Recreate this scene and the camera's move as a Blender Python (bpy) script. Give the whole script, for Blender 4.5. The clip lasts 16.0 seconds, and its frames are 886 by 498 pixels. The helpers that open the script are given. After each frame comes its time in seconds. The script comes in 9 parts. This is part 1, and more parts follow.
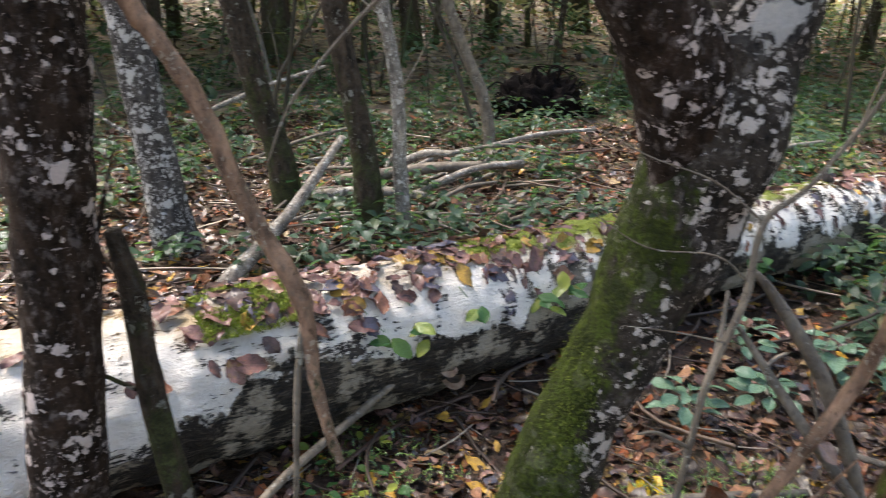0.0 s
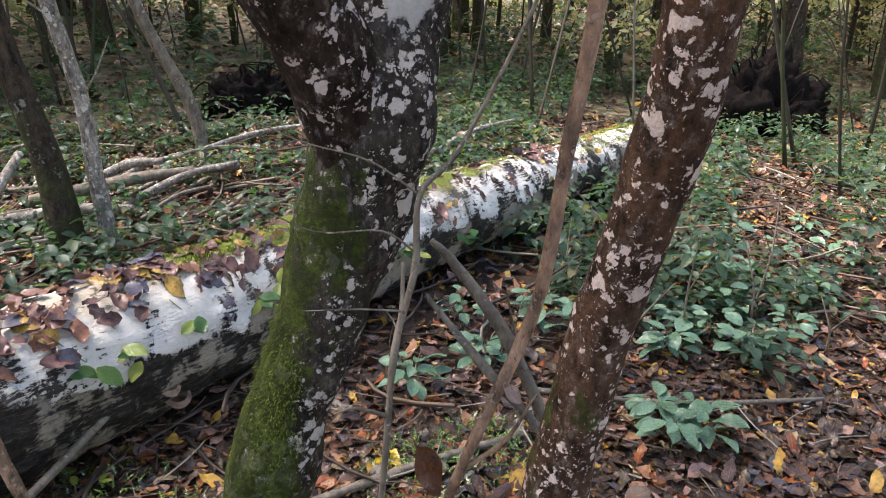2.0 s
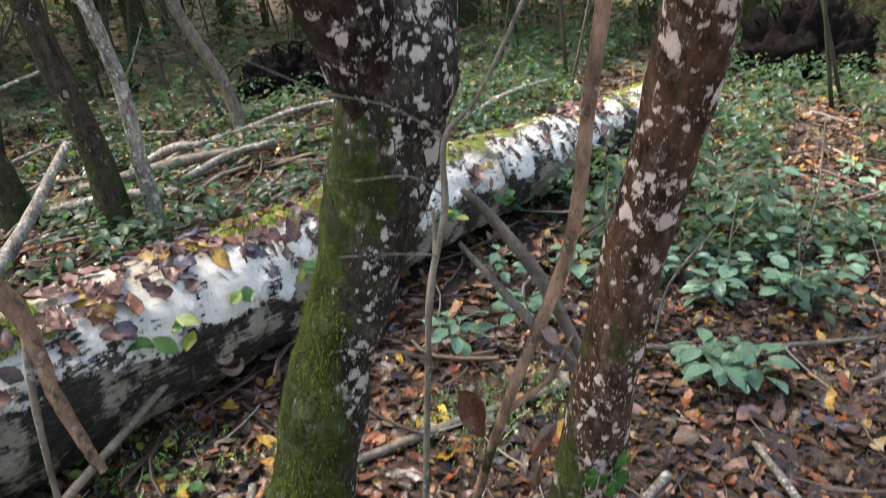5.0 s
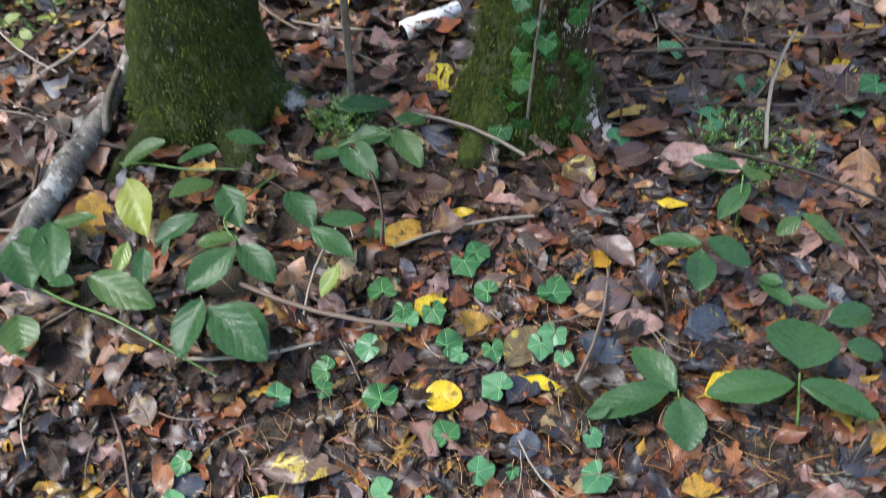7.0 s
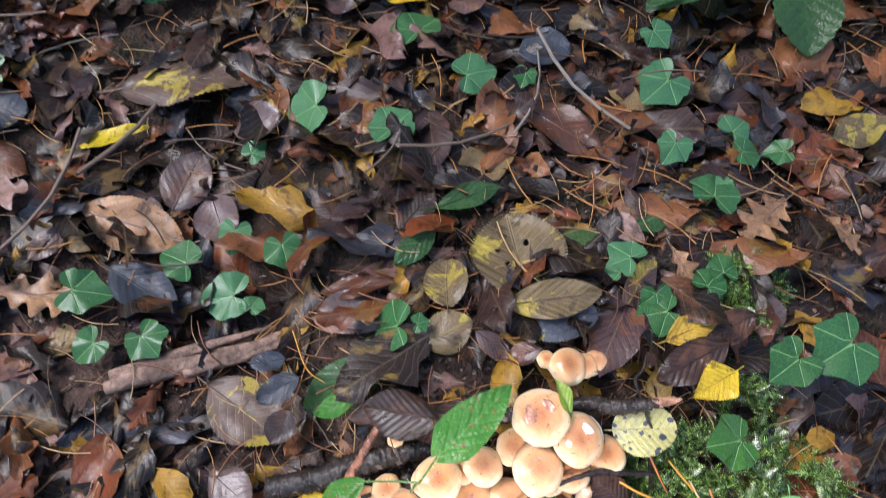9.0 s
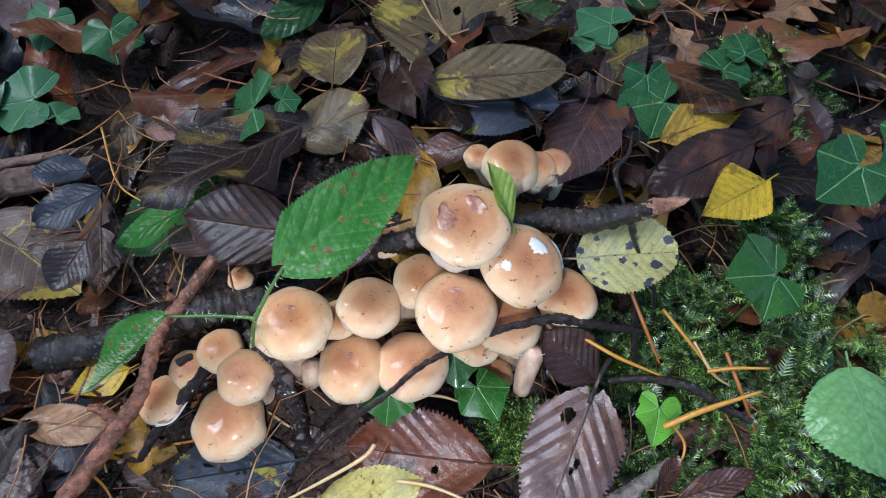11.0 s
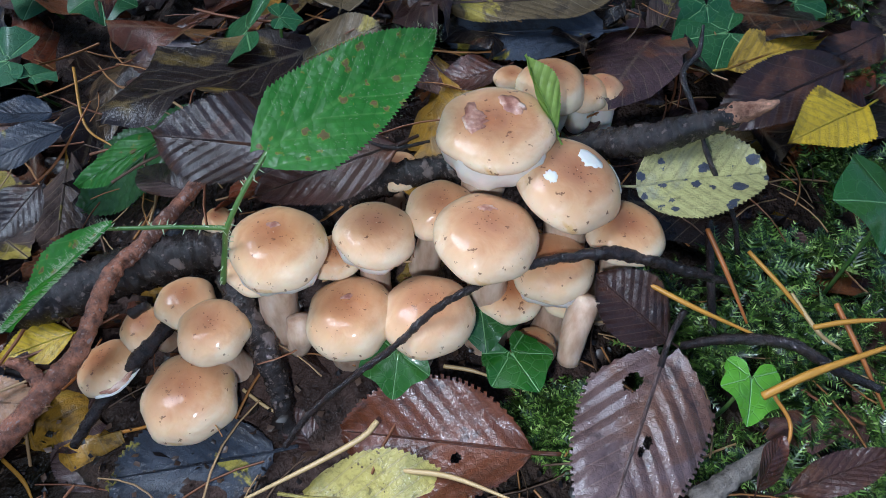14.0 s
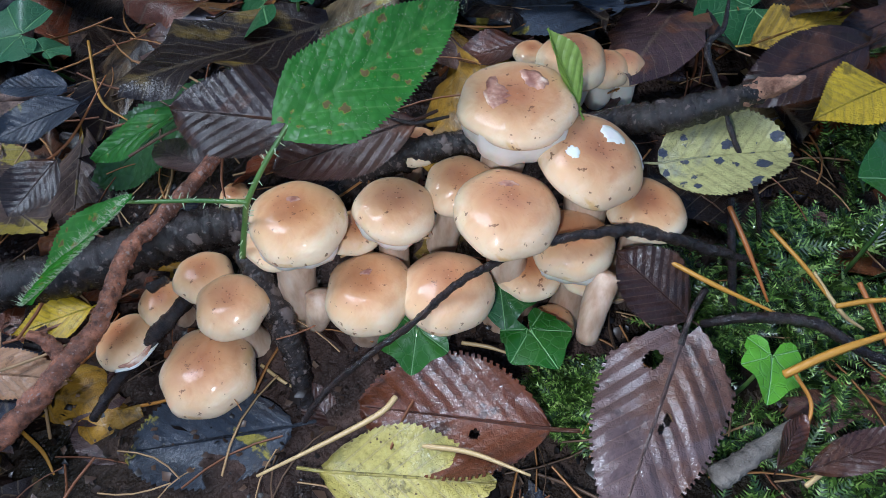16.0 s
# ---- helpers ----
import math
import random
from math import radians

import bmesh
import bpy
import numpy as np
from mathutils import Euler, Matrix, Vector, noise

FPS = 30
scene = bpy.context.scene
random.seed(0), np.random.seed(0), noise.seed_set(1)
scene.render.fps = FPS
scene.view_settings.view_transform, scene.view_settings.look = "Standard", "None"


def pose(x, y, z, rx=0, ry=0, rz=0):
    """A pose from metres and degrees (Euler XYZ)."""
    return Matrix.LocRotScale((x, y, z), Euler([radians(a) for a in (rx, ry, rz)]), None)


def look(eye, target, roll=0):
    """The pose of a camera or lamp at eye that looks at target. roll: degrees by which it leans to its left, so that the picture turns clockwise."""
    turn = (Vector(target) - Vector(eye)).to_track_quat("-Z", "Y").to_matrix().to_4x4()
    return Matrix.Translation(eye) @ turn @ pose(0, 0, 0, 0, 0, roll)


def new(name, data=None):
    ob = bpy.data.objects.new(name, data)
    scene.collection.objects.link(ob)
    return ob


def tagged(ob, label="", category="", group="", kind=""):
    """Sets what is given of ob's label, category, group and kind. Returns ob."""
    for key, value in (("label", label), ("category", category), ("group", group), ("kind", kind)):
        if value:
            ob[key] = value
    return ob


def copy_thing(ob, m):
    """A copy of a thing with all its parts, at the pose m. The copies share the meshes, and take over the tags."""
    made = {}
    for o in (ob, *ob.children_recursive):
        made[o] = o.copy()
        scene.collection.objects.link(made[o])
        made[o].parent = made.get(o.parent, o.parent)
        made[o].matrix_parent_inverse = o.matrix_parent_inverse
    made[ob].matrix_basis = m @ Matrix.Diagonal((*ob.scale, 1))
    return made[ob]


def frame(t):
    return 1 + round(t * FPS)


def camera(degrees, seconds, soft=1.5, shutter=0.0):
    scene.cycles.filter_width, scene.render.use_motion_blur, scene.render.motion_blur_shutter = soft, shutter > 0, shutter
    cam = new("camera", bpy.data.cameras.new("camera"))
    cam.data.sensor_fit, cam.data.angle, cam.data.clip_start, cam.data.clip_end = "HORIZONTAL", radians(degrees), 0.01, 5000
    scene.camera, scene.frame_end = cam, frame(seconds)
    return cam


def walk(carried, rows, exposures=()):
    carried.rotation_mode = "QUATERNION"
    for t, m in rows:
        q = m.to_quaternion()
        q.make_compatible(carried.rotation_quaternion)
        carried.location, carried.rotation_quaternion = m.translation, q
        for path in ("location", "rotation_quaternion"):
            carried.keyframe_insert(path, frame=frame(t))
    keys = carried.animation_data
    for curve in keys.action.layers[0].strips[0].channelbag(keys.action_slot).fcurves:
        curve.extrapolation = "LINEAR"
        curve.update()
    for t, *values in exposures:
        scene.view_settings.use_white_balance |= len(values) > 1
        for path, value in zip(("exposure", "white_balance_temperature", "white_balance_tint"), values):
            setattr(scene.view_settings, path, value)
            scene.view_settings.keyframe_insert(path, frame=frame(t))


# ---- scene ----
cam = camera(63.4, 16.0, 0.75, 0.3)
PATH = [
    (0, (0.0, 0.015, 1.513), (-0.007, 1.902, 0.851), 0.9),
    (0.5, (0.054, -0.005, 1.515), (0.354, 1.852, 0.835), 1.0),
    (1, (0.075, -0.015, 1.513), (0.566, 1.795, 0.819), 0.4),
    (1.5, (0.096, -0.014, 1.501), (0.708, 1.759, 0.807), 0.1),
    (2, (0.11, -0.01, 1.503), (0.789, 1.75, 0.839), 0.2),
    (2.5, (0.143, -0.024, 1.542), (0.811, 1.795, 1.049), 0.5),
    (3, (0.131, -0.062, 1.656), (0.779, 1.825, 1.522), 0.8),
    (3.2, (0.117, -0.07, 1.668), (0.789, 1.812, 1.593), 0.9),
    (5.3, (0.117, -0.047, 1.409), (0.635, 1.67, 0.524), -5.3),
    (5.5, (0.134, -0.033, 1.37), (0.632, 1.636, 0.387), -5.7),
    (6, (0.16, -0.002, 1.228), (0.605, 1.53, 0.021), -6.7),
    (6.5, (0.175, -0.003, 1.063), (0.558, 1.395, -0.315), -7.9),
    (7, (0.19, 0.011, 0.874), (0.526, 1.276, -0.638), -8.2),
    (7.5, (0.175, 0.011, 0.693), (0.48, 1.204, -0.883), -8.0),
    (8, (0.145, 0.004, 0.496), (0.462, 1.172, -1.096), -6.2),
    (8.5, (0.142, 0.001, 0.428), (0.466, 1.125, -1.195), -5.3),
    (9, (0.14, -0.013, 0.382), (0.462, 1.046, -1.284), -4.7),
    (9.5, (0.158, -0.024, 0.326), (0.491, 0.951, -1.388), -2.5),
    (10, (0.162, -0.028, 0.275), (0.51, 0.905, -1.459), -0.1),
    (10.2, (0.164, -0.025, 0.257), (0.519, 0.91, -1.475), 0.4),
    (12.3, (0.166, -0.039, 0.109), (0.681, 1.281, -1.303), -0.2),
    (12.5, (0.166, -0.037, 0.107), (0.68, 1.29, -1.298), -0.5),
    (13, (0.168, -0.038, 0.099), (0.68, 1.303, -1.293), -0.4),
    (13.5, (0.159, -0.041, 0.097), (0.653, 1.293, -1.309), 0.0),
    (14, (0.158, -0.041, 0.101), (0.631, 1.272, -1.332), 0.2),
    (14.5, (0.159, -0.042, 0.102), (0.621, 1.257, -1.347), 0.2),
    (15, (0.158, -0.042, 0.102), (0.618, 1.244, -1.359), 0.3),
    (15.5, (0.157, -0.042, 0.101), (0.611, 1.238, -1.367), 0.3),
    (16, (0.154, -0.04, 0.099), (0.6, 1.243, -1.369), 0.1),
]
walk(cam, [(t, look(eye, target, roll)) for t, eye, target, roll in PATH],
     [(0, 2.8, 6900, 13), (2.0, 2.85, 6850, 16), (3.2, 2.85, 6750, 21), (5.3, 2.95, 6900, 9), (6.5, 2.85, 6500, 6), (7.1, 2.75, 6150, 11), (8.0, 2.45, 6150, 17), (8.5, 2.3, 6150, 18), (9.5, 1.68, 5800, 13), (10.2, 1.42, 5550, 12), (12.3, 0.94, 5050, 8), (16, 0.94, 5050, 8)])

# ---- light: overcast sky through a thin canopy ----
world = bpy.data.worlds.new("sky")
scene.world = world
world.use_nodes = True
wt = world.node_tree
sky = wt.nodes.new("ShaderNodeTexSky")
sky.sky_type = "NISHITA"
sky.sun_disc = False
sky.sun_elevation = radians(62)
sky.sun_rotation = radians(300)
wt.links.new(sky.outputs[0], wt.nodes["Background"].inputs[0])
wt.nodes["Background"].inputs[1].default_value = 0.07
sun = new("sun", bpy.data.lights.new("sun", "SUN"))
sun.data.energy, sun.data.angle, sun.data.color = 2.15, radians(32), (1.0, 0.97, 0.93)
sun.rotation_euler = (radians(28), 0, radians(-120))

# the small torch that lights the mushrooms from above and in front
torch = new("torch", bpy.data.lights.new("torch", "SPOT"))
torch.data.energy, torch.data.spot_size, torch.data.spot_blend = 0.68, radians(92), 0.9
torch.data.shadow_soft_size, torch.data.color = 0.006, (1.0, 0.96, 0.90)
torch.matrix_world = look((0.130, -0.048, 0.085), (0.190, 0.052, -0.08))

# ---- node helpers ----
def feed(nt, v, sock):
    if isinstance(v, bpy.types.NodeSocket):
        nt.links.new(v, sock)
    elif sock.type == "RGBA":
        sock.default_value = (*v[:3], 1.0)
    else:
        sock.default_value = v


def coords(nt, out="Object"):
    return nt.nodes.new("ShaderNodeTexCoord").outputs[out]


def stretch(nt, vec, s):
    m = nt.nodes.new("ShaderNodeMapping")
    feed(nt, vec, m.inputs["Vector"])
    m.inputs["Scale"].default_value = s
    return m.outputs[0]


def grain(nt, vec, scale, detail=4.0, rough=0.55, dist=0.0):
    n = nt.nodes.new("ShaderNodeTexNoise")
    feed(nt, vec, n.inputs["Vector"])
    n.inputs["Scale"].default_value, n.inputs["Detail"].default_value = scale, detail
    n.inputs["Roughness"].default_value, n.inputs["Distortion"].default_value = rough, dist
    return n.outputs["Fac"]


def cells(nt, vec, scale, out="Distance"):
    n = nt.nodes.new("ShaderNodeTexVoronoi")
    feed(nt, vec, n.inputs["Vector"])
    n.inputs["Scale"].default_value = scale
    return n.outputs[out]


def net_lines(nt, vec, scale, wide):
    """Thin lines of an irregular net: 1 on the lines."""
    n = nt.nodes.new("ShaderNodeTexVoronoi")
    n.feature = "DISTANCE_TO_EDGE"
    feed(nt, vec, n.inputs["Vector"])
    n.inputs["Scale"].default_value = scale
    return ramp(nt, n.outputs["Distance"], [(wide * 0.4, 1.0), (wide, 0.0)])


def calc(nt, op, a, b=0.0, clamp=False):
    n = nt.nodes.new("ShaderNodeMath")
    n.operation, n.use_clamp = op, clamp
    feed(nt, a, n.inputs[0])
    feed(nt, b, n.inputs[1])
    return n.outputs[0]


def ramp(nt, fac, stops, hard=False):
    n = nt.nodes.new("ShaderNodeValToRGB")
    if hard:
        n.color_ramp.interpolation = "CONSTANT"
    feed(nt, fac, n.inputs[0])
    e = n.color_ramp.elements
    while len(e) < len(stops):
        e.new(0.5)
    for el, (p, c) in zip(e, stops):
        el.position = p
        el.color = (c, c, c, 1) if isinstance(c, (int, float)) else (*c, 1)
    return n.outputs[0]


def blend(nt, fac, a, b, mode="MIX"):
    n = nt.nodes.new("ShaderNodeMix")
    n.data_type, n.blend_type = "RGBA", mode
    feed(nt, fac, n.inputs[0])
    feed(nt, a, n.inputs[6])
    feed(nt, b, n.inputs[7])
    return n.outputs[2]


def relief(nt, height, strength, dist):
    n = nt.nodes.new("ShaderNodeBump")
    n.inputs["Strength"].default_value, n.inputs["Distance"].default_value = strength, dist
    feed(nt, height, n.inputs["Height"])
    return n.outputs[0]


def split(nt, vec):
    n = nt.nodes.new("ShaderNodeSeparateXYZ")
    feed(nt, vec, n.inputs[0])
    return n.outputs


def chance(nt, island):
    if island:
        return nt.nodes.new("ShaderNodeNewGeometry").outputs["Random Per Island"]
    return nt.nodes.new("ShaderNodeObjectInfo").outputs["Random"]


def material(name, color_of, rough=0.7, coat=0.0, sss=0.0, spec=0.5, gloss=0.12):
    """color_of(nt) gives the colour socket (or colour, roughness, normal)."""
    m = bpy.data.materials.new(name)
    m.use_nodes = True
    nt = m.node_tree
    b = nt.nodes["Principled BSDF"]
    got = color_of(nt)
    got = got if isinstance(got, tuple) and len(got) >= 3 and not isinstance(got[0], float) else (got, None, None)
    feed(nt, got[0], b.inputs["Base Color"])
    feed(nt, rough if got[1] is None else got[1], b.inputs["Roughness"])
    if got[2] is not None:
        nt.links.new(got[2], b.inputs["Normal"])
        nt.links.new(got[3] if len(got) > 3 else got[2], b.inputs["Coat Normal"])
    b.inputs["Specular IOR Level"].default_value = spec
    b.inputs["Coat Weight"].default_value = coat
    b.inputs["Coat Roughness"].default_value = gloss
    if sss:
        b.inputs["Subsurface Weight"].default_value = sss
        b.inputs["Subsurface Radius"].default_value = (0.004, 0.002, 0.001)
        b.inputs["Subsurface Scale"].default_value = 1.0
    return m


# ---- materials ----
def c_ground(nt):
    v = coords(nt)
    n1, n2, n3 = grain(nt, v, 3, 6), grain(nt, v, 45, 6), grain(nt, v, 300, 3)
    c = ramp(nt, n2, [(0.3, (0.008, 0.005, 0.004)), (0.48, (0.035, 0.021, 0.016)), (0.60, (0.075, 0.045, 0.035)), (0.75, (0.13, 0.08, 0.06))])
    c = blend(nt, ramp(nt, n1, [(0.45, 0.0), (0.65, 0.5)]), c, (0.03, 0.03, 0.014))
    far = nt.nodes.new("ShaderNodeVectorMath")
    far.operation = "LENGTH"
    feed(nt, v, far.inputs[0])
    leaves = ramp(nt, split(nt, cells(nt, v, 9, "Color"))[0], [(0.0, (0.08, 0.058, 0.042)), (0.25, (0.20, 0.145, 0.10)), (0.45, (0.13, 0.125, 0.06)), (0.62, (0.30, 0.22, 0.16)), (0.8, (0.17, 0.17, 0.08)), (0.92, (0.38, 0.31, 0.17))], hard=True)
    leaves = blend(nt, ramp(nt, n2, [(0.40, 0.7), (0.6, 0.0)]), leaves, (0.03, 0.024, 0.016))
    c = blend(nt, ramp(nt, calc(nt, "MULTIPLY", far.outputs["Value"], 0.1), [(0.45, 0.0), (0.8, 1.0)]), c, leaves)
    h = calc(nt, "ADD", n2, calc(nt, "MULTIPLY", n3, 0.4))
    return c, ramp(nt, n2, [(0.3, 0.35), (0.7, 0.8)]), relief(nt, h, 0.9, 0.012)


M_GROUND = material("humus", c_ground, spec=0.2)


def litter(name, stops, island, vein=0.25, rough=(0.14, 0.5), blot=(0.30, 0.17, 0.05), mottled=0.45, shade=0.55, spots=None, wet=0.45, sharp=0.08, size=38, at=0.54, vein_color=(0.45, 0.34, 0.2), ribs=9.0):
    """Leaf: a palette picked by chance, blotches, side veins along the uv, wet gloss."""
    def f(nt):
        uv, v = coords(nt, "UV"), coords(nt)
        r = chance(nt, island)
        c = ramp(nt, r, stops, hard=True)
        n1 = grain(nt, v, 55 if island else 70, 5)
        n4 = grain(nt, v, 520, 4, 0.65)
        shift = nt.nodes.new("ShaderNodeVectorMath")
        shift.operation = "ADD"
        feed(nt, v, shift.inputs[0])
        feed(nt, calc(nt, "MULTIPLY", r, 9.0), shift.inputs[1])
        n2 = grain(nt, shift.outputs[0], size, 6, 0.6, 0.6)
        n3 = grain(nt, shift.outputs[0], size * 2.6, 6, 0.65, 0.4)
        other = calc(nt, "FRACT", calc(nt, "MULTIPLY", r, 17.3))
        if island:
            blots = ramp(nt, other, [(0.0, blot), (0.3, (0.03, 0.016, 0.012)), (0.46, (0.38, 0.24, 0.035)), (0.66, (0.10, 0.095, 0.11)), (0.74, (0.27, 0.09, 0.022))], hard=True)
        else:
            blots = blot
        c = blend(nt, ramp(nt, n2, [(at, 0.0), (at + sharp, mottled)]), c, blots)
        c = blend(nt, ramp(nt, n3, [(0.57, 0.0), (0.63, 0.6)]), c, (0.018, 0.011, 0.009))
        c = blend(nt, ramp(nt, n1, [(0.3, shade), (0.6, 0.0)]), c, (0.012, 0.008, 0.006))
        c = blend(nt, ramp(nt, n4, [(0.3, 0.35), (0.5, 0.0)]), c, (0.015, 0.010, 0.007))
        c = blend(nt, ramp(nt, n4, [(0.60, 0.0), (0.75, 0.15)]), c, (0.42, 0.32, 0.20))
        if spots:
            d = cells(nt, shift.outputs[0], spots[0])
            d = calc(nt, "ADD", d, calc(nt, "ADD", calc(nt, "MULTIPLY", n2, 0.75), calc(nt, "MULTIPLY", calc(nt, "SUBTRACT", n4, 0.5), 0.5)))
            c = blend(nt, ramp(nt, d, [(spots[1], 1.0), (spots[1] + 0.05, 0.0)]), c, spots[2])
        s = split(nt, uv)
        a = calc(nt, "ABSOLUTE", calc(nt, "SUBTRACT", s[1], 0.5))
        w = calc(nt, "FRACT", calc(nt, "SUBTRACT", calc(nt, "MULTIPLY", s[0], ribs), calc(nt, "MULTIPLY", a, 5.0)))
        w = calc(nt, "ABSOLUTE", calc(nt, "SUBTRACT", w, 0.5))
        lines = calc(nt, "MAXIMUM", ramp(nt, w, [(0.02, 1.0), (0.06, 0.0)]), ramp(nt, a, [(0.010, 1.0), (0.025, 0.0)]))
        c = blend(nt, ramp(nt, w, [(0.05, 0.22), (0.16, 0.0)]), c, (0.016, 0.009, 0.008))
        c = blend(nt, calc(nt, "MULTIPLY", lines, vein), c, vein_color)
        mesh_ = net_lines(nt, v, 620, 0.10)
        film = calc(nt, "ADD", n1, calc(nt, "ADD", calc(nt, "MULTIPLY", grain(nt, v, 420, 4, 0.6), 0.45), calc(nt, "MULTIPLY", w, 0.12)))
        h = calc(nt, "ADD", calc(nt, "MULTIPLY", w, 0.28), calc(nt, "ADD", calc(nt, "MULTIPLY", n1, 0.7), calc(nt, "SUBTRACT", calc(nt, "MULTIPLY", n4, 0.3), calc(nt, "MULTIPLY", mesh_, 0.06))))
        return c, ramp(nt, n1, [(0.35, rough[0] + 0.15), (0.7, rough[1] + 0.2)]), relief(nt, h, 0.85, 0.0016), relief(nt, film, 0.8, 0.0016 if island else 0.0015)
    return material(name, f, spec=0.2, coat=0.38 if island else wet, gloss=0.10 if island else 0.17)


BROWNS = [(0.0, (0.0224, 0.0103, 0.0072)), (0.14, (0.0816, 0.0378, 0.032)), (0.26, (0.0449, 0.0198, 0.0144)), (0.38, (0.143, 0.0447, 0.0176)), (0.46, (0.0245, 0.0112, 0.008)), (0.59, (0.102, 0.0499, 0.0416)),
          (0.66, (0.367, 0.172, 0.092)), (0.72, (0.0765, 0.0792, 0.107)), (0.76, (0.367, 0.202, 0.168)), (0.81, (0.0459, 0.0206, 0.0144)), (0.895, (0.53, 0.292, 0.04)), (0.93, (0.469, 0.327, 0.176)), (0.95, (0.306, 0.0731, 0.02))]
M_LITTER = litter("leaf litter", BROWNS, True)
# Wet leaves near the mushrooms; the palette is darkened further in place of shade.
WET_SHADED = [(0.0, (0.0104, 0.00512, 0.00408)), (0.15, (0.0434, 0.019, 0.0163)), (0.26, (0.0173, 0.00804, 0.00612)), (0.38, (0.148, 0.0402, 0.0136)), (0.47, (0.0139, 0.00731, 0.00544)), (0.58, (0.0651, 0.0336, 0.034)),
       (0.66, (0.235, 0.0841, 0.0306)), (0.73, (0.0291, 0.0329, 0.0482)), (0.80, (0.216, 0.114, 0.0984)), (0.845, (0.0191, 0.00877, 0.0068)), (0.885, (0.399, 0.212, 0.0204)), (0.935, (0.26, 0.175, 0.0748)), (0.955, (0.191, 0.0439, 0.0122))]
M_LITTER_WET_SHADED = litter("wet rotten leaves darkened for shade", WET_SHADED, True, 0.14, (0.10, 0.4))
M_LEAF_BROWN = litter("brown leaf", [(0.0, (0.040, 0.016, 0.011)), (0.35, (0.060, 0.025, 0.018)), (0.7, (0.026, 0.012, 0.009))], False, 0.3, (0.10, 0.35), (0.13, 0.05, 0.022), 0.7, wet=0.55, vein_color=(0.16, 0.09, 0.055))
M_LEAF_PURPLE = litter("purple brown leaf", [(0.0, (0.135, 0.085, 0.080)), (0.5, (0.105, 0.066, 0.060))], False, 0.35, (0.15, 0.4), (0.115, 0.045, 0.018), 0.75, 0.3, wet=0.9, size=24, vein_color=(0.21, 0.125, 0.10), ribs=8.0)
M_LEAF_RUST = litter("rust leaf", [(0.0, (0.14, 0.040, 0.014)), (0.5, (0.10, 0.030, 0.012))], False, 0.15, (0.1, 0.3), (0.045, 0.017, 0.010), 0.7, wet=1.0, vein_color=(0.24, 0.10, 0.05))
M_LEAF_YELLOW = litter("yellow leaf", [(0.0, (0.64, 0.47, 0.012)), (0.5, (0.60, 0.40, 0.012))], False, 0.1, (0.25, 0.6), (0.36, 0.16, 0.015), 0.6, 0.25, at=0.58)
M_LEAF_OLD = litter("yellow grey leaf", [(0.0, (0.115, 0.072, 0.055)), (0.6, (0.16, 0.11, 0.05))], False, 0.3, (0.3, 0.6), (0.46, 0.35, 0.055), 0.9, 0.45, sharp=0.03, size=34, at=0.56, wet=0.4)
M_LEAF_ORANGE = litter("ochre leaf", [(0.0, (0.56, 0.27, 0.04)), (0.5, (0.52, 0.32, 0.03))], False, 0.2, (0.25, 0.6), (0.20, 0.075, 0.018), 0.8, 0.35, sharp=0.04)
M_LEAF_MOTTLE = litter("speckled yellow leaf", [(0.0, (0.44, 0.36, 0.09))], False, 0.25, (0.3, 0.6), (0.26, 0.24, 0.07), 0.6, 0.3, (520, 0.47, (0.10, 0.06, 0.02)), size=60)
M_LEAF_BLUE = litter("grey leaf", [(0.0, (0.050, 0.060, 0.080)), (0.5, (0.036, 0.043, 0.058))], False, 0.10, (0.2, 0.5), (0.36, 0.29, 0.03), 0.9, 0.35, wet=0.3, sharp=0.02, size=26, at=0.64, vein_color=(0.12, 0.13, 0.15))
M_LEAF_SPOT = litter("spotted leaf", [(0.0, (0.40, 0.37, 0.14))], False, 0.03, (0.25, 0.5), (0.16, 0.17, 0.15), 0.7, 0.3, (170, 0.62, (0.040, 0.046, 0.068)), size=30)


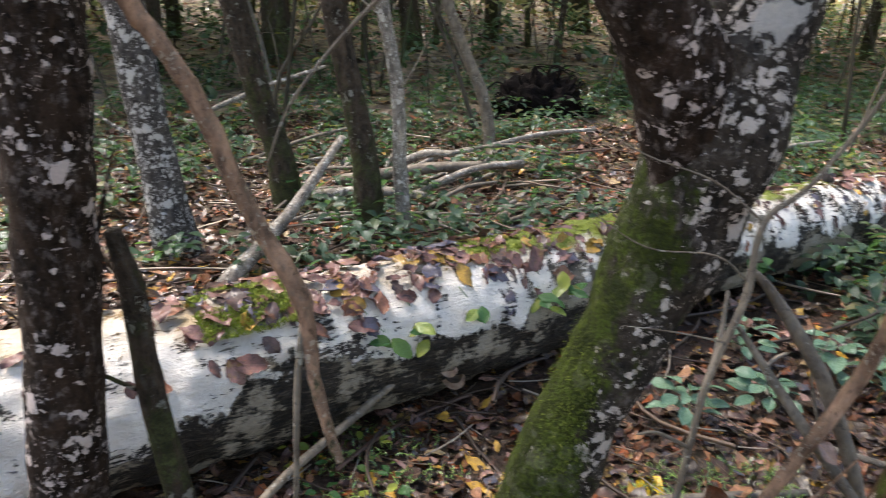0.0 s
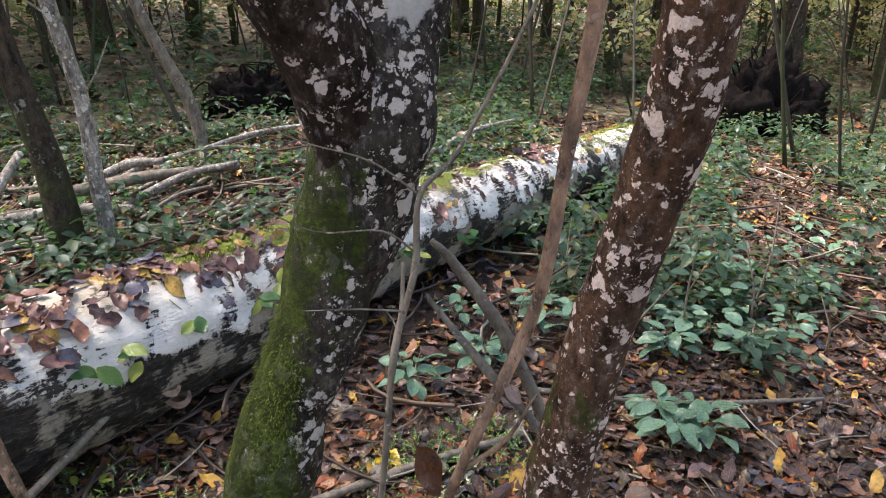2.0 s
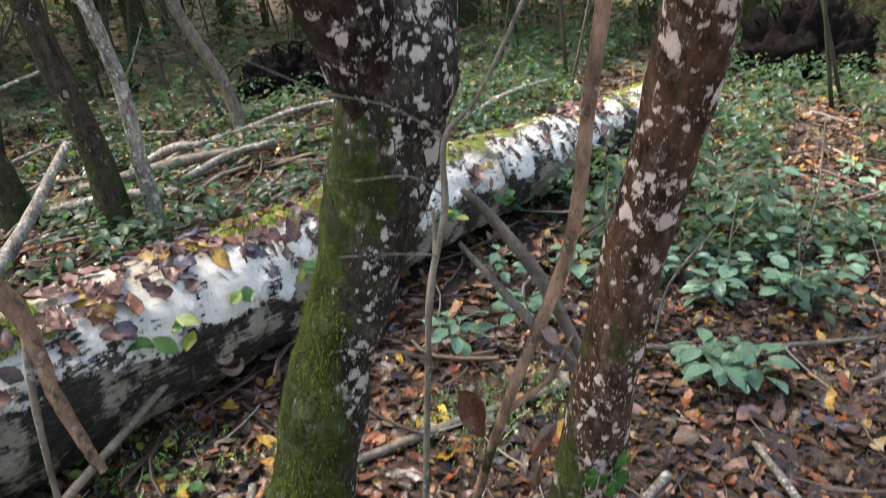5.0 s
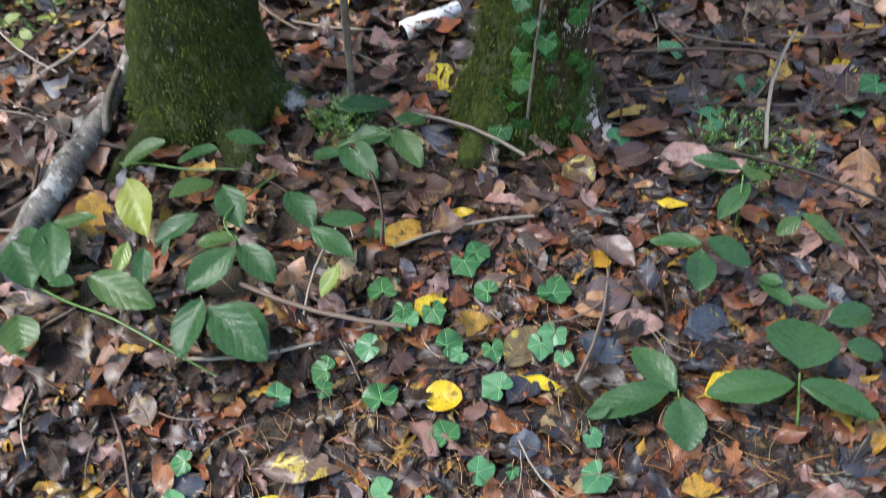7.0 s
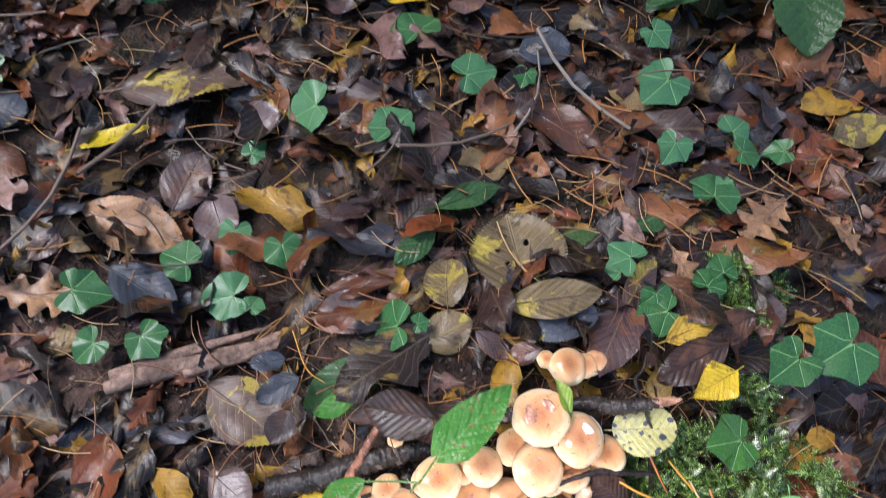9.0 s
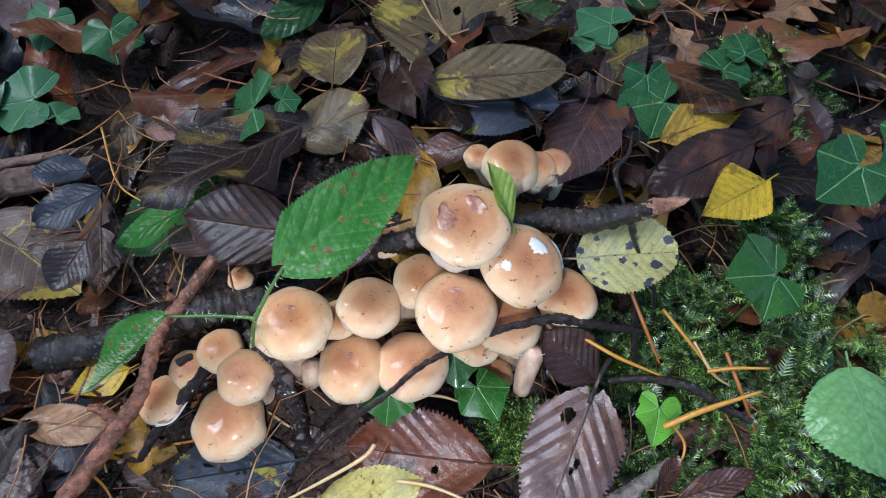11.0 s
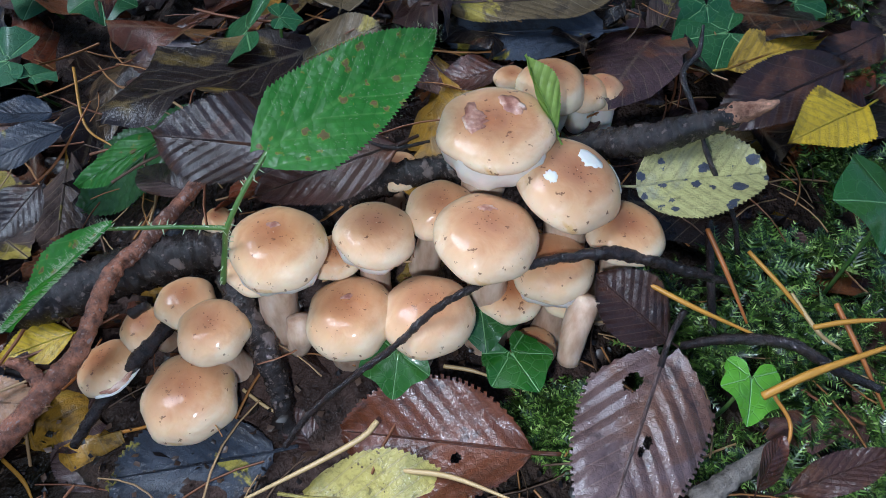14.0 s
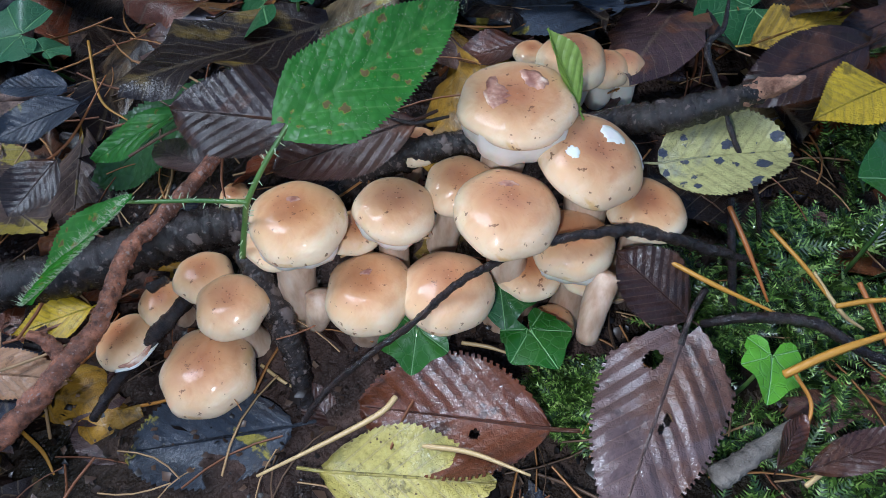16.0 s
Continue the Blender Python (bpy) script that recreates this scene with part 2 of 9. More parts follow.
def green(name, stops, island, rough=(0.2, 0.45), pale=(0.16, 0.30, 0.12), vein=0.35, spots=True):
    def f(nt):
        uv, v = coords(nt, "UV"), coords(nt)
        r = chance(nt, island)
        c = ramp(nt, r, stops, hard=True)
        n1, n2 = grain(nt, v, 30, 4), grain(nt, v, 160, 4)
        c = blend(nt, ramp(nt, n1, [(0.35, 0.0), (0.7, 0.5)]), c, pale)
        n5 = grain(nt, v, 900, 3)
        s = split(nt, uv)
        a = calc(nt, "ABSOLUTE", calc(nt, "SUBTRACT", s[1], 0.5))
        w = calc(nt, "FRACT", calc(nt, "SUBTRACT", calc(nt, "MULTIPLY", s[0], 6.0), calc(nt, "MULTIPLY", a, 4.0)))
        w = calc(nt, "ABSOLUTE", calc(nt, "SUBTRACT", w, 0.5))
        lines = calc(nt, "MAXIMUM", ramp(nt, w, [(0.02, 1.0), (0.08, 0.0)]), ramp(nt, a, [(0.012, 1.0), (0.03, 0.0)]))
        c = blend(nt, calc(nt, "MULTIPLY", lines, vein), c, pale)
        if spots:
            size = split(nt, cells(nt, v, 260, "Color"))[0]
            d = calc(nt, "SUBTRACT", calc(nt, "ADD", cells(nt, v, 260), calc(nt, "ADD", calc(nt, "MULTIPLY", n2, 0.5), calc(nt, "MULTIPLY", calc(nt, "SUBTRACT", n5, 0.5), 0.7))), calc(nt, "MULTIPLY", size, 0.56))
            c = blend(nt, ramp(nt, d, [(0.02, 1.0), (0.10, 0.0)]), c, (0.30, 0.33, 0.05))
            c = blend(nt, ramp(nt, d, [(-0.04, 0.85), (0.0, 0.0)]), c, (0.20, 0.115, 0.065))
        net = cells(nt, v, 420)
        c = blend(nt, ramp(nt, net, [(0.1, 0.0), (0.7, 0.3)]), c, tuple(0.35 * q for q in stops[0][1]))
        h = calc(nt, "ADD", calc(nt, "MULTIPLY", ramp(nt, w, [(0.0, 0.0), (0.35, 1.0)]), 0.8), calc(nt, "SUBTRACT", calc(nt, "MULTIPLY", n2, 0.5), calc(nt, "MULTIPLY", net, 0.8)))
        return c, ramp(nt, n2, [(0.35, rough[0]), (0.7, rough[1])]), relief(nt, h, 0.4, 0.0012)
    return material(name, f, spec=0.35)


M_GREEN = green("green leaf", [(0.0, (0.060, 0.245, 0.032))], False, (0.3, 0.5), pale=(0.15, 0.36, 0.085), vein=0.5)
M_BLADE = green("pale green leaf", [(0.0, (0.38, 0.54, 0.10))], False, pale=(0.48, 0.60, 0.18), spots=False)
UNDER = [(0.0, (0.062, 0.108, 0.072)), (0.35, (0.105, 0.165, 0.115)), (0.6, (0.040, 0.072, 0.046)), (0.8, (0.13, 0.165, 0.085)), (0.9, (0.16, 0.095, 0.06)), (0.96, (0.30, 0.25, 0.12))]
M_UNDER = green("undergrowth leaf", UNDER, True, (0.15, 0.4), (0.085, 0.14, 0.085), 0.3, False)
M_PLANT = green("plant leaf", [(0.0, (0.055, 0.135, 0.050)), (0.5, (0.075, 0.17, 0.060)), (0.85, (0.13, 0.21, 0.065))], False, (0.16, 0.4), (0.09, 0.19, 0.07), 0.4, False)


def ivy_color(nt, greens):
    s = split(nt, coords(nt, "UV"))
    v = coords(nt)
    r = chance(nt, False)
    c = ramp(nt, r, greens, hard=True)
    w = calc(nt, "ABSOLUTE", calc(nt, "SUBTRACT", calc(nt, "FRACT", calc(nt, "MULTIPLY", s[0], 5.0)), 0.5))
    w = calc(nt, "MULTIPLY", w, s[1])
    lines = ramp(nt, w, [(0.006, 1.0), (0.018, 0.0)])
    net = calc(nt, "MULTIPLY", net_lines(nt, v, 300, 0.05), 0.15)
    n = grain(nt, v, 140, 5)
    c = blend(nt, ramp(nt, n, [(0.4, 0.0), (0.7, 0.3)]), c, (0.045, 0.12, 0.02))
    c = blend(nt, calc(nt, "MULTIPLY", calc(nt, "MAXIMUM", lines, net), 0.75), c, (0.24, 0.42, 0.17))
    h = calc(nt, "SUBTRACT", n, calc(nt, "MAXIMUM", lines, net))
    return c, ramp(nt, n, [(0.35, 0.3), (0.7, 0.5)]), relief(nt, h, 0.6, 0.0014), relief(nt, calc(nt, "SUBTRACT", grain(nt, v, 110, 3), calc(nt, "MULTIPLY", lines, 0.5)), 0.5, 0.0007)


M_IVY = material("ivy leaf", lambda nt: ivy_color(nt, [(0.0, (0.012, 0.060, 0.005)), (0.3, (0.018, 0.085, 0.006)), (0.55, (0.014, 0.065, 0.010)), (0.8, (0.030, 0.11, 0.009))]), spec=0.25, coat=0.4, gloss=0.09)
M_IVY_DULL = material("dull ivy leaf", lambda nt: ivy_color(nt, [(0.0, (0.030, 0.105, 0.036)), (0.3, (0.052, 0.15, 0.068)), (0.55, (0.024, 0.088, 0.026)), (0.8, (0.075, 0.19, 0.085))]), spec=0.2, coat=0.18, gloss=0.16)
M_IVY_FRESH = material("fresh ivy leaf", lambda nt: ivy_color(nt, [(0.0, (0.12, 0.31, 0.018)), (0.5, (0.13, 0.33, 0.02))]), spec=0.25, coat=0.4, gloss=0.09)
M_STEM = material("green stem", lambda nt: ramp(nt, grain(nt, coords(nt), 120, 3), [(0.35, (0.05, 0.12, 0.025)), (0.7, (0.14, 0.22, 0.05))]), 0.4)


def bark(dark, mid, lichen, lich_scale, lich_at, moss_top=None, lean=None, moss=(0.055, 0.085, 0.012), wet=0.6, stretchz=0.35, bumpd=0.012, cut=0.06, fine=28):
    """Bark with lichen plates and, up to the height moss_top, a coat of moss with a torn edge."""
    def f(nt):
        v = coords(nt)
        vs = stretch(nt, v, (1, 1, stretchz))
        n1, n2, n3 = grain(nt, vs, fine, 7, 0.7), grain(nt, v, fine * 0.32, 5), grain(nt, v, fine * 4.6, 4)
        c = ramp(nt, n1, [(0.32, dark), (0.55, mid), (0.75, tuple(1.7 * a for a in mid))])
        c = blend(nt, ramp(nt, n2, [(0.45, 0.0), (0.62, 0.5)]), c, tuple(0.5 * a for a in dark))
        n5 = grain(nt, stretch(nt, v, (1, 1, 0.7)), fine * 1.6, 9, 0.78)
        c = blend(nt, ramp(nt, n5, [(0.36, 0.85), (0.45, 0.0)]), c, tuple(0.4 * a for a in dark))
        h = calc(nt, "ADD", n1, calc(nt, "MULTIPLY", n5, 0.8))
        if lichen:
            c = blend(nt, ramp(nt, n5, [(0.53, 0.0), (0.62, 0.55)]), c, tuple(0.30 * a for a in lichen))
            warp = nt.nodes.new("ShaderNodeVectorMath")
            warp.operation = "ADD"
            feed(nt, v, warp.inputs[0])
            shift = nt.nodes.new("ShaderNodeTexNoise")
            feed(nt, v, shift.inputs["Vector"])
            shift.inputs["Scale"].default_value, shift.inputs["Detail"].default_value, shift.inputs["Roughness"].default_value = lich_scale * 1.5, 8, 0.68
            sc = nt.nodes.new("ShaderNodeVectorMath")
            sc.operation = "SCALE"
            feed(nt, shift.outputs["Color"], sc.inputs[0])
            sc.inputs["Scale"].default_value = 1.1 / lich_scale
            feed(nt, sc.outputs[0], warp.inputs[1])
            w = warp.outputs[0]
            pick = split(nt, cells(nt, w, lich_scale, "Color"))[0]
            pick2 = split(nt, cells(nt, w, lich_scale * 2.7, "Color"))[0]
            big = calc(nt, "ADD", calc(nt, "MULTIPLY", calc(nt, "SUBTRACT", grain(nt, v, 9, 7, 0.6), 0.5), 1.6), 0.7)
            q = calc(nt, "SUBTRACT", calc(nt, "ADD", calc(nt, "MULTIPLY", pick, 0.45), big), cells(nt, w, lich_scale))
            q2 = calc(nt, "SUBTRACT", calc(nt, "ADD", calc(nt, "MULTIPLY", pick2, 0.5), calc(nt, "ADD", big, 0.03)), cells(nt, w, lich_scale * 2.7))
            pick3 = split(nt, cells(nt, w, lich_scale * 6.5, "Color"))[0]
            q3 = calc(nt, "SUBTRACT", calc(nt, "ADD", calc(nt, "MULTIPLY", pick3, 0.55), calc(nt, "SUBTRACT", big, 0.13)), cells(nt, w, lich_scale * 6.5))
            q = calc(nt, "MAXIMUM", calc(nt, "MAXIMUM", q, q2), q3)
            k = ramp(nt, q, [(lich_at, 0.0), (lich_at + cut, 1.0)])
            c = blend(nt, k, c, blend(nt, n3, tuple(0.62 * a for a in lichen), lichen))
            h = calc(nt, "ADD", h, calc(nt, "MULTIPLY", k, 0.3))
        if moss_top is not None:
            z = split(nt, v)[2]
            g = calc(nt, "ADD", calc(nt, "MULTIPLY", calc(nt, "SUBTRACT", moss_top, z), 1.3), calc(nt, "MULTIPLY", calc(nt, "SUBTRACT", grain(nt, stretch(nt, v, (1, 1, 0.5)), 8, 8, 0.72), 0.5), 6.0))
            if lean:
                side = calc(nt, "SUBTRACT", calc(nt, "MULTIPLY", z, lean), split(nt, v)[0])
                g = calc(nt, "ADD", g, calc(nt, "MULTIPLY", side, 9.0))
            k = ramp(nt, g, [(0.2, 0.0), (0.6, 1.0)])
            mc = blend(nt, ramp(nt, n3, [(0.35, 0.0), (0.7, 1.0)]), tuple(0.45 * a for a in moss), tuple(1.7 * a for a in moss))
            mc = blend(nt, ramp(nt, grain(nt, v, 14, 6, 0.65), [(0.40, 0.75), (0.58, 0.0)]), mc, tuple(0.25 * a for a in moss))
            mc = blend(nt, ramp(nt, grain(nt, v, 22, 6, 0.65), [(0.55, 0.0), (0.70, 0.6)]), mc, (2.3 * moss[0], 2.2 * moss[1], 1.6 * moss[2]))
            k = calc(nt, "MULTIPLY", k, ramp(nt, n5, [(0.33, 0.15), (0.42, 1.0)]))
            c = blend(nt, calc(nt, "MULTIPLY", k, 0.94), c, mc)
            h = calc(nt, "ADD", h, calc(nt, "MULTIPLY", n3, 0.7))
        return c, ramp(nt, n3, [(0.3, wet), (0.7, 0.9)]), relief(nt, h, 0.8, bumpd), relief(nt, h, 0.8, bumpd * 0.5)
    return f


M_BARK_A = material("lichen bark", bark((0.004, 0.003, 0.0025), (0.052, 0.040, 0.031), (0.70, 0.61, 0.55), 17, 0.765, 1.05, 0.27, (0.046, 0.062, 0.009), cut=0.03), spec=0.15)
M_BARK_B = material("brown lichen bark", bark((0.006, 0.003, 0.002), (0.088, 0.044, 0.024), (0.78, 0.61, 0.53), 19, 0.775, 0.40, 0.07, (0.050, 0.070, 0.011), cut=0.03), spec=0.15)
M_BARK_LIMB = material("dark limb bark", bark((0.006, 0.004, 0.003), (0.034, 0.021, 0.014), (0.68, 0.56, 0.51), 15, 0.82, cut=0.03), spec=0.1)
M_BARK_UP = material("grey lichen bark", bark((0.012, 0.010, 0.009), (0.078, 0.068, 0.062), (0.56, 0.53, 0.50), 16, 0.68, None, cut=0.08), spec=0.15)
M_BARK_FAR = material("far bark", bark((0.009, 0.007, 0.005), (0.065, 0.046, 0.032), (0.26, 0.25, 0.22), 12, 0.95, 0.8, None, (0.050, 0.056, 0.022), cut=0.15), spec=0.15)
M_ROD = material("pinkish dead wood", bark((0.08, 0.046, 0.03), (0.36, 0.21, 0.135), (0.42, 0.33, 0.25), 34, 0.88, 0.45, None, (0.035, 0.042, 0.012), bumpd=0.004), spec=0.3)
M_SPLINT_FRESH = material("fresh split wood", bark((0.22, 0.09, 0.05), (0.62, 0.33, 0.20), None, 34, 0.88, bumpd=0.003, fine=300, stretchz=1))
M_SPLINTER = material("split pale wood", bark((0.10, 0.055, 0.04), (0.42, 0.27, 0.20), None, 34, 0.88, bumpd=0.004, fine=120, stretchz=1))
M_STICK = material("grey stick", bark((0.07, 0.05, 0.035), (0.20, 0.16, 0.12), (0.35, 0.32, 0.27), 26, 0.95, bumpd=0.004))
M_TWIG_DARK = material("wet dark twig", bark((0.004, 0.0025, 0.002), (0.027, 0.015, 0.012), None, 220, 0.98, wet=0.3, stretchz=1, bumpd=0.0016, fine=420), spec=0.15, coat=1.0, gloss=0.08)
M_BRANCH = material("wet grey bark", bark((0.006, 0.004, 0.003), (0.032, 0.022, 0.018), (0.18, 0.135, 0.115), 160, 0.90, wet=0.25, stretchz=1, bumpd=0.0016, fine=200), spec=0.15, coat=0.9, gloss=0.10)
M_TWIG_RED = material("red brown twig", bark((0.050, 0.015, 0.008), (0.38, 0.145, 0.075), (0.48, 0.32, 0.27), 260, 0.92, wet=0.25, stretchz=1, bumpd=0.0014, fine=300), coat=0.4, gloss=0.2)
M_BIRCH_STICK = material("birch stick", bark((0.035, 0.025, 0.018), (0.30, 0.255, 0.21), (0.62, 0.57, 0.50), 22, 0.78, bumpd=0.006, fine=45))
M_NEEDLE = material("pine needle", lambda nt: ramp(nt, chance(nt, False), [(0.0, (0.52, 0.22, 0.035)), (0.35, (0.52, 0.36, 0.16)), (0.65, (0.38, 0.13, 0.03)), (0.85, (0.50, 0.24, 0.03))], hard=True), 0.4)
M_NEEDLES = material("pine needles", lambda nt: ramp(nt, chance(nt, True), [(0.0, (0.38, 0.17, 0.05)), (0.35, (0.42, 0.26, 0.12)), (0.65, (0.22, 0.085, 0.035)), (0.85, (0.12, 0.07, 0.04))], hard=True), 0.5)
M_MOSS = material("moss", lambda nt: ramp(nt, chance(nt, True), [(0.0, (0.022, 0.045, 0.010)), (0.35, (0.060, 0.118, 0.018)), (0.62, (0.15, 0.26, 0.036)), (0.84, (0.28, 0.43, 0.08)), (0.94, (0.44, 0.58, 0.16))], hard=True), 0.35, coat=0.6)
M_TRUNKMOSS = material("trunk moss", lambda nt: ramp(nt, chance(nt, True), [(0.0, (0.034, 0.044, 0.007)), (0.35, (0.055, 0.072, 0.010)), (0.7, (0.080, 0.10, 0.014)), (0.92, (0.11, 0.13, 0.022))], hard=True), 0.85, spec=0.15)
M_LOGMOSS = material("bright moss", lambda nt: ramp(nt, chance(nt, True), [(0.0, (0.16, 0.20, 0.022)), (0.4, (0.26, 0.30, 0.04)), (0.75, (0.36, 0.40, 0.08))], hard=True), 0.8)
FOL = [(0.0, (0.235, 0.265, 0.135)), (0.3, (0.34, 0.35, 0.18)), (0.55, (0.43, 0.40, 0.22)), (0.75, (0.15, 0.175, 0.10)), (0.88, (0.50, 0.35, 0.22))]
M_FOLIAGE = material("autumn foliage", lambda nt: ramp(nt, chance(nt, True), FOL, hard=True), 0.6)


def turned(nt, vec, deg):
    m = nt.nodes.new("ShaderNodeMapping")
    feed(nt, vec, m.inputs["Vector"])
    m.inputs["Rotation"].default_value = (0, 0, radians(deg))
    return m.outputs[0]


def c_log(nt):
    """White birch bark with black furrows across it, dark rough bark and painted shade below."""
    v = turned(nt, coords(nt), -32.75)
    s = split(nt, v)
    n2, fine = grain(nt, v, 55, 6, 0.65), grain(nt, stretch(nt, v, (0.35, 2.2, 2.2)), 42, 6, 0.7)
    white = blend(nt, n2, (0.66, 0.59, 0.53), (0.95, 0.90, 0.84))
    black = blend(nt, n2, (0.008, 0.007, 0.006), (0.06, 0.05, 0.045))
    far = ramp(nt, calc(nt, "ADD", calc(nt, "MULTIPLY", s[0], 0.25), 0.5), [(0.40, 0.0), (0.62, 1.0)])
    marks = calc(nt, "ADD", fine, calc(nt, "MULTIPLY", far, 0.05))
    c = blend(nt, ramp(nt, marks, [(0.655, 0.0), (0.70, 0.8)]), white, black)
    patch = grain(nt, stretch(nt, v, (1.6, 1, 1)), 3.6, 8, 0.72, 0.5)
    tear = calc(nt, "ADD", calc(nt, "ADD", patch, calc(nt, "MULTIPLY", far, 0.045)), calc(nt, "MULTIPLY", calc(nt, "SUBTRACT", fine, 0.5), 0.5))
    k = ramp(nt, tear, [(0.57, 0.0), (0.60, 1.0)])
    c = blend(nt, k, c, black)
    grey = grain(nt, v, 2.3, 5)
    c = blend(nt, ramp(nt, grey, [(0.55, 0.0), (0.64, 0.45)]), c, (0.30, 0.26, 0.20))
    ochre = calc(nt, "ADD", s[2], calc(nt, "MULTIPLY", calc(nt, "SUBTRACT", grain(nt, v, 6, 6, 0.65), 0.5), 0.25))
    c = blend(nt, ramp(nt, ochre, [(0.20, 0.0), (0.27, 0.7)]), c, (0.42, 0.27, 0.11))
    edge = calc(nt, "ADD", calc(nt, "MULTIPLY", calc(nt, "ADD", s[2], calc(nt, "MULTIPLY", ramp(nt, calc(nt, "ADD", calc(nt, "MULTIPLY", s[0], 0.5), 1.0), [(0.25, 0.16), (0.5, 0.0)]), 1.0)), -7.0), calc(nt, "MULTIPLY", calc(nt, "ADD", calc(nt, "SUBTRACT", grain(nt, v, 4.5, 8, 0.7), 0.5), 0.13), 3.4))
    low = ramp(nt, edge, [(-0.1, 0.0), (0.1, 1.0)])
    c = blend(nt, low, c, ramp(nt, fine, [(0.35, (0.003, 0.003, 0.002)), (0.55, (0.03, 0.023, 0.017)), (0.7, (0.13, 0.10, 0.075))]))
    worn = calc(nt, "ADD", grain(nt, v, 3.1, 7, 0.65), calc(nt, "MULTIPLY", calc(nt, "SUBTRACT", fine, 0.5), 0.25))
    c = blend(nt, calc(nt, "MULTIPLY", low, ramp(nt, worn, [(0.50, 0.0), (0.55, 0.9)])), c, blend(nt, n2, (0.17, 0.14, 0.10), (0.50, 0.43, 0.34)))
    h = calc(nt, "SUBTRACT", calc(nt, "ADD", calc(nt, "MULTIPLY", n2, 0.6), calc(nt, "MULTIPLY", fine, 0.8)), calc(nt, "MAXIMUM", k, low))
    tuft = grain(nt, v, 7, 6, 0.6)
    top = ramp(nt, calc(nt, "ADD", s[2], calc(nt, "MULTIPLY", calc(nt, "SUBTRACT", tuft, 0.5), 0.16)), [(0.225, 0.0), (0.245, 1.0)])
    along = ramp(nt, calc(nt, "ADD", calc(nt, "ADD", calc(nt, "MULTIPLY", s[0], 0.25), 0.5), calc(nt, "MULTIPLY", calc(nt, "SUBTRACT", tuft, 0.5), 0.2)), [(0.44, 0.0), (0.46, 1.0)])
    mossy = calc(nt, "MULTIPLY", top, along)
    c = blend(nt, mossy, c, blend(nt, grain(nt, v, 160, 4), (0.11, 0.14, 0.015), (0.30, 0.34, 0.06)))
    h = calc(nt, "ADD", h, calc(nt, "MULTIPLY", mossy, grain(nt, v, 160, 4)))
    return c, ramp(nt, n2, [(0.3, 0.5), (0.7, 0.9)]), relief(nt, h, 0.9, 0.02)


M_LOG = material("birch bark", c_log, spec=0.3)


def c_cap(nt):
    v = coords(nt, "UV")
    s = split(nt, v)
    o = coords(nt)
    r = chance(nt, False)
    n1, n2 = grain(nt, o, 60, 4, 0.5, 0.4), grain(nt, o, 420, 4)
    e = calc(nt, "ADD", s[1], calc(nt, "MULTIPLY", calc(nt, "SUBTRACT", n1, 0.5), 0.85))
    c = ramp(nt, e, [(0.02, (0.37, 0.135, 0.050)), (0.24, (0.52, 0.25, 0.105)), (0.48, (0.64, 0.375, 0.185)), (0.70, (0.72, 0.475, 0.265)), (0.92, (0.80, 0.61, 0.40))])
    rusty = grain(nt, o, 80, 5, 0.6, 0.5)
    c = blend(nt, calc(nt, "MULTIPLY", ramp(nt, rusty, [(0.48, 0.0), (0.62, 0.75)]), ramp(nt, e, [(0.25, 1.0), (0.75, 0.25)])), c, (0.44, 0.17, 0.055))
    ochre = calc(nt, "MULTIPLY", ramp(nt, s[1], [(0.55, 0.0), (0.85, 1.0)]), ramp(nt, grain(nt, o, 130, 4, 0.55, 0.6), [(0.56, 0.0), (0.66, 0.7)]))
    c = blend(nt, ochre, c, (0.62, 0.36, 0.09))
    pale = calc(nt, "MULTIPLY", ramp(nt, s[1], [(0.45, 0.0), (0.8, 1.0)]), ramp(nt, grain(nt, o, 75, 4, 0.55, 0.7), [(0.50, 0.0), (0.62, 0.6)]))
    c = blend(nt, pale, c, (0.86, 0.72, 0.48))
    c = blend(nt, calc(nt, "MULTIPLY", r, 0.16), c, (0.66, 0.40, 0.27))
    c = blend(nt, ramp(nt, n2, [(0.65, 0.0), (0.68, 0.8)]), c, (0.14, 0.06, 0.03))
    dust = calc(nt, "ADD", cells(nt, o, 850), ramp(nt, calc(nt, "ADD", s[1], calc(nt, "MULTIPLY", n1, 0.5)), [(0.3, 0.0), (0.8, 0.3)]))
    c = blend(nt, ramp(nt, dust, [(0.17, 0.8), (0.25, 0.0)]), c, (0.16, 0.065, 0.03))
    return c, ramp(nt, n1, [(0.3, 0.35), (0.7, 0.5)]), relief(nt, calc(nt, "ADD", n1, calc(nt, "MULTIPLY", n2, 0.22)), 0.35, 0.002), relief(nt, calc(nt, "ADD", n1, calc(nt, "ADD", calc(nt, "MULTIPLY", grain(nt, o, 170, 4), 0.5), calc(nt, "MULTIPLY", n2, 0.15))), 0.25, 0.0013)


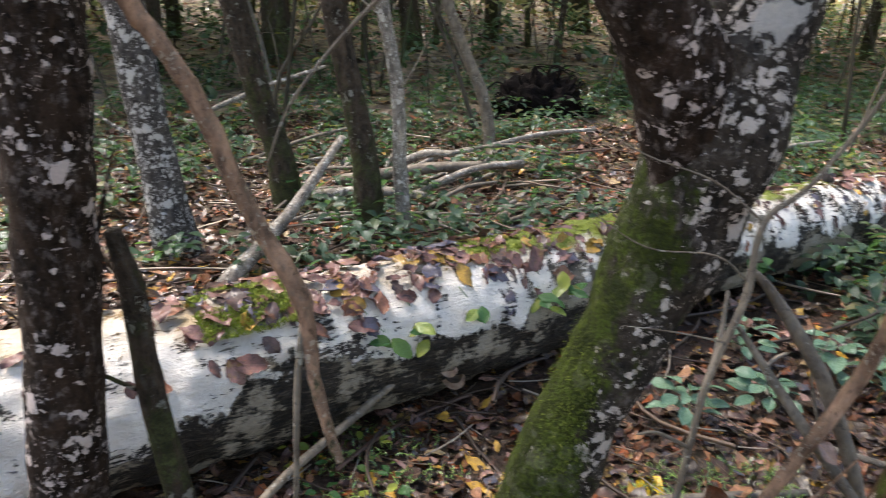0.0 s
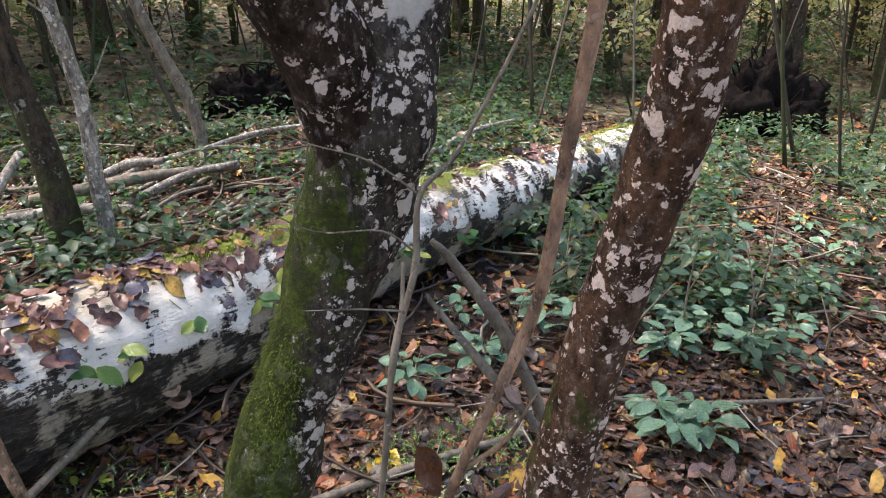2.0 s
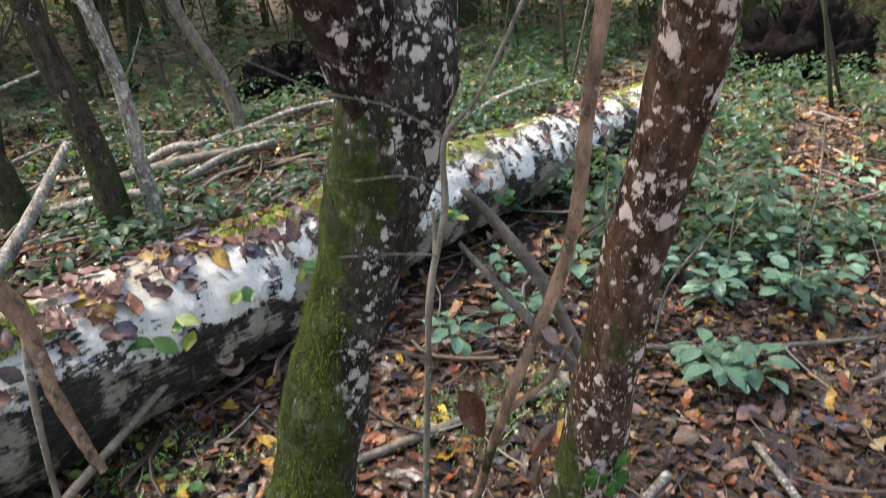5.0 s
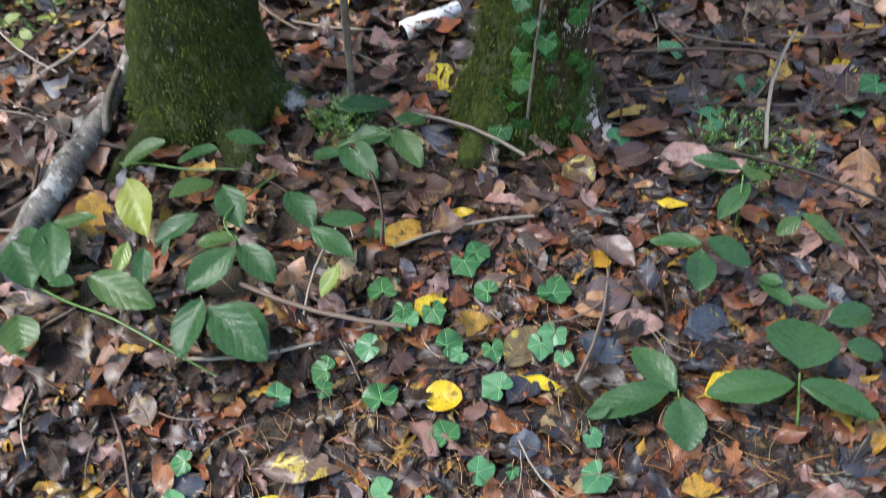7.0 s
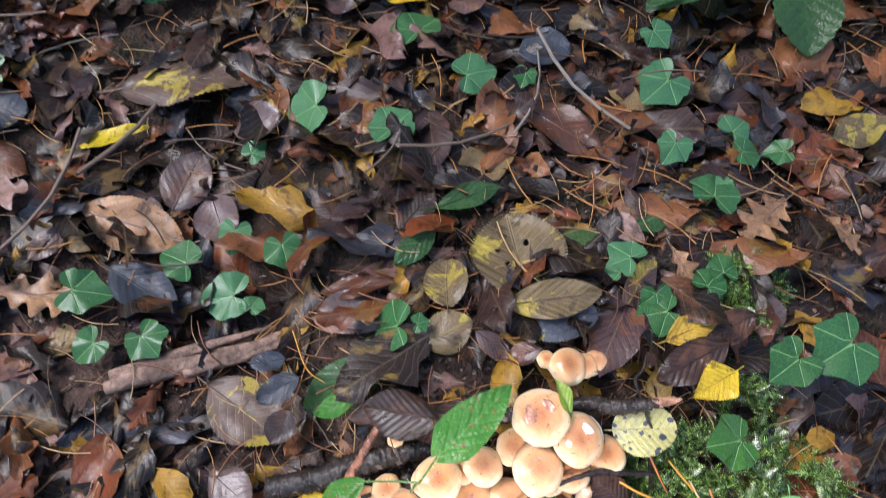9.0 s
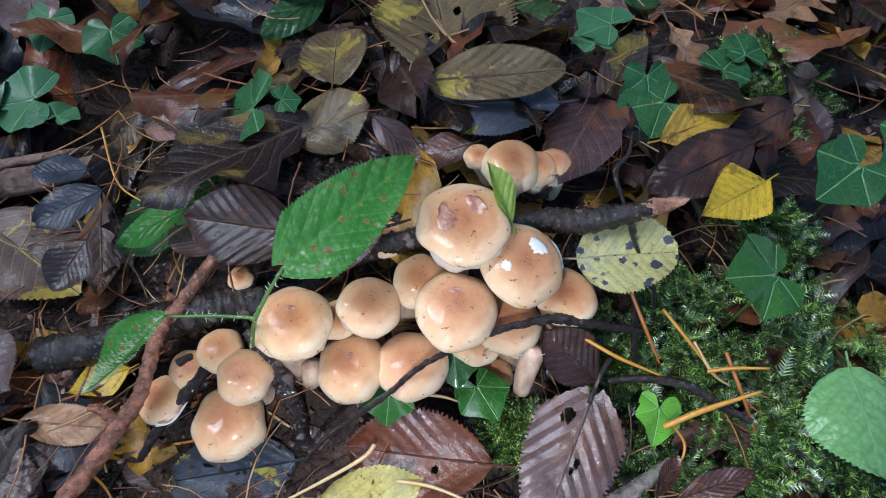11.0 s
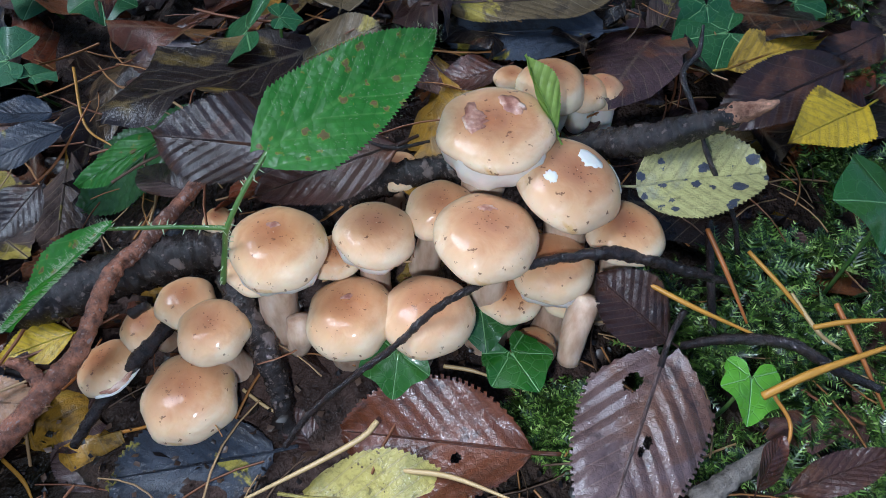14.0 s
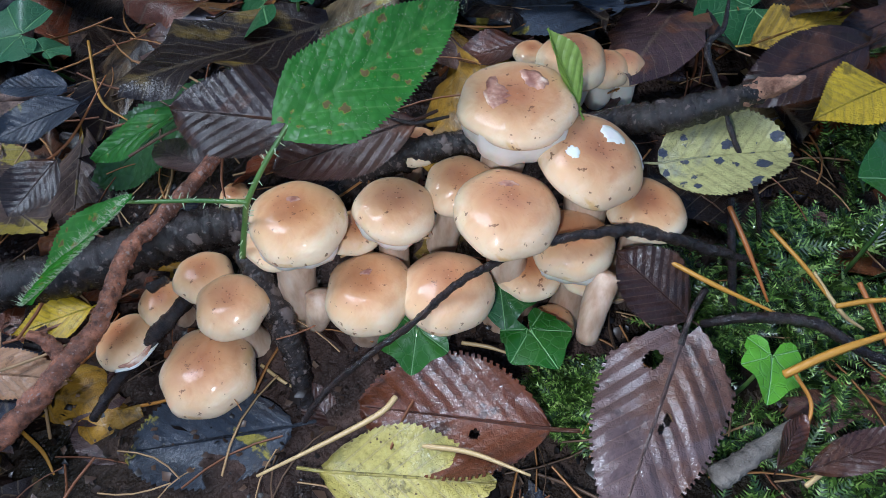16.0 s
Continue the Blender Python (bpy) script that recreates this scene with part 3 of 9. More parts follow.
M_CAP = material("mushroom cap", c_cap, coat=0.5, sss=0.2, spec=0.2, gloss=0.04)
M_FLESH = material("white flesh", lambda nt: blend(nt, grain(nt, coords(nt), 300, 4), (0.74, 0.66, 0.56), (0.88, 0.82, 0.73)), 0.5, sss=0.3)
M_TORN = material("torn flesh", lambda nt: ramp(nt, grain(nt, coords(nt), 260, 5), [(0.35, (0.26, 0.10, 0.065)), (0.52, (0.52, 0.27, 0.18)), (0.66, (0.78, 0.57, 0.44))]), 0.5, sss=0.2)
M_FOOT = material("mushroom stem", lambda nt: ramp(nt, grain(nt, stretch(nt, coords(nt), (1, 1, 0.3)), 260, 4), [(0.3, (0.42, 0.25, 0.15)), (0.6, (0.66, 0.48, 0.34)), (0.8, (0.74, 0.62, 0.5))]), 0.5, sss=0.2)
# Black earth of the stumps; also paints the shade in the bark roll's end.
M_SOIL_AND_HOLLOW = material("root soil and hollow shade", lambda nt: (lambda n: (ramp(nt, n, [(0.3, (0.0015, 0.0012, 0.0012)), (0.7, (0.013, 0.009, 0.008))]), ramp(nt, n, [(0, 0.8), (1, 0.9)]), relief(nt, n, 0.8, 0.05)))(grain(nt, coords(nt), 9, 7, 0.7)), spec=0.08)
M_FUNGUS = material("bracket fungus", lambda nt: ramp(nt, grain(nt, coords(nt), 40, 4), [(0.35, (0.20, 0.12, 0.08)), (0.7, (0.45, 0.33, 0.26))]), 0.7)


def see_through(m, tint):
    """Thin leaves let light through."""
    nt = m.node_tree
    b, out = nt.nodes["Principled BSDF"], nt.nodes["Material Output"]
    tr, mx = nt.nodes.new("ShaderNodeBsdfTranslucent"), nt.nodes.new("ShaderNodeMixShader")
    src = b.inputs["Base Color"].links[0].from_socket
    nt.links.new(blend(nt, 1.0, src, tint, "MULTIPLY"), tr.inputs[0])
    mx.inputs[0].default_value = 0.45
    nt.links.new(b.outputs[0], mx.inputs[1])
    nt.links.new(tr.outputs[0], mx.inputs[2])
    nt.links.new(mx.outputs[0], out.inputs[0])


for leafy in (M_FOLIAGE, M_UNDER, M_PLANT, M_GREEN, M_BLADE):
    see_through(leafy, (1.5, 1.5, 1.0) if leafy is M_FOLIAGE else (1.1, 1.4, 0.6))
M_PLANT_PALE = green("yellowing plant leaf", [(0.0, (0.20, 0.23, 0.03)), (0.5, (0.12, 0.19, 0.04))], False, (0.25, 0.5), (0.28, 0.28, 0.06), 0.3, False)
M_BRAMBLE = green("bramble leaf", [(0.0, (0.10, 0.185, 0.11)), (0.4, (0.14, 0.235, 0.145)), (0.75, (0.065, 0.13, 0.07))], False, (0.15, 0.4), (0.17, 0.26, 0.17), 0.3, False)
M_ROUND = green("pale ivy leaf", [(0.0, (0.17, 0.36, 0.11))], False, (0.2, 0.4), (0.26, 0.46, 0.18), 0.4, False)
M_TAN = litter("tan oak leaf", [(0.0, (0.40, 0.21, 0.10)), (0.5, (0.34, 0.20, 0.16))], False, 0.2, (0.3, 0.6), (0.20, 0.09, 0.04))
M_CAP_FAR = material("tan mushroom cap", lambda nt: ramp(nt, grain(nt, coords(nt), 40, 4), [(0.3, (0.50, 0.26, 0.16)), (0.7, (0.70, 0.44, 0.31))]), 0.35)
M_CRUMBS = material("humus crumbs", lambda nt: ramp(nt, chance(nt, True), [(0.0, (0.012, 0.008, 0.006)), (0.4, (0.05, 0.03, 0.02)), (0.65, (0.09, 0.052, 0.032)), (0.82, (0.13, 0.08, 0.05)), (0.92, (0.02, 0.013, 0.01))], hard=True), 0.4)
M_HAIR = material("leaf hairs", lambda nt: blend(nt, grain(nt, coords(nt), 90, 2), (0.35, 0.45, 0.22), (0.55, 0.62, 0.42)), 0.4)

# ---- geometry helpers: a geometry is (vertices, faces, uv per vertex or None) ----
def mesh_of(name, geo, mat, smooth=True):
    v, f, uv = geo
    me = bpy.data.meshes.new(name)
    me.from_pydata([tuple(p) for p in v], [], [tuple(q) for q in f])
    if uv is not None:
        idx = np.empty(len(me.loops), np.int32)
        me.loops.foreach_get("vertex_index", idx)
        layer = me.uv_layers.new(name="uv")
        layer.data.foreach_set("uv", np.asarray(uv, np.float32)[idx].ravel())
    me.polygons.foreach_set("use_smooth", [smooth] * len(me.polygons))
    me.materials.append(mat)
    me.update()
    return me


def root_at(ob):
    p = Vector((0, 0, 0))
    while ob is not None:
        p = p + ob.location
        ob = ob.parent
    return p


def part(name, geo, mat, parent, label="", smooth=True):
    """One mesh under a thing (or a part of it); vertices in world metres."""
    off = np.array(root_at(parent))
    ob = new(name, mesh_of(name, (np.asarray(geo[0]) - off, geo[1], geo[2]), mat, smooth))
    ob.parent = parent
    return tagged(ob, label)


def thing(name, at, label, category, group="", kind=""):
    e = new(name)
    e.location = at
    e.empty_display_size = 0.05
    return tagged(e, label, category, group, kind)


def solid(name, geo, mat, at, label, category, group="", kind="", smooth=True):
    """A thing of a single mesh; vertices in world metres, its origin at `at`."""
    ob = new(name, mesh_of(name, (np.asarray(geo[0]) - np.array(at), geo[1], geo[2]), mat, smooth))
    ob.location = at
    return tagged(ob, label, category, group, kind)


def join(geos):
    vs, fs, us, n = [], [], [], 0
    for v, f, u in geos:
        v = np.asarray(v)
        vs.append(v)
        fs += [tuple(i + n for i in q) for q in f]
        us.append(u if u is not None else np.zeros((len(v), 2)))
        n += len(v)
    return np.concatenate(vs), fs, np.concatenate(us)


def spread(proto, mats):
    """Many transformed copies of one geometry as one: mats is (k, 4, 4)."""
    v, f, u = proto
    v = np.asarray(v)
    k, n = len(mats), len(v)
    h = np.concatenate([v, np.ones((n, 1))], 1)
    w = np.einsum("kij,nj->kni", mats, h)[:, :, :3].reshape(-1, 3)
    fs = []
    for q in f:
        fs.append(np.array(q)[None] + (np.arange(k) * n)[:, None])
    faces = [tuple(r) for a in fs for r in a.tolist()]
    return w, faces, np.tile(u, (k, 1))


def smooth_line(pts, radii, steps):
    p, r = np.array(pts, float), np.array(radii, float)
    if len(r) != len(p):
        r = np.interp(np.linspace(0, 1, len(p)), np.linspace(0, 1, len(r)), r)
    q = np.concatenate([[2 * p[0] - p[1]], p, [2 * p[-1] - p[-2]]])
    out, rad = [], []
    for i in range(len(p) - 1):
        for t in np.linspace(0, 1, steps, endpoint=False):
            a, b, c, d = q[i:i + 4]
            out.append(0.5 * (2 * b + (c - a) * t + (2 * a - 5 * b + 4 * c - d) * t * t + (3 * b - a - 3 * c + d) * t ** 3))
            rad.append(r[i] + (r[i + 1] - r[i]) * t)
    out.append(p[-1])
    rad.append(r[-1])
    return np.array(out), np.array(rad)


def tube(pts, radii, seg=10, steps=6, rough=0.0, freq=20.0, seed=0.0, squash=1.0):
    """A tapered, uneven stem along a smooth line, closed at both ends."""
    p, r = smooth_line(pts, radii, steps)
    t = np.gradient(p, axis=0)
    t /= np.linalg.norm(t, axis=1)[:, None]
    a = np.array((0, 0, 1.0)) if abs(t[0][2]) < 0.8 else np.array((1.0, 0, 0))
    v, uv = [], []
    for i in range(len(p)):
        a = a - t[i] * (a @ t[i])
        a /= np.linalg.norm(a)
        b = np.cross(t[i], a)
        for j in range(seg):
            w = 2 * math.pi * j / seg
            d = a * math.cos(w) * squash + b * math.sin(w)
            k = r[i]
            if rough:
                q = p[i] + d * r[i]
                k *= 1 + rough * 2 * noise.noise(Vector((q + seed) * freq)) + rough * noise.noise(Vector((q + seed) * freq * 2.7))
            v.append(p[i] + d * k)
            uv.append((i / len(p), j / seg))
    f = []
    for i in range(len(p) - 1):
        for j in range(seg):
            k = (j + 1) % seg
            f.append((i * seg + j, i * seg + k, (i + 1) * seg + k, (i + 1) * seg + j))
    n = len(v)
    v += [p[0] - t[0] * r[0] * 0.25, p[-1] + t[-1] * r[-1] * 0.35]
    uv += [(0, 0), (1, 0)]
    for j in range(seg):
        k = (j + 1) % seg
        f.append((n, k, j))
        f.append((n + 1, n - seg + j, n - seg + k))
    return np.array(v), f, np.array(uv)


def half_width(kind, u):
    """The half width of a leaf, 0 to about 1, at u from base to tip."""
    if kind == "oak":
        return math.sin(math.pi * min(1, u ** 0.9 * 0.97 + 0.02)) ** 0.7 * (0.70 + 0.30 * math.cos(2 * math.pi * 4 * u + 0.6)) * (0.65 + 0.5 * u)
    if kind == "round":
        return math.sin(math.pi * min(0.995, max(0.02, u ** 0.8))) ** 0.55
    if kind == "long":
        return math.sin(math.pi * min(0.985, max(0.0, u ** 0.9))) ** 0.95
    if kind == "heart":
        return min(1.0, (u / 0.16 + 0.05) ** 0.6) * (1 - max(0.0, (u - 0.22) / 0.78) ** 1.9) ** 0.9 if u < 1 else 0.004
    if kind == "birch":
        return min(1.0, (u / 0.26) ** 0.75 + 0.01) * (1 - max(0.0, (u - 0.28) / 0.72) ** 1.35) if u < 1 else 0.004
    return math.sin(math.pi * min(0.99, max(0.012, u ** 0.82))) ** 0.72


def leaf(kind, rows=14, cols=4, wide=0.6, teeth=0.0, fold=0.0, droop=0.0, cup=0.0, pleat=0.0, wave=0.0, seed=0, torn=0.0, ribs=9.0):
    """A leaf of length 1 along x, with a wide half of wide/2, teeth on the rim, folds and pleats. uv: along, across."""
    rng = random.Random(seed)
    ph, ph2 = rng.random() * 6.28, rng.random() * 6.28
    v, uv, f = [], [], []
    for i in range(rows + 1):
        u = i / rows
        w = half_width(kind, u)
        tooth = 1 + teeth * (1 if (i // max(1, rows // 60)) % 2 else -1) * (0.5 + 1.0 * rng.random()) if 0 < i < rows else 1
        for j in range(-cols, cols + 1):
            a = j / cols
            edge = tooth if abs(j) == cols else 1
            y = a * wide / 2 * w * edge
            if torn:
                y *= 1 - torn * (0.5 + 0.9 * noise.noise(Vector((u * 4.1, seed * 3.7 + (5.3 if j > 0 else 0), 0.4))))
            x = u + 0.06 * abs(a) * w - 0.02 + (teeth * 0.35 * abs(a) if abs(j) == cols and i % 2 else 0)
            if kind == "heart":
                x -= 0.07 * abs(a) ** 1.5 * max(0.0, 1 - u / 0.45) ** 2
            z = fold * abs(y) - droop * u * u + cup * y * y * 4
            z += pleat * w * abs(((u * ribs - abs(a) * 0.5 * w * 5.0) % 1.0) - 0.5) * min(1, abs(a) * 3)
            z += wave * (math.sin(5 * u + ph + 2.2 * a) * (0.3 + abs(a)) + 0.5 * math.sin(11 * u + ph2 - 3 * a) * abs(a))
            v.append((x, y, z))
            uv.append((u, 0.5 + a * 0.5 * max(w, 0.15)))
    n = 2 * cols + 1
    for i in range(rows):
        for j in range(n - 1):
            f.append((i * n + j, (i + 1) * n + j, (i + 1) * n + j + 1, i * n + j + 1))
    return np.array(v), f, np.array(uv)


def ivy_leaf(seed=0, rim=60, cup=0.10):
    """A five-lobed ivy leaf of length 1 from its petiole, along x. uv: angle, radius."""
    rng = random.Random(seed)
    w = [1.0 + rng.uniform(-0.1, 0.1) for _ in range(5)]
    dip, side = rng.uniform(0.06, 0.20), rng.uniform(0.76, 0.90)
    v, uv, f = [(0, 0, 0)], [(0.5, 0.0)], []
    for k, s in enumerate((0.2, 0.45, 0.72, 1.0)):
        for i in range(rim + 1):
            a = -2.72 + 5.44 * i / rim
            lobe = a / 1.05
            c = max(-2, min(2, round(lobe)))
            d = abs(lobe - c)
            near = (1.0, side, 0.62)[abs(c)] * w[c + 2]
            e = max(-2, min(2, c + (1 if lobe > c else -1)))
            mean = 0.5 * (near + (1.0, side, 0.62)[abs(e)] * w[e + 2])
            t = min(1.0, 2 * d) ** 1.3
            r = (near * (1 - t) + mean * t) * (1 - dip * (1.0 if abs(lobe) < 1.5 else 0.35) * (0.45 * math.sin(min(d, 0.5) * math.pi) + 0.275 * (1 - math.cos(2 * math.pi * min(d, 0.5)))))
            r *= 1 - 0.45 * max(0.0, (abs(a) - 2.3) / 0.42) ** 1.5
            r *= s
            z = -cup * r * r + 0.09 * math.sin(2 * a + seed) * r + 0.05 * math.sin(5 * a + 2 * seed) * r * s + 0.22 * math.sin(min(d, 0.5) * math.pi) * s * r * 0.5
            v.append((r * math.cos(a) * 0.95, r * math.sin(a) * 0.95, z))
            uv.append((0.5 + a / 5.25, r))
    m = rim + 1
    for i in range(rim):
        f.append((0, 1 + i, 2 + i))
        for k in range(3):
            a = 1 + k * m + i
            f.append((a, a + m, a + m + 1, a + 1))
    return np.array(v), f, np.array(uv)


def placed(geo, base, tip, up=(0, 0, 1), roll=0.0, size=None):
    """Lays a geometry that points along x from base to tip, its upper side to `up`, turned by roll degrees about its length."""
    b, t = Vector(base), Vector(tip)
    x = t - b
    k = size or x.length
    x.normalize()
    y = Vector(up).cross(x).normalized()
    z = x.cross(y)
    m = Matrix((x, y, z)).transposed() @ Matrix.Rotation(radians(roll), 3, "X")
    v = np.asarray(geo[0]) @ np.array(m).T * k + np.array(b)
    return v, geo[1], geo[2]


def ease(a, b, x):
    u = min(1.0, max(0.0, (x - a) / (b - a)))
    return u * u * (3 - 2 * u)


def ground_z(x, y):
    """The forest floor: a dip at the mushrooms, a gentle rise ahead, level far off."""
    bank = 0.010 + 0.065 * ease(0.07, 0.21, x)
    z = -0.115 + bank * ease(0.03, 0.20, y) + (0.105 - bank) * ease(0.2, 0.8, y) + 0.05 * min(max(0.0, y - 1), 16) - 0.05 * min(max(0.0, x - 1), 6) * ease(0.5, 2, y)
    z += 0.062 * min(max(0.0, y - 6.5), 20) * (1 - 0.45 * ease(-1, 11, x))
    d = math.hypot(x, y)
    k = ease(0.5, 4, d)
    z += 0.004 * noise.noise(Vector((x * 9, y * 9, 1.3)))
    z += k * 0.05 * noise.noise(Vector((x * 0.9, y * 0.9, 4.1))) + ease(8, 40, d) * 0.5 * noise.noise(Vector((x * 0.06, y * 0.06, 7.7)))
    return z


# ---- ground: one sheet out to the horizon ----
def ground_sheet():
    n = 230
    s = np.sinh(np.linspace(-7.6, 7.6, n)) / math.sinh(7.6) * 400
    vs = [(x + 0.2, y + 0.3, 0) for y in s for x in s]
    vs = [(x, y, ground_z(x, y)) for x, y, _ in vs]
    fs = [(j * n + i, j * n + i + 1, (j + 1) * n + i + 1, (j + 1) * n + i) for j in range(n - 1) for i in range(n - 1)]
    return vs, fs, None


ground = solid("ground", ground_sheet(), M_GROUND, (0, 0, 0), "dark humus forest floor under fallen autumn leaves", "ground", kind="structure")


def on_ground(x, y, h=0.0):
    return (x, y, ground_z(x, y) + h)


# ---- near trees ----
def forked_tree():
    t = thing("forked_tree", on_ground(0.12, 1.30), "lichen-spotted tree with a green mossy foot that forks into two limbs", "tree")
    part("trunk", tube([(0.10, 1.33, -0.05), (0.10, 1.31, 0.05), (0.13, 1.30, 0.2), (0.20, 1.29, 0.45), (0.27, 1.28, 0.70), (0.345, 1.28, 0.9), (0.42, 1.28, 1.1), (0.475, 1.265, 1.3), (0.50, 1.265, 1.42), (0.54, 1.262, 1.6)],
                       [0.19, 0.145, 0.112, 0.092, 0.082, 0.085, 0.105, 0.108, 0.092, 0.075], 32, 9, 0.085, 9), M_BARK_A, t)
    part("limb", tube([(0.42, 1.28, 1.08), (0.43, 1.26, 1.22), (0.37, 1.215, 1.42), (0.28, 1.19, 1.56), (0.205, 1.18, 1.74), (0.11, 1.18, 1.92), (-0.05, 1.18, 2.15), (-0.3, 1.2, 2.6), (-0.5, 1.3, 3.4)],
                      [0.07, 0.085, 0.078, 0.073, 0.076, 0.08, 0.075, 0.065, 0.04], 26, 8, 0.09, 9, 3), M_BARK_LIMB, t, "dark brown leaning limb")
    part("limb", tube([(0.48, 1.265, 1.3), (0.515, 1.262, 1.5), (0.55, 1.26, 1.65), (0.585, 1.26, 1.85), (0.615, 1.26, 2.08), (0.68, 1.28, 2.6), (0.75, 1.35, 3.6), (0.8, 1.4, 5.0)],
                      [0.09, 0.082, 0.08, 0.082, 0.082, 0.075, 0.06, 0.03], 26, 8, 0.06, 10, 5), M_BARK_UP, t, "grey limb covered with pale lichen")
    part("twig", tube([(0.27, 1.10, 1.78), (0.10, 1.15, 1.68), (-0.10, 1.2, 1.52), (-0.25, 1.22, 1.36), (-0.32, 1.24, 1.22)], [0.005, 0.0045, 0.004, 0.003, 0.0015], 7, 6, 0.08, 40), M_STICK, t, "dead grey twig on the limb")
    part("shoot", tube([(0.50, 1.22, 1.46), (0.46, 1.28, 1.62), (0.45, 1.3, 1.78), (0.47, 1.3, 1.95)], [0.005, 0.004, 0.003, 0.001], 6, 5, 0.06, 40), M_STICK, t, "thin leafy shoot")
    for k, (a, b) in enumerate((((0.2, 1.26, 0.02), (0.36, 1.20, -0.03)), ((0.03, 1.25, 0.05), (-0.14, 1.17, -0.03)), ((0.12, 1.2, 0.03), (0.13, 1.03, -0.04)))):
        part("root", tube([(0.12, 1.3, 0.12), a, b], [0.08, 0.05, 0.02], 12, 6, 0.06, 14, k), M_BARK_A, t)
    return t


def leaning_tree():
    t = thing("leaning_tree", on_ground(0.68, 0.98), "brown leaning tree with pinkish white lichen and ivy below", "tree")
    part("trunk", tube([(0.655, 1.02, -0.05), (0.66, 1.01, 0.04), (0.675, 1.0, 0.2), (0.695, 0.98, 0.45), (0.712, 0.93, 0.75), (0.740, 0.89, 1.0), (0.756, 0.82, 1.25), (0.750, 0.76, 1.42), (0.728, 0.70, 1.66), (0.742, 0.67, 1.87), (0.757, 0.65, 2.1), (0.8, 0.6, 2.7), (0.85, 0.55, 4.0)],
                       [0.165, 0.125, 0.092, 0.070, 0.056, 0.051, 0.051, 0.050, 0.051, 0.056, 0.056, 0.05, 0.03], 30, 9, 0.05, 11, 9), M_BARK_B, t)
    part("twig", tube([(0.79, 0.67, 1.80), (0.86, 0.72, 1.86), (0.93, 0.82, 1.90), (1.02, 0.9, 1.93)], [0.005, 0.004, 0.003, 0.001], 6, 5, 0.06, 40), M_STICK, t, "bare thin twig of the tree")
    part("twig", tube([(0.80, 0.66, 1.67), (0.86, 0.8, 1.72), (0.93, 0.98, 1.78)], [0.004, 0.003, 0.001], 6, 5, 0.06, 40), M_STICK, t, "bare thin twig of the tree")
    part("knot", tube([(0.775, 0.68, 1.66), (0.80, 0.66, 1.675), (0.815, 0.655, 1.68)], [0.025, 0.02, 0.01], 12, 4, 0.1, 40), M_BARK_B, t)
    for k, (a, b) in enumerate((((0.56, 0.95, 0.02), (0.47, 0.90, -0.04)), ((0.72, 0.91, 0.01), (0.78, 0.82, -0.05)))):
        part("root", tube([(0.66, 1.0, 0.1), a, b], [0.075, 0.045, 0.02], 12, 6, 0.06, 14, k), M_BARK_B, t)
    return t


forked, leaner = forked_tree(), leaning_tree()


def trunk_moss(tree, pts, radii, top, seed, n):
    """Short moss shoots standing off a trunk's foot, thinning out upwards."""
    rng = random.Random(seed)
    p, r = smooth_line(pts, radii, 12)
    ms = []
    for _ in range(n):
        i = rng.randrange(len(p))
        a = rng.uniform(0, 6.28)
        if p[i][2] > top * (0.55 + 0.45 * math.cos(a - 3.6)) + 0.25 * noise.noise(Vector((math.cos(a) * 2, math.sin(a) * 2, p[i][2] * 4 + seed))):
            continue
        o = Vector((math.cos(a), math.sin(a), 0))
        q = Vector(p[i]) + o * r[i] * rng.uniform(0.97, 1.03) + Vector((0, 0, rng.uniform(-0.03, 0.03)))
        d = (o + Vector((rng.uniform(-0.6, 0.6), rng.uniform(-0.6, 0.6), rng.uniform(-1.2, 0.3)))).normalized()
        ms.append(np.array(Matrix.Translation(q) @ d.to_track_quat("X", "Z").to_matrix().to_4x4() @ Matrix.Scale(rng.uniform(0.004, 0.010), 4)))
    tagged(part("moss", spread(leaf("long", 2, 1, 0.35), np.array(ms)), M_TRUNKMOSS, tree, "dense green moss"), kind="stuff")


trunk_moss(forked, [(0.10, 1.33, -0.05), (0.10, 1.31, 0.05), (0.13, 1.30, 0.2), (0.20, 1.29, 0.45), (0.27, 1.28, 0.70), (0.345, 1.28, 0.9)], [0.19, 0.145, 0.112, 0.092, 0.082, 0.085], 0.95, 3, 22000)
trunk_moss(leaner, [(0.655, 1.02, -0.05), (0.66, 1.01, 0.04), (0.675, 1.0, 0.2), (0.69, 0.98, 0.45)], [0.17, 0.13, 0.098, 0.080], 0.42, 5, 11000)


def sapling(name, pts, radii, mat, label, category="sapling", seg=12, twigs=(), rough=0.06, freq=16):
    t = thing(name, pts[0], label, category)
    part("trunk", tube(pts, radii, seg, 6, rough, freq, len(pts)), mat, t)
    for k, (tp, tr) in enumerate(twigs):
        part("twig", tube(tp, tr, 6, 5, 0.08, 40, k), mat, t)
    if not twigs and len(pts) > 4:
        rng = random.Random(name)
        for k in (2, 3):
            b = Vector(pts[k])
            d = Vector((rng.uniform(-1, 1), rng.uniform(-0.4, 0.4), rng.uniform(0.2, 0.8))).normalized()
            part("twig", tube([b, b + d * 0.18, b + d * 0.38 + Vector((0, 0, 0.06))], [radii[k] * 0.22, radii[k] * 0.14, 0.002], 6, 4, 0.08, 30, k), mat, t)
    return t


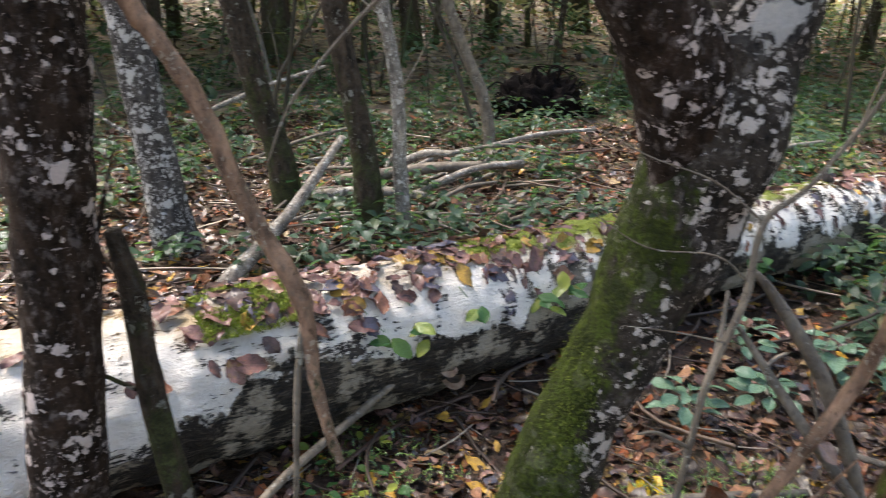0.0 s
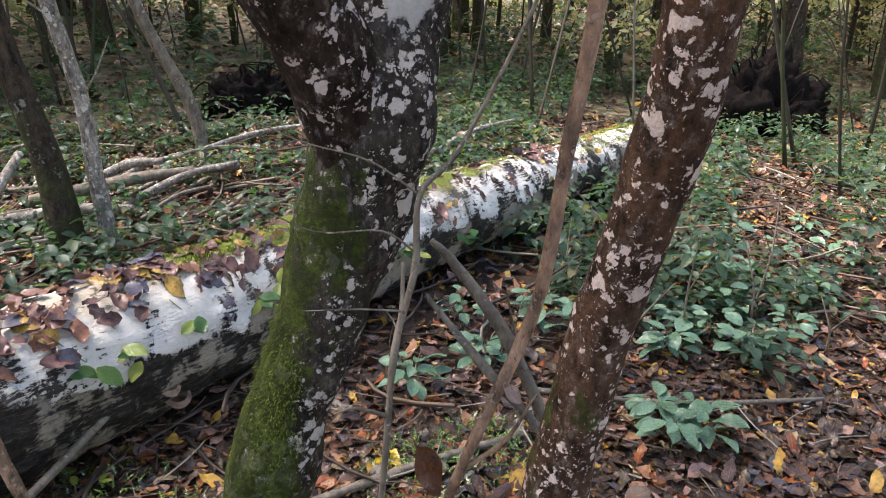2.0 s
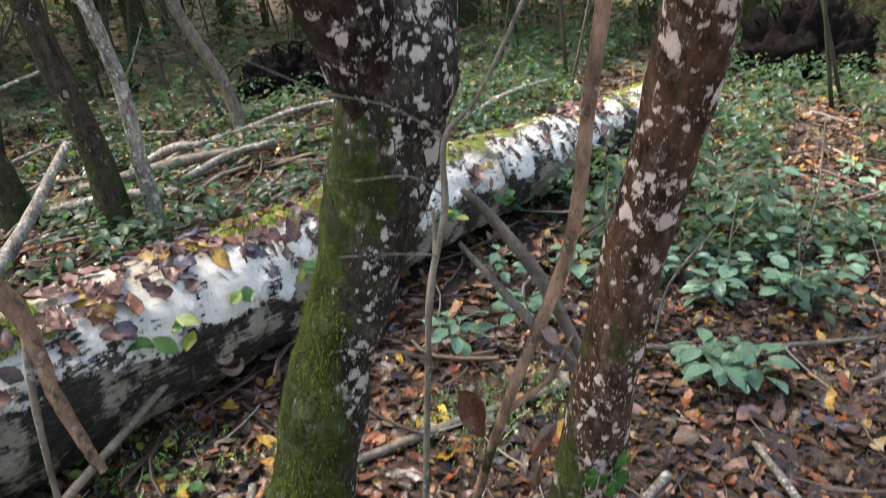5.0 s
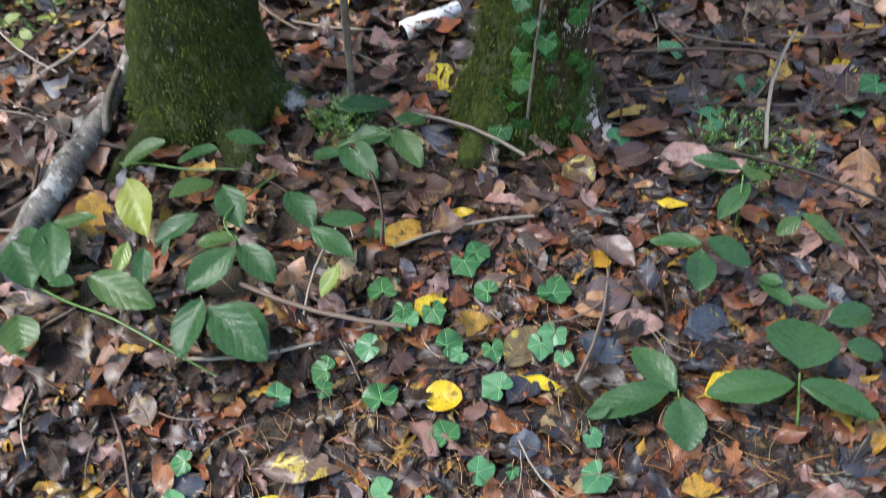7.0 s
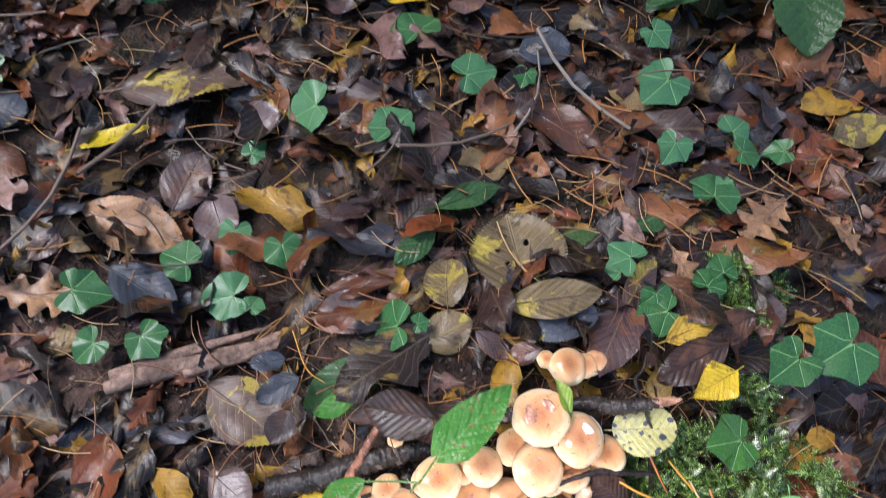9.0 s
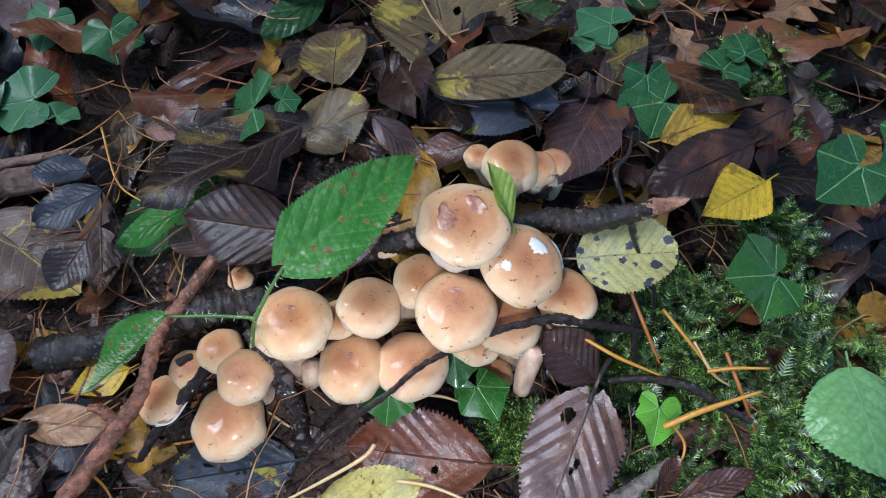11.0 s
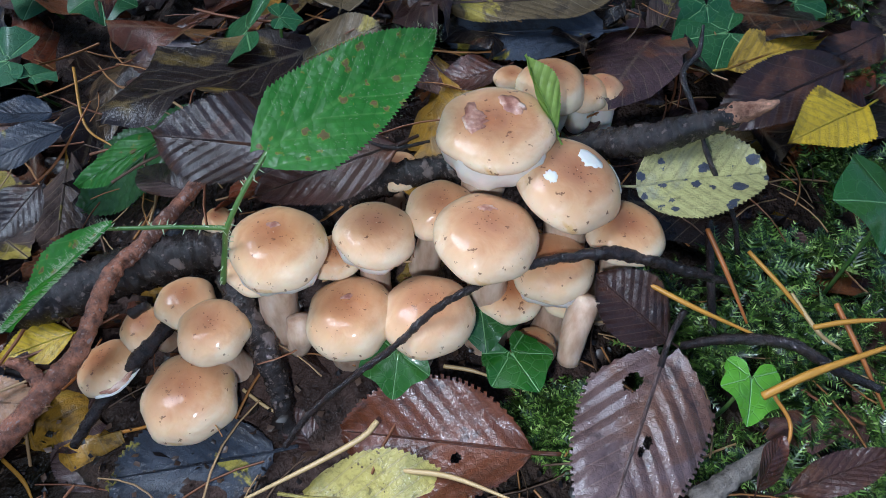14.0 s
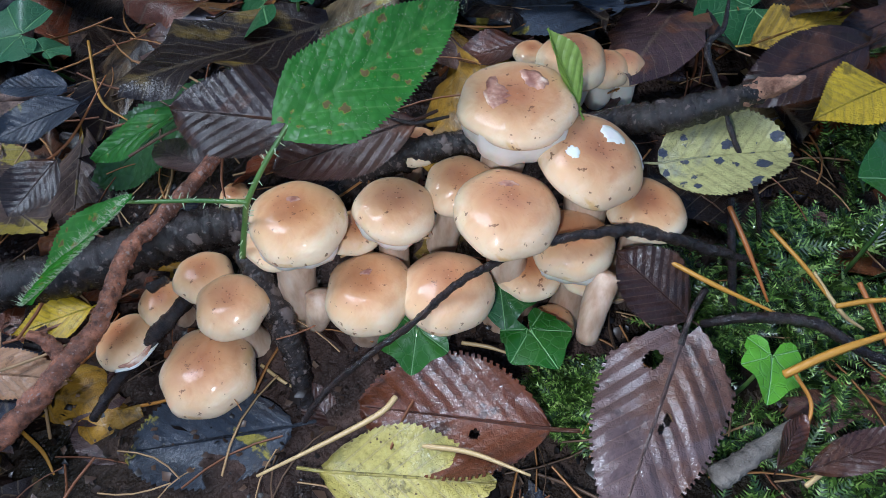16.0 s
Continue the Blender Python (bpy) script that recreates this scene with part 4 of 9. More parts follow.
sapling("bent_dead_sapling", [on_ground(0.573, 1.42, -0.02), (0.617, 1.2, 0.529), (0.747, 1.18, 0.835), (0.776, 1.15, 1.0), (0.789, 1.12, 1.232), (0.802, 1.08, 1.457), (0.813, 1.05, 1.735), (0.80, 0.98, 1.782), (0.753, 0.85, 1.797), (0.622, 0.585, 1.806), (0.604, 0.50, 1.839), (0.58, 0.40, 1.90)],
        [0.011, 0.012, 0.014, 0.014, 0.014, 0.015, 0.020, 0.017, 0.014, 0.013, 0.012, 0.011], M_ROD, "pinkish brown dead sapling with a sharp bend",
        twigs=[([(0.812, 1.05, 1.73), (0.80, 1.03, 1.80), (0.81, 1.02, 1.84)], [0.018, 0.02, 0.004]), ([(0.617, 1.2, 0.53), (0.70, 1.15, 0.62), (0.74, 1.1, 0.75)], [0.008, 0.005, 0.002])])
sapling("broken_branch", [(0.60, 1.33, 1.02), (0.631, 1.30, 0.985), (0.70, 1.25, 0.88), (0.741, 1.22, 0.798), (0.838, 1.2, 0.56), (0.88, 1.2, 0.3), on_ground(0.90, 1.2, -0.01)],
        [0.006, 0.011, 0.014, 0.014, 0.013, 0.012, 0.012], M_STICK, "grey broken branch leaning beside the trees", "branch",
        twigs=[([(0.57, 1.28, 0.92), (0.68, 1.2, 0.76), (0.80, 1.15, 0.6), (0.84, 1.12, 0.52)], [0.006, 0.012, 0.012, 0.004])])
sapling("thin_sapling", [on_ground(0.353, 1.16, -0.02), (0.375, 1.07, 0.35), (0.41, 1.05, 0.734), (0.43, 1.05, 0.93), (0.469, 1.05, 1.075), (0.479, 1.05, 1.201), (0.546, 1.05, 1.27), (0.665, 1.05, 1.477), (0.745, 1.05, 1.665), (0.84, 1.05, 1.99)],
        [0.007, 0.0065, 0.0065, 0.0065, 0.0065, 0.0055, 0.004, 0.0035, 0.003, 0.002], M_STICK, "thin grey sapling with fine bare twigs", "sapling", 8,
        [([(0.479, 1.05, 1.2), (0.40, 1.06, 1.26), (0.29, 1.06, 1.30), (0.18, 1.06, 1.36)], [0.002, 0.0015, 0.001, 0.0006]),
         ([(0.474, 1.05, 1.1), (0.41, 1.04, 1.15), (0.30, 1.03, 1.165), (0.20, 1.02, 1.23)], [0.002, 0.0016, 0.0012, 0.0006]),
         ([(0.45, 1.05, 1.0), (0.36, 1.02, 1.03), (0.27, 1.0, 1.05)], [0.002, 0.0015, 0.0006]),
         ([(0.42, 1.05, 0.8), (0.35, 1.02, 0.85), (0.31, 1.0, 0.86)], [0.004, 0.003, 0.0015]),
         ([(0.42, 1.05, 0.85), (0.46, 1.1, 0.98), (0.47, 1.12, 1.06)], [0.006, 0.005, 0.003]),
         ([(0.745, 1.05, 1.665), (0.715, 1.05, 1.75), (0.712, 1.05, 1.80), (0.705, 1.05, 1.83)], [0.003, 0.002, 0.0015, 0.001])])
lichen_tree = sapling("lichen_tree", [on_ground(-0.86, 1.38, -0.04), (-0.845, 1.36, 0.4), (-0.80, 1.36, 0.8), (-0.775, 1.36, 1.08), (-0.755, 1.36, 1.3), (-0.745, 1.36, 1.5), (-0.72, 1.38, 2.2), (-0.7, 1.4, 4.0)],
        [0.12, 0.085, 0.075, 0.078, 0.085, 0.09, 0.08, 0.05], M_BARK_LIMB, "dark tree with pale lichen plates and a drooping limb", "tree", 22)
part("limb", tube([(-0.74, 1.40, 1.95), (-0.70, 1.43, 1.72), (-0.612, 1.45, 1.50), (-0.571, 1.45, 1.439), (-0.496, 1.45, 1.311), (-0.412, 1.45, 1.091), (-0.318, 1.45, 0.905), (-0.300, 1.45, 0.80), (-0.29, 1.44, 0.70), (-0.255, 1.42, 0.56), (-0.235, 1.41, 0.50)],
                  [0.022, 0.020, 0.020, 0.019, 0.020, 0.019, 0.022, 0.017, 0.015, 0.014, 0.010], 14, 7, 0.10, 22), M_ROD, lichen_tree, "pale brown drooping limb")
part("twig", tube([(-0.31, 1.45, 0.84), (-0.33, 1.43, 0.66), (-0.34, 1.42, 0.45), (-0.36, 1.42, 0.22)], [0.009, 0.008, 0.007, 0.004], 8, 5, 0.08, 30), M_STICK, lichen_tree)
sapling("snapped_stem", [on_ground(-0.62, 1.46, -0.02), (-0.631, 1.45, 0.36), (-0.666, 1.45, 0.64), (-0.679, 1.45, 0.9), (-0.705, 1.45, 1.04)],
        [0.035, 0.034, 0.030, 0.028, 0.018], M_BARK_FAR, "snapped mossy stem with a splintered top", "dead stem", 14)

# ---- trunks behind the fallen birch ----
dark_tree = sapling("leaning_dark_trunk", [on_ground(-0.46, 4.2, -0.05), (-0.50, 4.2, 0.7), (-0.641, 4.2, 1.466), (-0.714, 4.2, 2.49), (-0.80, 4.2, 3.2), (-1.0, 4.3, 5.5)],
        [0.10, 0.075, 0.07, 0.07, 0.06, 0.03], M_BARK_FAR, "dark leaning trunk with green moss half way up", "tree", 16)
sapling("bleached_snag", [on_ground(-0.25, 4.2, -0.05), (-0.28, 4.2, 0.6), (-0.291, 4.2, 1.0), (-0.36, 4.2, 1.4), (-0.427, 4.2, 1.8), (-0.44, 4.2, 1.86)],
        [0.05, 0.042, 0.04, 0.038, 0.034, 0.02], M_BIRCH_STICK, "bleached broken sapling stem", "dead stem", 12)
sapling("slanting_sapling", [on_ground(0.38, 6.1, -0.05), (0.30, 6.1, 0.7), (0.07, 6.1, 1.24), (-0.308, 6.1, 2.27), (-0.742, 6.1, 3.31), (-1.2, 6.2, 5.0)],
        [0.06, 0.05, 0.045, 0.042, 0.04, 0.02], M_STICK, "slender grey sapling slanting to one side", "sapling", 10,
        [([(-0.2, 6.1, 2.0), (0.3, 6.0, 2.2), (0.9, 5.9, 2.9)], [0.02, 0.015, 0.005]), ([(-0.55, 6.1, 2.8), (-0.9, 6.0, 3.0), (-1.3, 6.0, 3.5)], [0.02, 0.012, 0.004])])
mossy_tree = sapling("mossy_trunk", [on_ground(-1.08, 4.75, -0.05), (-1.12, 4.75, 0.5), (-1.218, 4.75, 0.83), (-1.346, 4.75, 1.42), (-1.5, 4.75, 2.2), (-1.8, 4.8, 5.0)],
        [0.12, 0.09, 0.085, 0.085, 0.08, 0.04], M_BARK_FAR, "dark mossy trunk with a bend near its foot", "tree", 16)
pale_tree = sapling("pale_mossy_trunk", [on_ground(-1.5, 3.8, -0.05), (-1.535, 3.8, 0.5), (-1.571, 3.8, 0.77), (-1.621, 3.8, 1.32), (-1.7, 3.8, 2.2), (-1.8, 3.8, 4.5)],
        [0.14, 0.105, 0.1, 0.1, 0.09, 0.05], M_BARK_UP, "mossy trunk with white lichen streaks", "tree", 16)

# ---- the fallen birch ----
LOG_C, LOG_D = np.array((0.188, 2.72, 0.335)), np.array((0.841, 0.541, 0.0))
LOG_N = np.array((-0.541, 0.841, 0.0))


def log_point(s, angle, lift=0.0):
    """A point on the log: s metres along, the angle from the top towards the viewer's side."""
    r = float(np.interp(s, (-3, -0.5, 1.5, 4.2), (0.27, 0.265, 0.235, 0.17))) + lift
    a = radians(angle)
    return LOG_C + LOG_D * s - LOG_N * math.sin(a) * r + np.array((0, 0, 1)) * math.cos(a) * r


def fallen_birch():
    t = thing("fallen_birch", tuple(LOG_C), "thick fallen birch trunk with peeling white bark, black furrows and moss", "log")
    pts = [LOG_C + LOG_D * s + np.array((0, 0, 0.02 * math.sin(s * 1.3))) for s in (-3.2, -2, -1, 0, 1, 2, 3, 4.2)]
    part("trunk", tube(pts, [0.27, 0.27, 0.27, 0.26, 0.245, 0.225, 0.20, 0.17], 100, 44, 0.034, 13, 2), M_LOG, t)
    for k, (s, a, w) in enumerate(((-0.32, 125, 0.05), (-0.36, 110, 0.035))):
        p = log_point(s, a, 0.0)
        out = -LOG_N * math.sin(radians(a)) + np.array((0, 0, math.cos(radians(a))))
        v, f, u = [], [], None
        n = 14
        for lay, (z, q) in enumerate(((0.012, 0.75), (0.002, 1.0), (-0.012, 0.8))):
            for i in range(n):
                b = math.pi * i / (n - 1)
                v.append(p - out * 0.015 + LOG_D * math.cos(b) * w * q + out * (math.sin(b) * w * q * 1.1 + 0.01) + np.array((0, 0, z)))
        for lay in range(2):
            for i in range(n - 1):
                f.append((lay * n + i, lay * n + i + 1, (lay + 1) * n + i + 1, (lay + 1) * n + i))
        f.append(tuple(range(n)))
        f.append(tuple(range(3 * n - 1, 2 * n - 1, -1)))
        part("bracket_fungus", (v, f, u), M_FUNGUS, t, "small brown bracket fungus with a pale rim")
    rng = random.Random(5)
    for s0, s1, a0, a1, n in ((-0.15, 1.2, -35, 20, 8500), (-1.19, -0.84, -8, 44, 7500), (2.9, 4.2, -40, 50, 3500), (1.7, 2.4, -30, 8, 1500), (-2.9, -1.9, -30, 10, 2200)):
        ms = []
        for _ in range(n):
            u = rng.random()
            s, a = s0 + (s1 - s0) * u, a0 + (a1 - a0) * rng.random()
            if noise.noise(Vector((s * 5, a * 0.09, 2.0))) < -0.15:
                continue
            p = log_point(s, a, 0.004)
            k = rng.uniform(0.007, 0.017)
            ms.append(np.array(Matrix.Translation(p) @ Euler((rng.uniform(-0.9, 0.9), rng.uniform(-1.5, -0.5), rng.uniform(0, 6.28))).to_matrix().to_4x4() @ Matrix.Scale(k, 4)))
        tagged(part("moss_cushion", spread(leaf("long", 2, 1, 0.45), np.array(ms)), M_LOGMOSS, t, "bright green moss"), kind="stuff")
    return t


fallen_birch()
LOG_LEAVES = [(0.0, (0.17, 0.080, 0.072)), (0.25, (0.27, 0.14, 0.125)), (0.5, (0.24, 0.095, 0.055)), (0.65, (0.11, 0.10, 0.14)), (0.8, (0.07, 0.04, 0.04)), (0.92, (0.45, 0.26, 0.05))]
M_LOG_LEAF = litter("wine brown leaf", LOG_LEAVES, False, 0.1, (0.25, 0.55), (0.12, 0.06, 0.05))
M_LOG_LITTER = litter("wine brown leaves", LOG_LEAVES, True, 0.1, (0.25, 0.55), (0.12, 0.06, 0.05))
rng = random.Random(11)
rest = []
for i in range(560):
    s = rng.uniform(-2.2, 3.4) if i > 250 else rng.uniform(-1.0, 1.3)
    a = rng.gauss(0, 22) if i % 4 else rng.uniform(15, 62)
    p = log_point(s, a, 0.006)
    q = log_point(s + rng.uniform(-0.05, 0.05), a + rng.uniform(-14, 14), 0.008)
    d = q - p
    d = d / (np.linalg.norm(d) + 1e-6) * rng.uniform(0.055, 0.115)
    up = p - (LOG_C + LOG_D * s)
    g = placed(leaf(rng.choice(["plain", "plain", "oak", "long"]), 8, 2, rng.uniform(0.5, 0.75), 0.07, rng.uniform(-0.2, 0.3), 0.05, 0.1, 0, 0.07, i), p, p + d, up, rng.uniform(-20, 20))
    if i % 3 == 0:
        solid("fallen_leaf", g, M_LOG_LEAF, tuple(p), "wine-brown fallen leaf lying on the birch log", "leaf", "leaves on the log")
    else:
        rest.append(g)
solid("leaf_litter", join(rest), M_LOG_LITTER, (0, 0, 0), "wine-brown leaves strewn over the birch log", "leaf litter", kind="stuff")


# ---- sticks lying about ----
def stick(pts, radii, mat, label, name="fallen_stick", seg=9, rough=0.07, freq=30, twigs=()):
    t = thing(name, pts[0], label, "stick")
    part("shaft", tube(pts, radii, seg, 5, rough, freq, pts[0][0] * 7), mat, t)
    for tp, tr in twigs:
        part("twig", tube(tp, tr, 6, 4, 0.08, 50, 1), mat, t)
    return t


def gp(x, y, h):
    return on_ground(x, y, h)


stick([gp(-0.43, 0.84, 0.02), gp(-0.30, 1.02, 0.03), gp(-0.154, 1.237, 0.035), gp(-0.08, 1.39, 0.03), gp(0.0, 1.6, 0.05), gp(0.045, 1.76, 0.07)], [0.020, 0.024, 0.026, 0.016, 0.015, 0.013], M_BIRCH_STICK, "pale peeling birch stick on the leaf litter", rough=0.2, freq=22)
stick([gp(-0.62, 1.62, 0.03), gp(-0.45, 1.46, 0.035), gp(-0.33, 1.32, 0.03)], [0.022, 0.024, 0.022], M_BIRCH_STICK, "short white birch stick with a sawn end")
stick([gp(-0.66, 1.4, 0.02), gp(-0.5, 1.75, 0.12), gp(-0.3, 2.05, 0.16), gp(-0.12, 2.25, 0.22)], [0.012, 0.014, 0.014, 0.012], M_STICK, "grey branch propped against the fallen birch")
stick([gp(-0.10, 1.25, 0.05), gp(-0.09, 1.32, 0.06), gp(-0.06, 1.43, 0.05)], [0.007, 0.008, 0.006], M_STICK, "short grey stick on the leaf litter")
stick([gp(1.08, 1.33, 0.015), gp(1.21, 1.40, 0.02)], [0.015, 0.015], M_BIRCH_STICK, "short white birch stick on the leaf litter")
stick([gp(1.45, 1.05, 0.01), gp(1.5, 1.25, 0.03), gp(1.52, 1.4, 0.05)], [0.012, 0.013, 0.008], M_BIRCH_STICK, "bleached stick on the leaf litter")
stick([gp(0.2, 1.78, 0.02), gp(0.7, 1.85, 0.03), gp(1.15, 1.9, 0.03)], [0.014, 0.016, 0.012], M_STICK, "brown stick lying along the leaf litter")
stick([gp(1.3, 2.15, 0.03), gp(1.8, 1.9, 0.04), gp(2.4, 1.75, 0.05)], [0.012, 0.012, 0.007], M_STICK, "long thin fallen twig")
for i, (x0, y0, x1, y1, h0, h1, r) in enumerate(((-0.75, 5.0, 0.55, 5.1, 0.10, 0.16, 0.055), (-0.9, 4.75, -0.1, 4.7, 0.06, 0.08, 0.05), (-0.2, 4.8, 0.55, 5.05, 0.08, 0.2, 0.035), (-0.1, 4.6, 0.35, 4.9, 0.05, 0.10, 0.02),
                                                 (-0.3, 5.2, 0.2, 5.6, 0.1, 0.15, 0.03), (0.3, 5.9, 1.3, 6.3, 0.1, 0.2, 0.03), (0.1, 5.6, 0.9, 5.75, 0.15, 0.1, 0.025), (-0.35, 5.4, 0.05, 5.3, 0.12, 0.2, 0.045), (-0.9, 4.3, 0.2, 4.35, 0.03, 0.06, 0.014), (-1.6, 5.6, -0.6, 6.0, 0.05, 0.3, 0.02), (2.0, 5.2, 3.1, 5.9, 0.2, 0.3, 0.03), (-2.3, 6.5, -1.2, 7.2, 0.2, 0.5, 0.03))):
    mid = gp((x0 + x1) / 2, (y0 + y1) / 2 + 0.05, (h0 + h1) / 2 + 0.03)
    stick([gp(x0, y0, h0), mid, gp(x1, y1, h1)], [r * 0.8, r * 0.72, r * 0.5], M_BIRCH_STICK if i % 3 else M_STICK, "weathered fallen branch in a heap of dead wood")
heap = random.Random(77)
for i in range(64):
    x, y, a, ln = heap.uniform(-1.3, 0.8), heap.uniform(4.2, 5.8), heap.gauss(0.25, 0.7), heap.uniform(0.15, 0.6)
    r, h = heap.uniform(0.006, 0.02), heap.uniform(0.03, 0.12)
    ex, ey = x + math.cos(a) * ln, y + math.sin(a) * ln
    stick([gp(x, y, r), gp((x + ex) / 2 + heap.uniform(-0.05, 0.05), (y + ey) / 2 + heap.uniform(-0.05, 0.05), h * 0.7), gp(ex, ey, h)], [r, r * 0.9, r * 0.5], (M_STICK, M_BIRCH_STICK, M_ROD)[i % 3], "thin dead branch in a heap of dead wood")
stick([gp(-1.1, 3.3, 0.03), gp(-0.85, 3.7, 0.25), gp(-0.6, 4.1, 0.6)], [0.045, 0.035, 0.02], M_BIRCH_STICK, "white birch pole leaning up behind the log")


def root_plate(x, y, w, h, seed, label):
    t = thing("uprooted_stump", on_ground(x, y), label, "stump")
    rng = random.Random(seed)
    z = ground_z(x, y)
    v, f = [], []
    rings, seg = 30, 60
    for i in range(rings + 1):
        e = i / rings * math.pi / 2
        for j in range(seg):
            a = 2 * math.pi * j / seg
            d = Vector((math.cos(a) * math.cos(e), math.sin(a) * math.cos(e), math.sin(e)))
            k = 1 + 0.4 * noise.noise(d * 2.3 + Vector((seed, 0, 0))) + 0.28 * noise.noise(d * 6 + Vector((seed, 0, 0))) + 0.16 * noise.noise(d * 14 + Vector((seed, 0, 0)))
            v.append((x + d.x * w * k, y + d.y * w * 0.6 * k, z - 0.08 + d.z * h * k))
    for i in range(rings):
        for j in range(seg):
            k = (j + 1) % seg
            f.append((i * seg + j, i * seg + k, (i + 1) * seg + k, (i + 1) * seg + j))
    part("soil", (v, f, None), M_SOIL_AND_HOLLOW, t)
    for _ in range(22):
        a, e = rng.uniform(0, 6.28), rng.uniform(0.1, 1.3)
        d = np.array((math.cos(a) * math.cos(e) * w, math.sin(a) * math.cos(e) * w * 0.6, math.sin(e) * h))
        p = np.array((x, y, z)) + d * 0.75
        part("root", tube([p, p + d * 0.35 + np.array((0, 0, 0.05)), p + d * rng.uniform(0.3, 0.5) + np.array((rng.uniform(-0.35, 0.35), 0, rng.uniform(-0.3, 0.1)))], [0.014, 0.009, 0.003], 6, 4, 0.15, 12, a), M_SOIL_AND_HOLLOW, t)


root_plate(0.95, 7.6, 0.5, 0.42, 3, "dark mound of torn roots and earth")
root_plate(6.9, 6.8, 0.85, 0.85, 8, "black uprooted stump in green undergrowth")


# ---- green shoots that hang over the fallen birch ----
for i, (s, a, n) in enumerate(((-0.62, 62, 3), (-0.45, 66, 4), (-0.22, 68, 3), (0.05, 58, 3), (0.22, 56, 5), (0.14, 70, 3), (0.9, 78, 5), (1.4, 82, 5))):
    p = Vector(log_point(s, a, 0.02))
    t = thing("hanging_shoot", tuple(log_point(s, a, -0.002)), "green leafy shoot hanging over the birch log", "plant", "shoots on the log")
    q = Vector(log_point(s, a, -0.004))
    part("stem", tube([Vector(log_point(s - 0.06, a - 25, 0.002)), q, p], [0.002, 0.0015, 0.001], 5, 4), M_STEM, t)
    rr = random.Random(i)
    for k in range(n):
        d = Vector((rr.uniform(-1, 1), rr.uniform(-0.9, 0.1), rr.uniform(-0.9, 0.2))).normalized()
        b = p + Vector((rr.uniform(-0.05, 0.05), rr.uniform(-0.03, 0), rr.uniform(-0.05, 0.03)))
        part("leaf", placed(leaf("plain", 8, 3, rr.uniform(0.5, 0.65), 0.03, 0.2, 0.1, 0, 0, 0.03, k), b, b + d * rr.uniform(0.05, 0.09), (0, -0.5, 1), rr.uniform(-20, 20)), M_PLANT_PALE if rr.random() < 0.25 else M_PLANT, t)


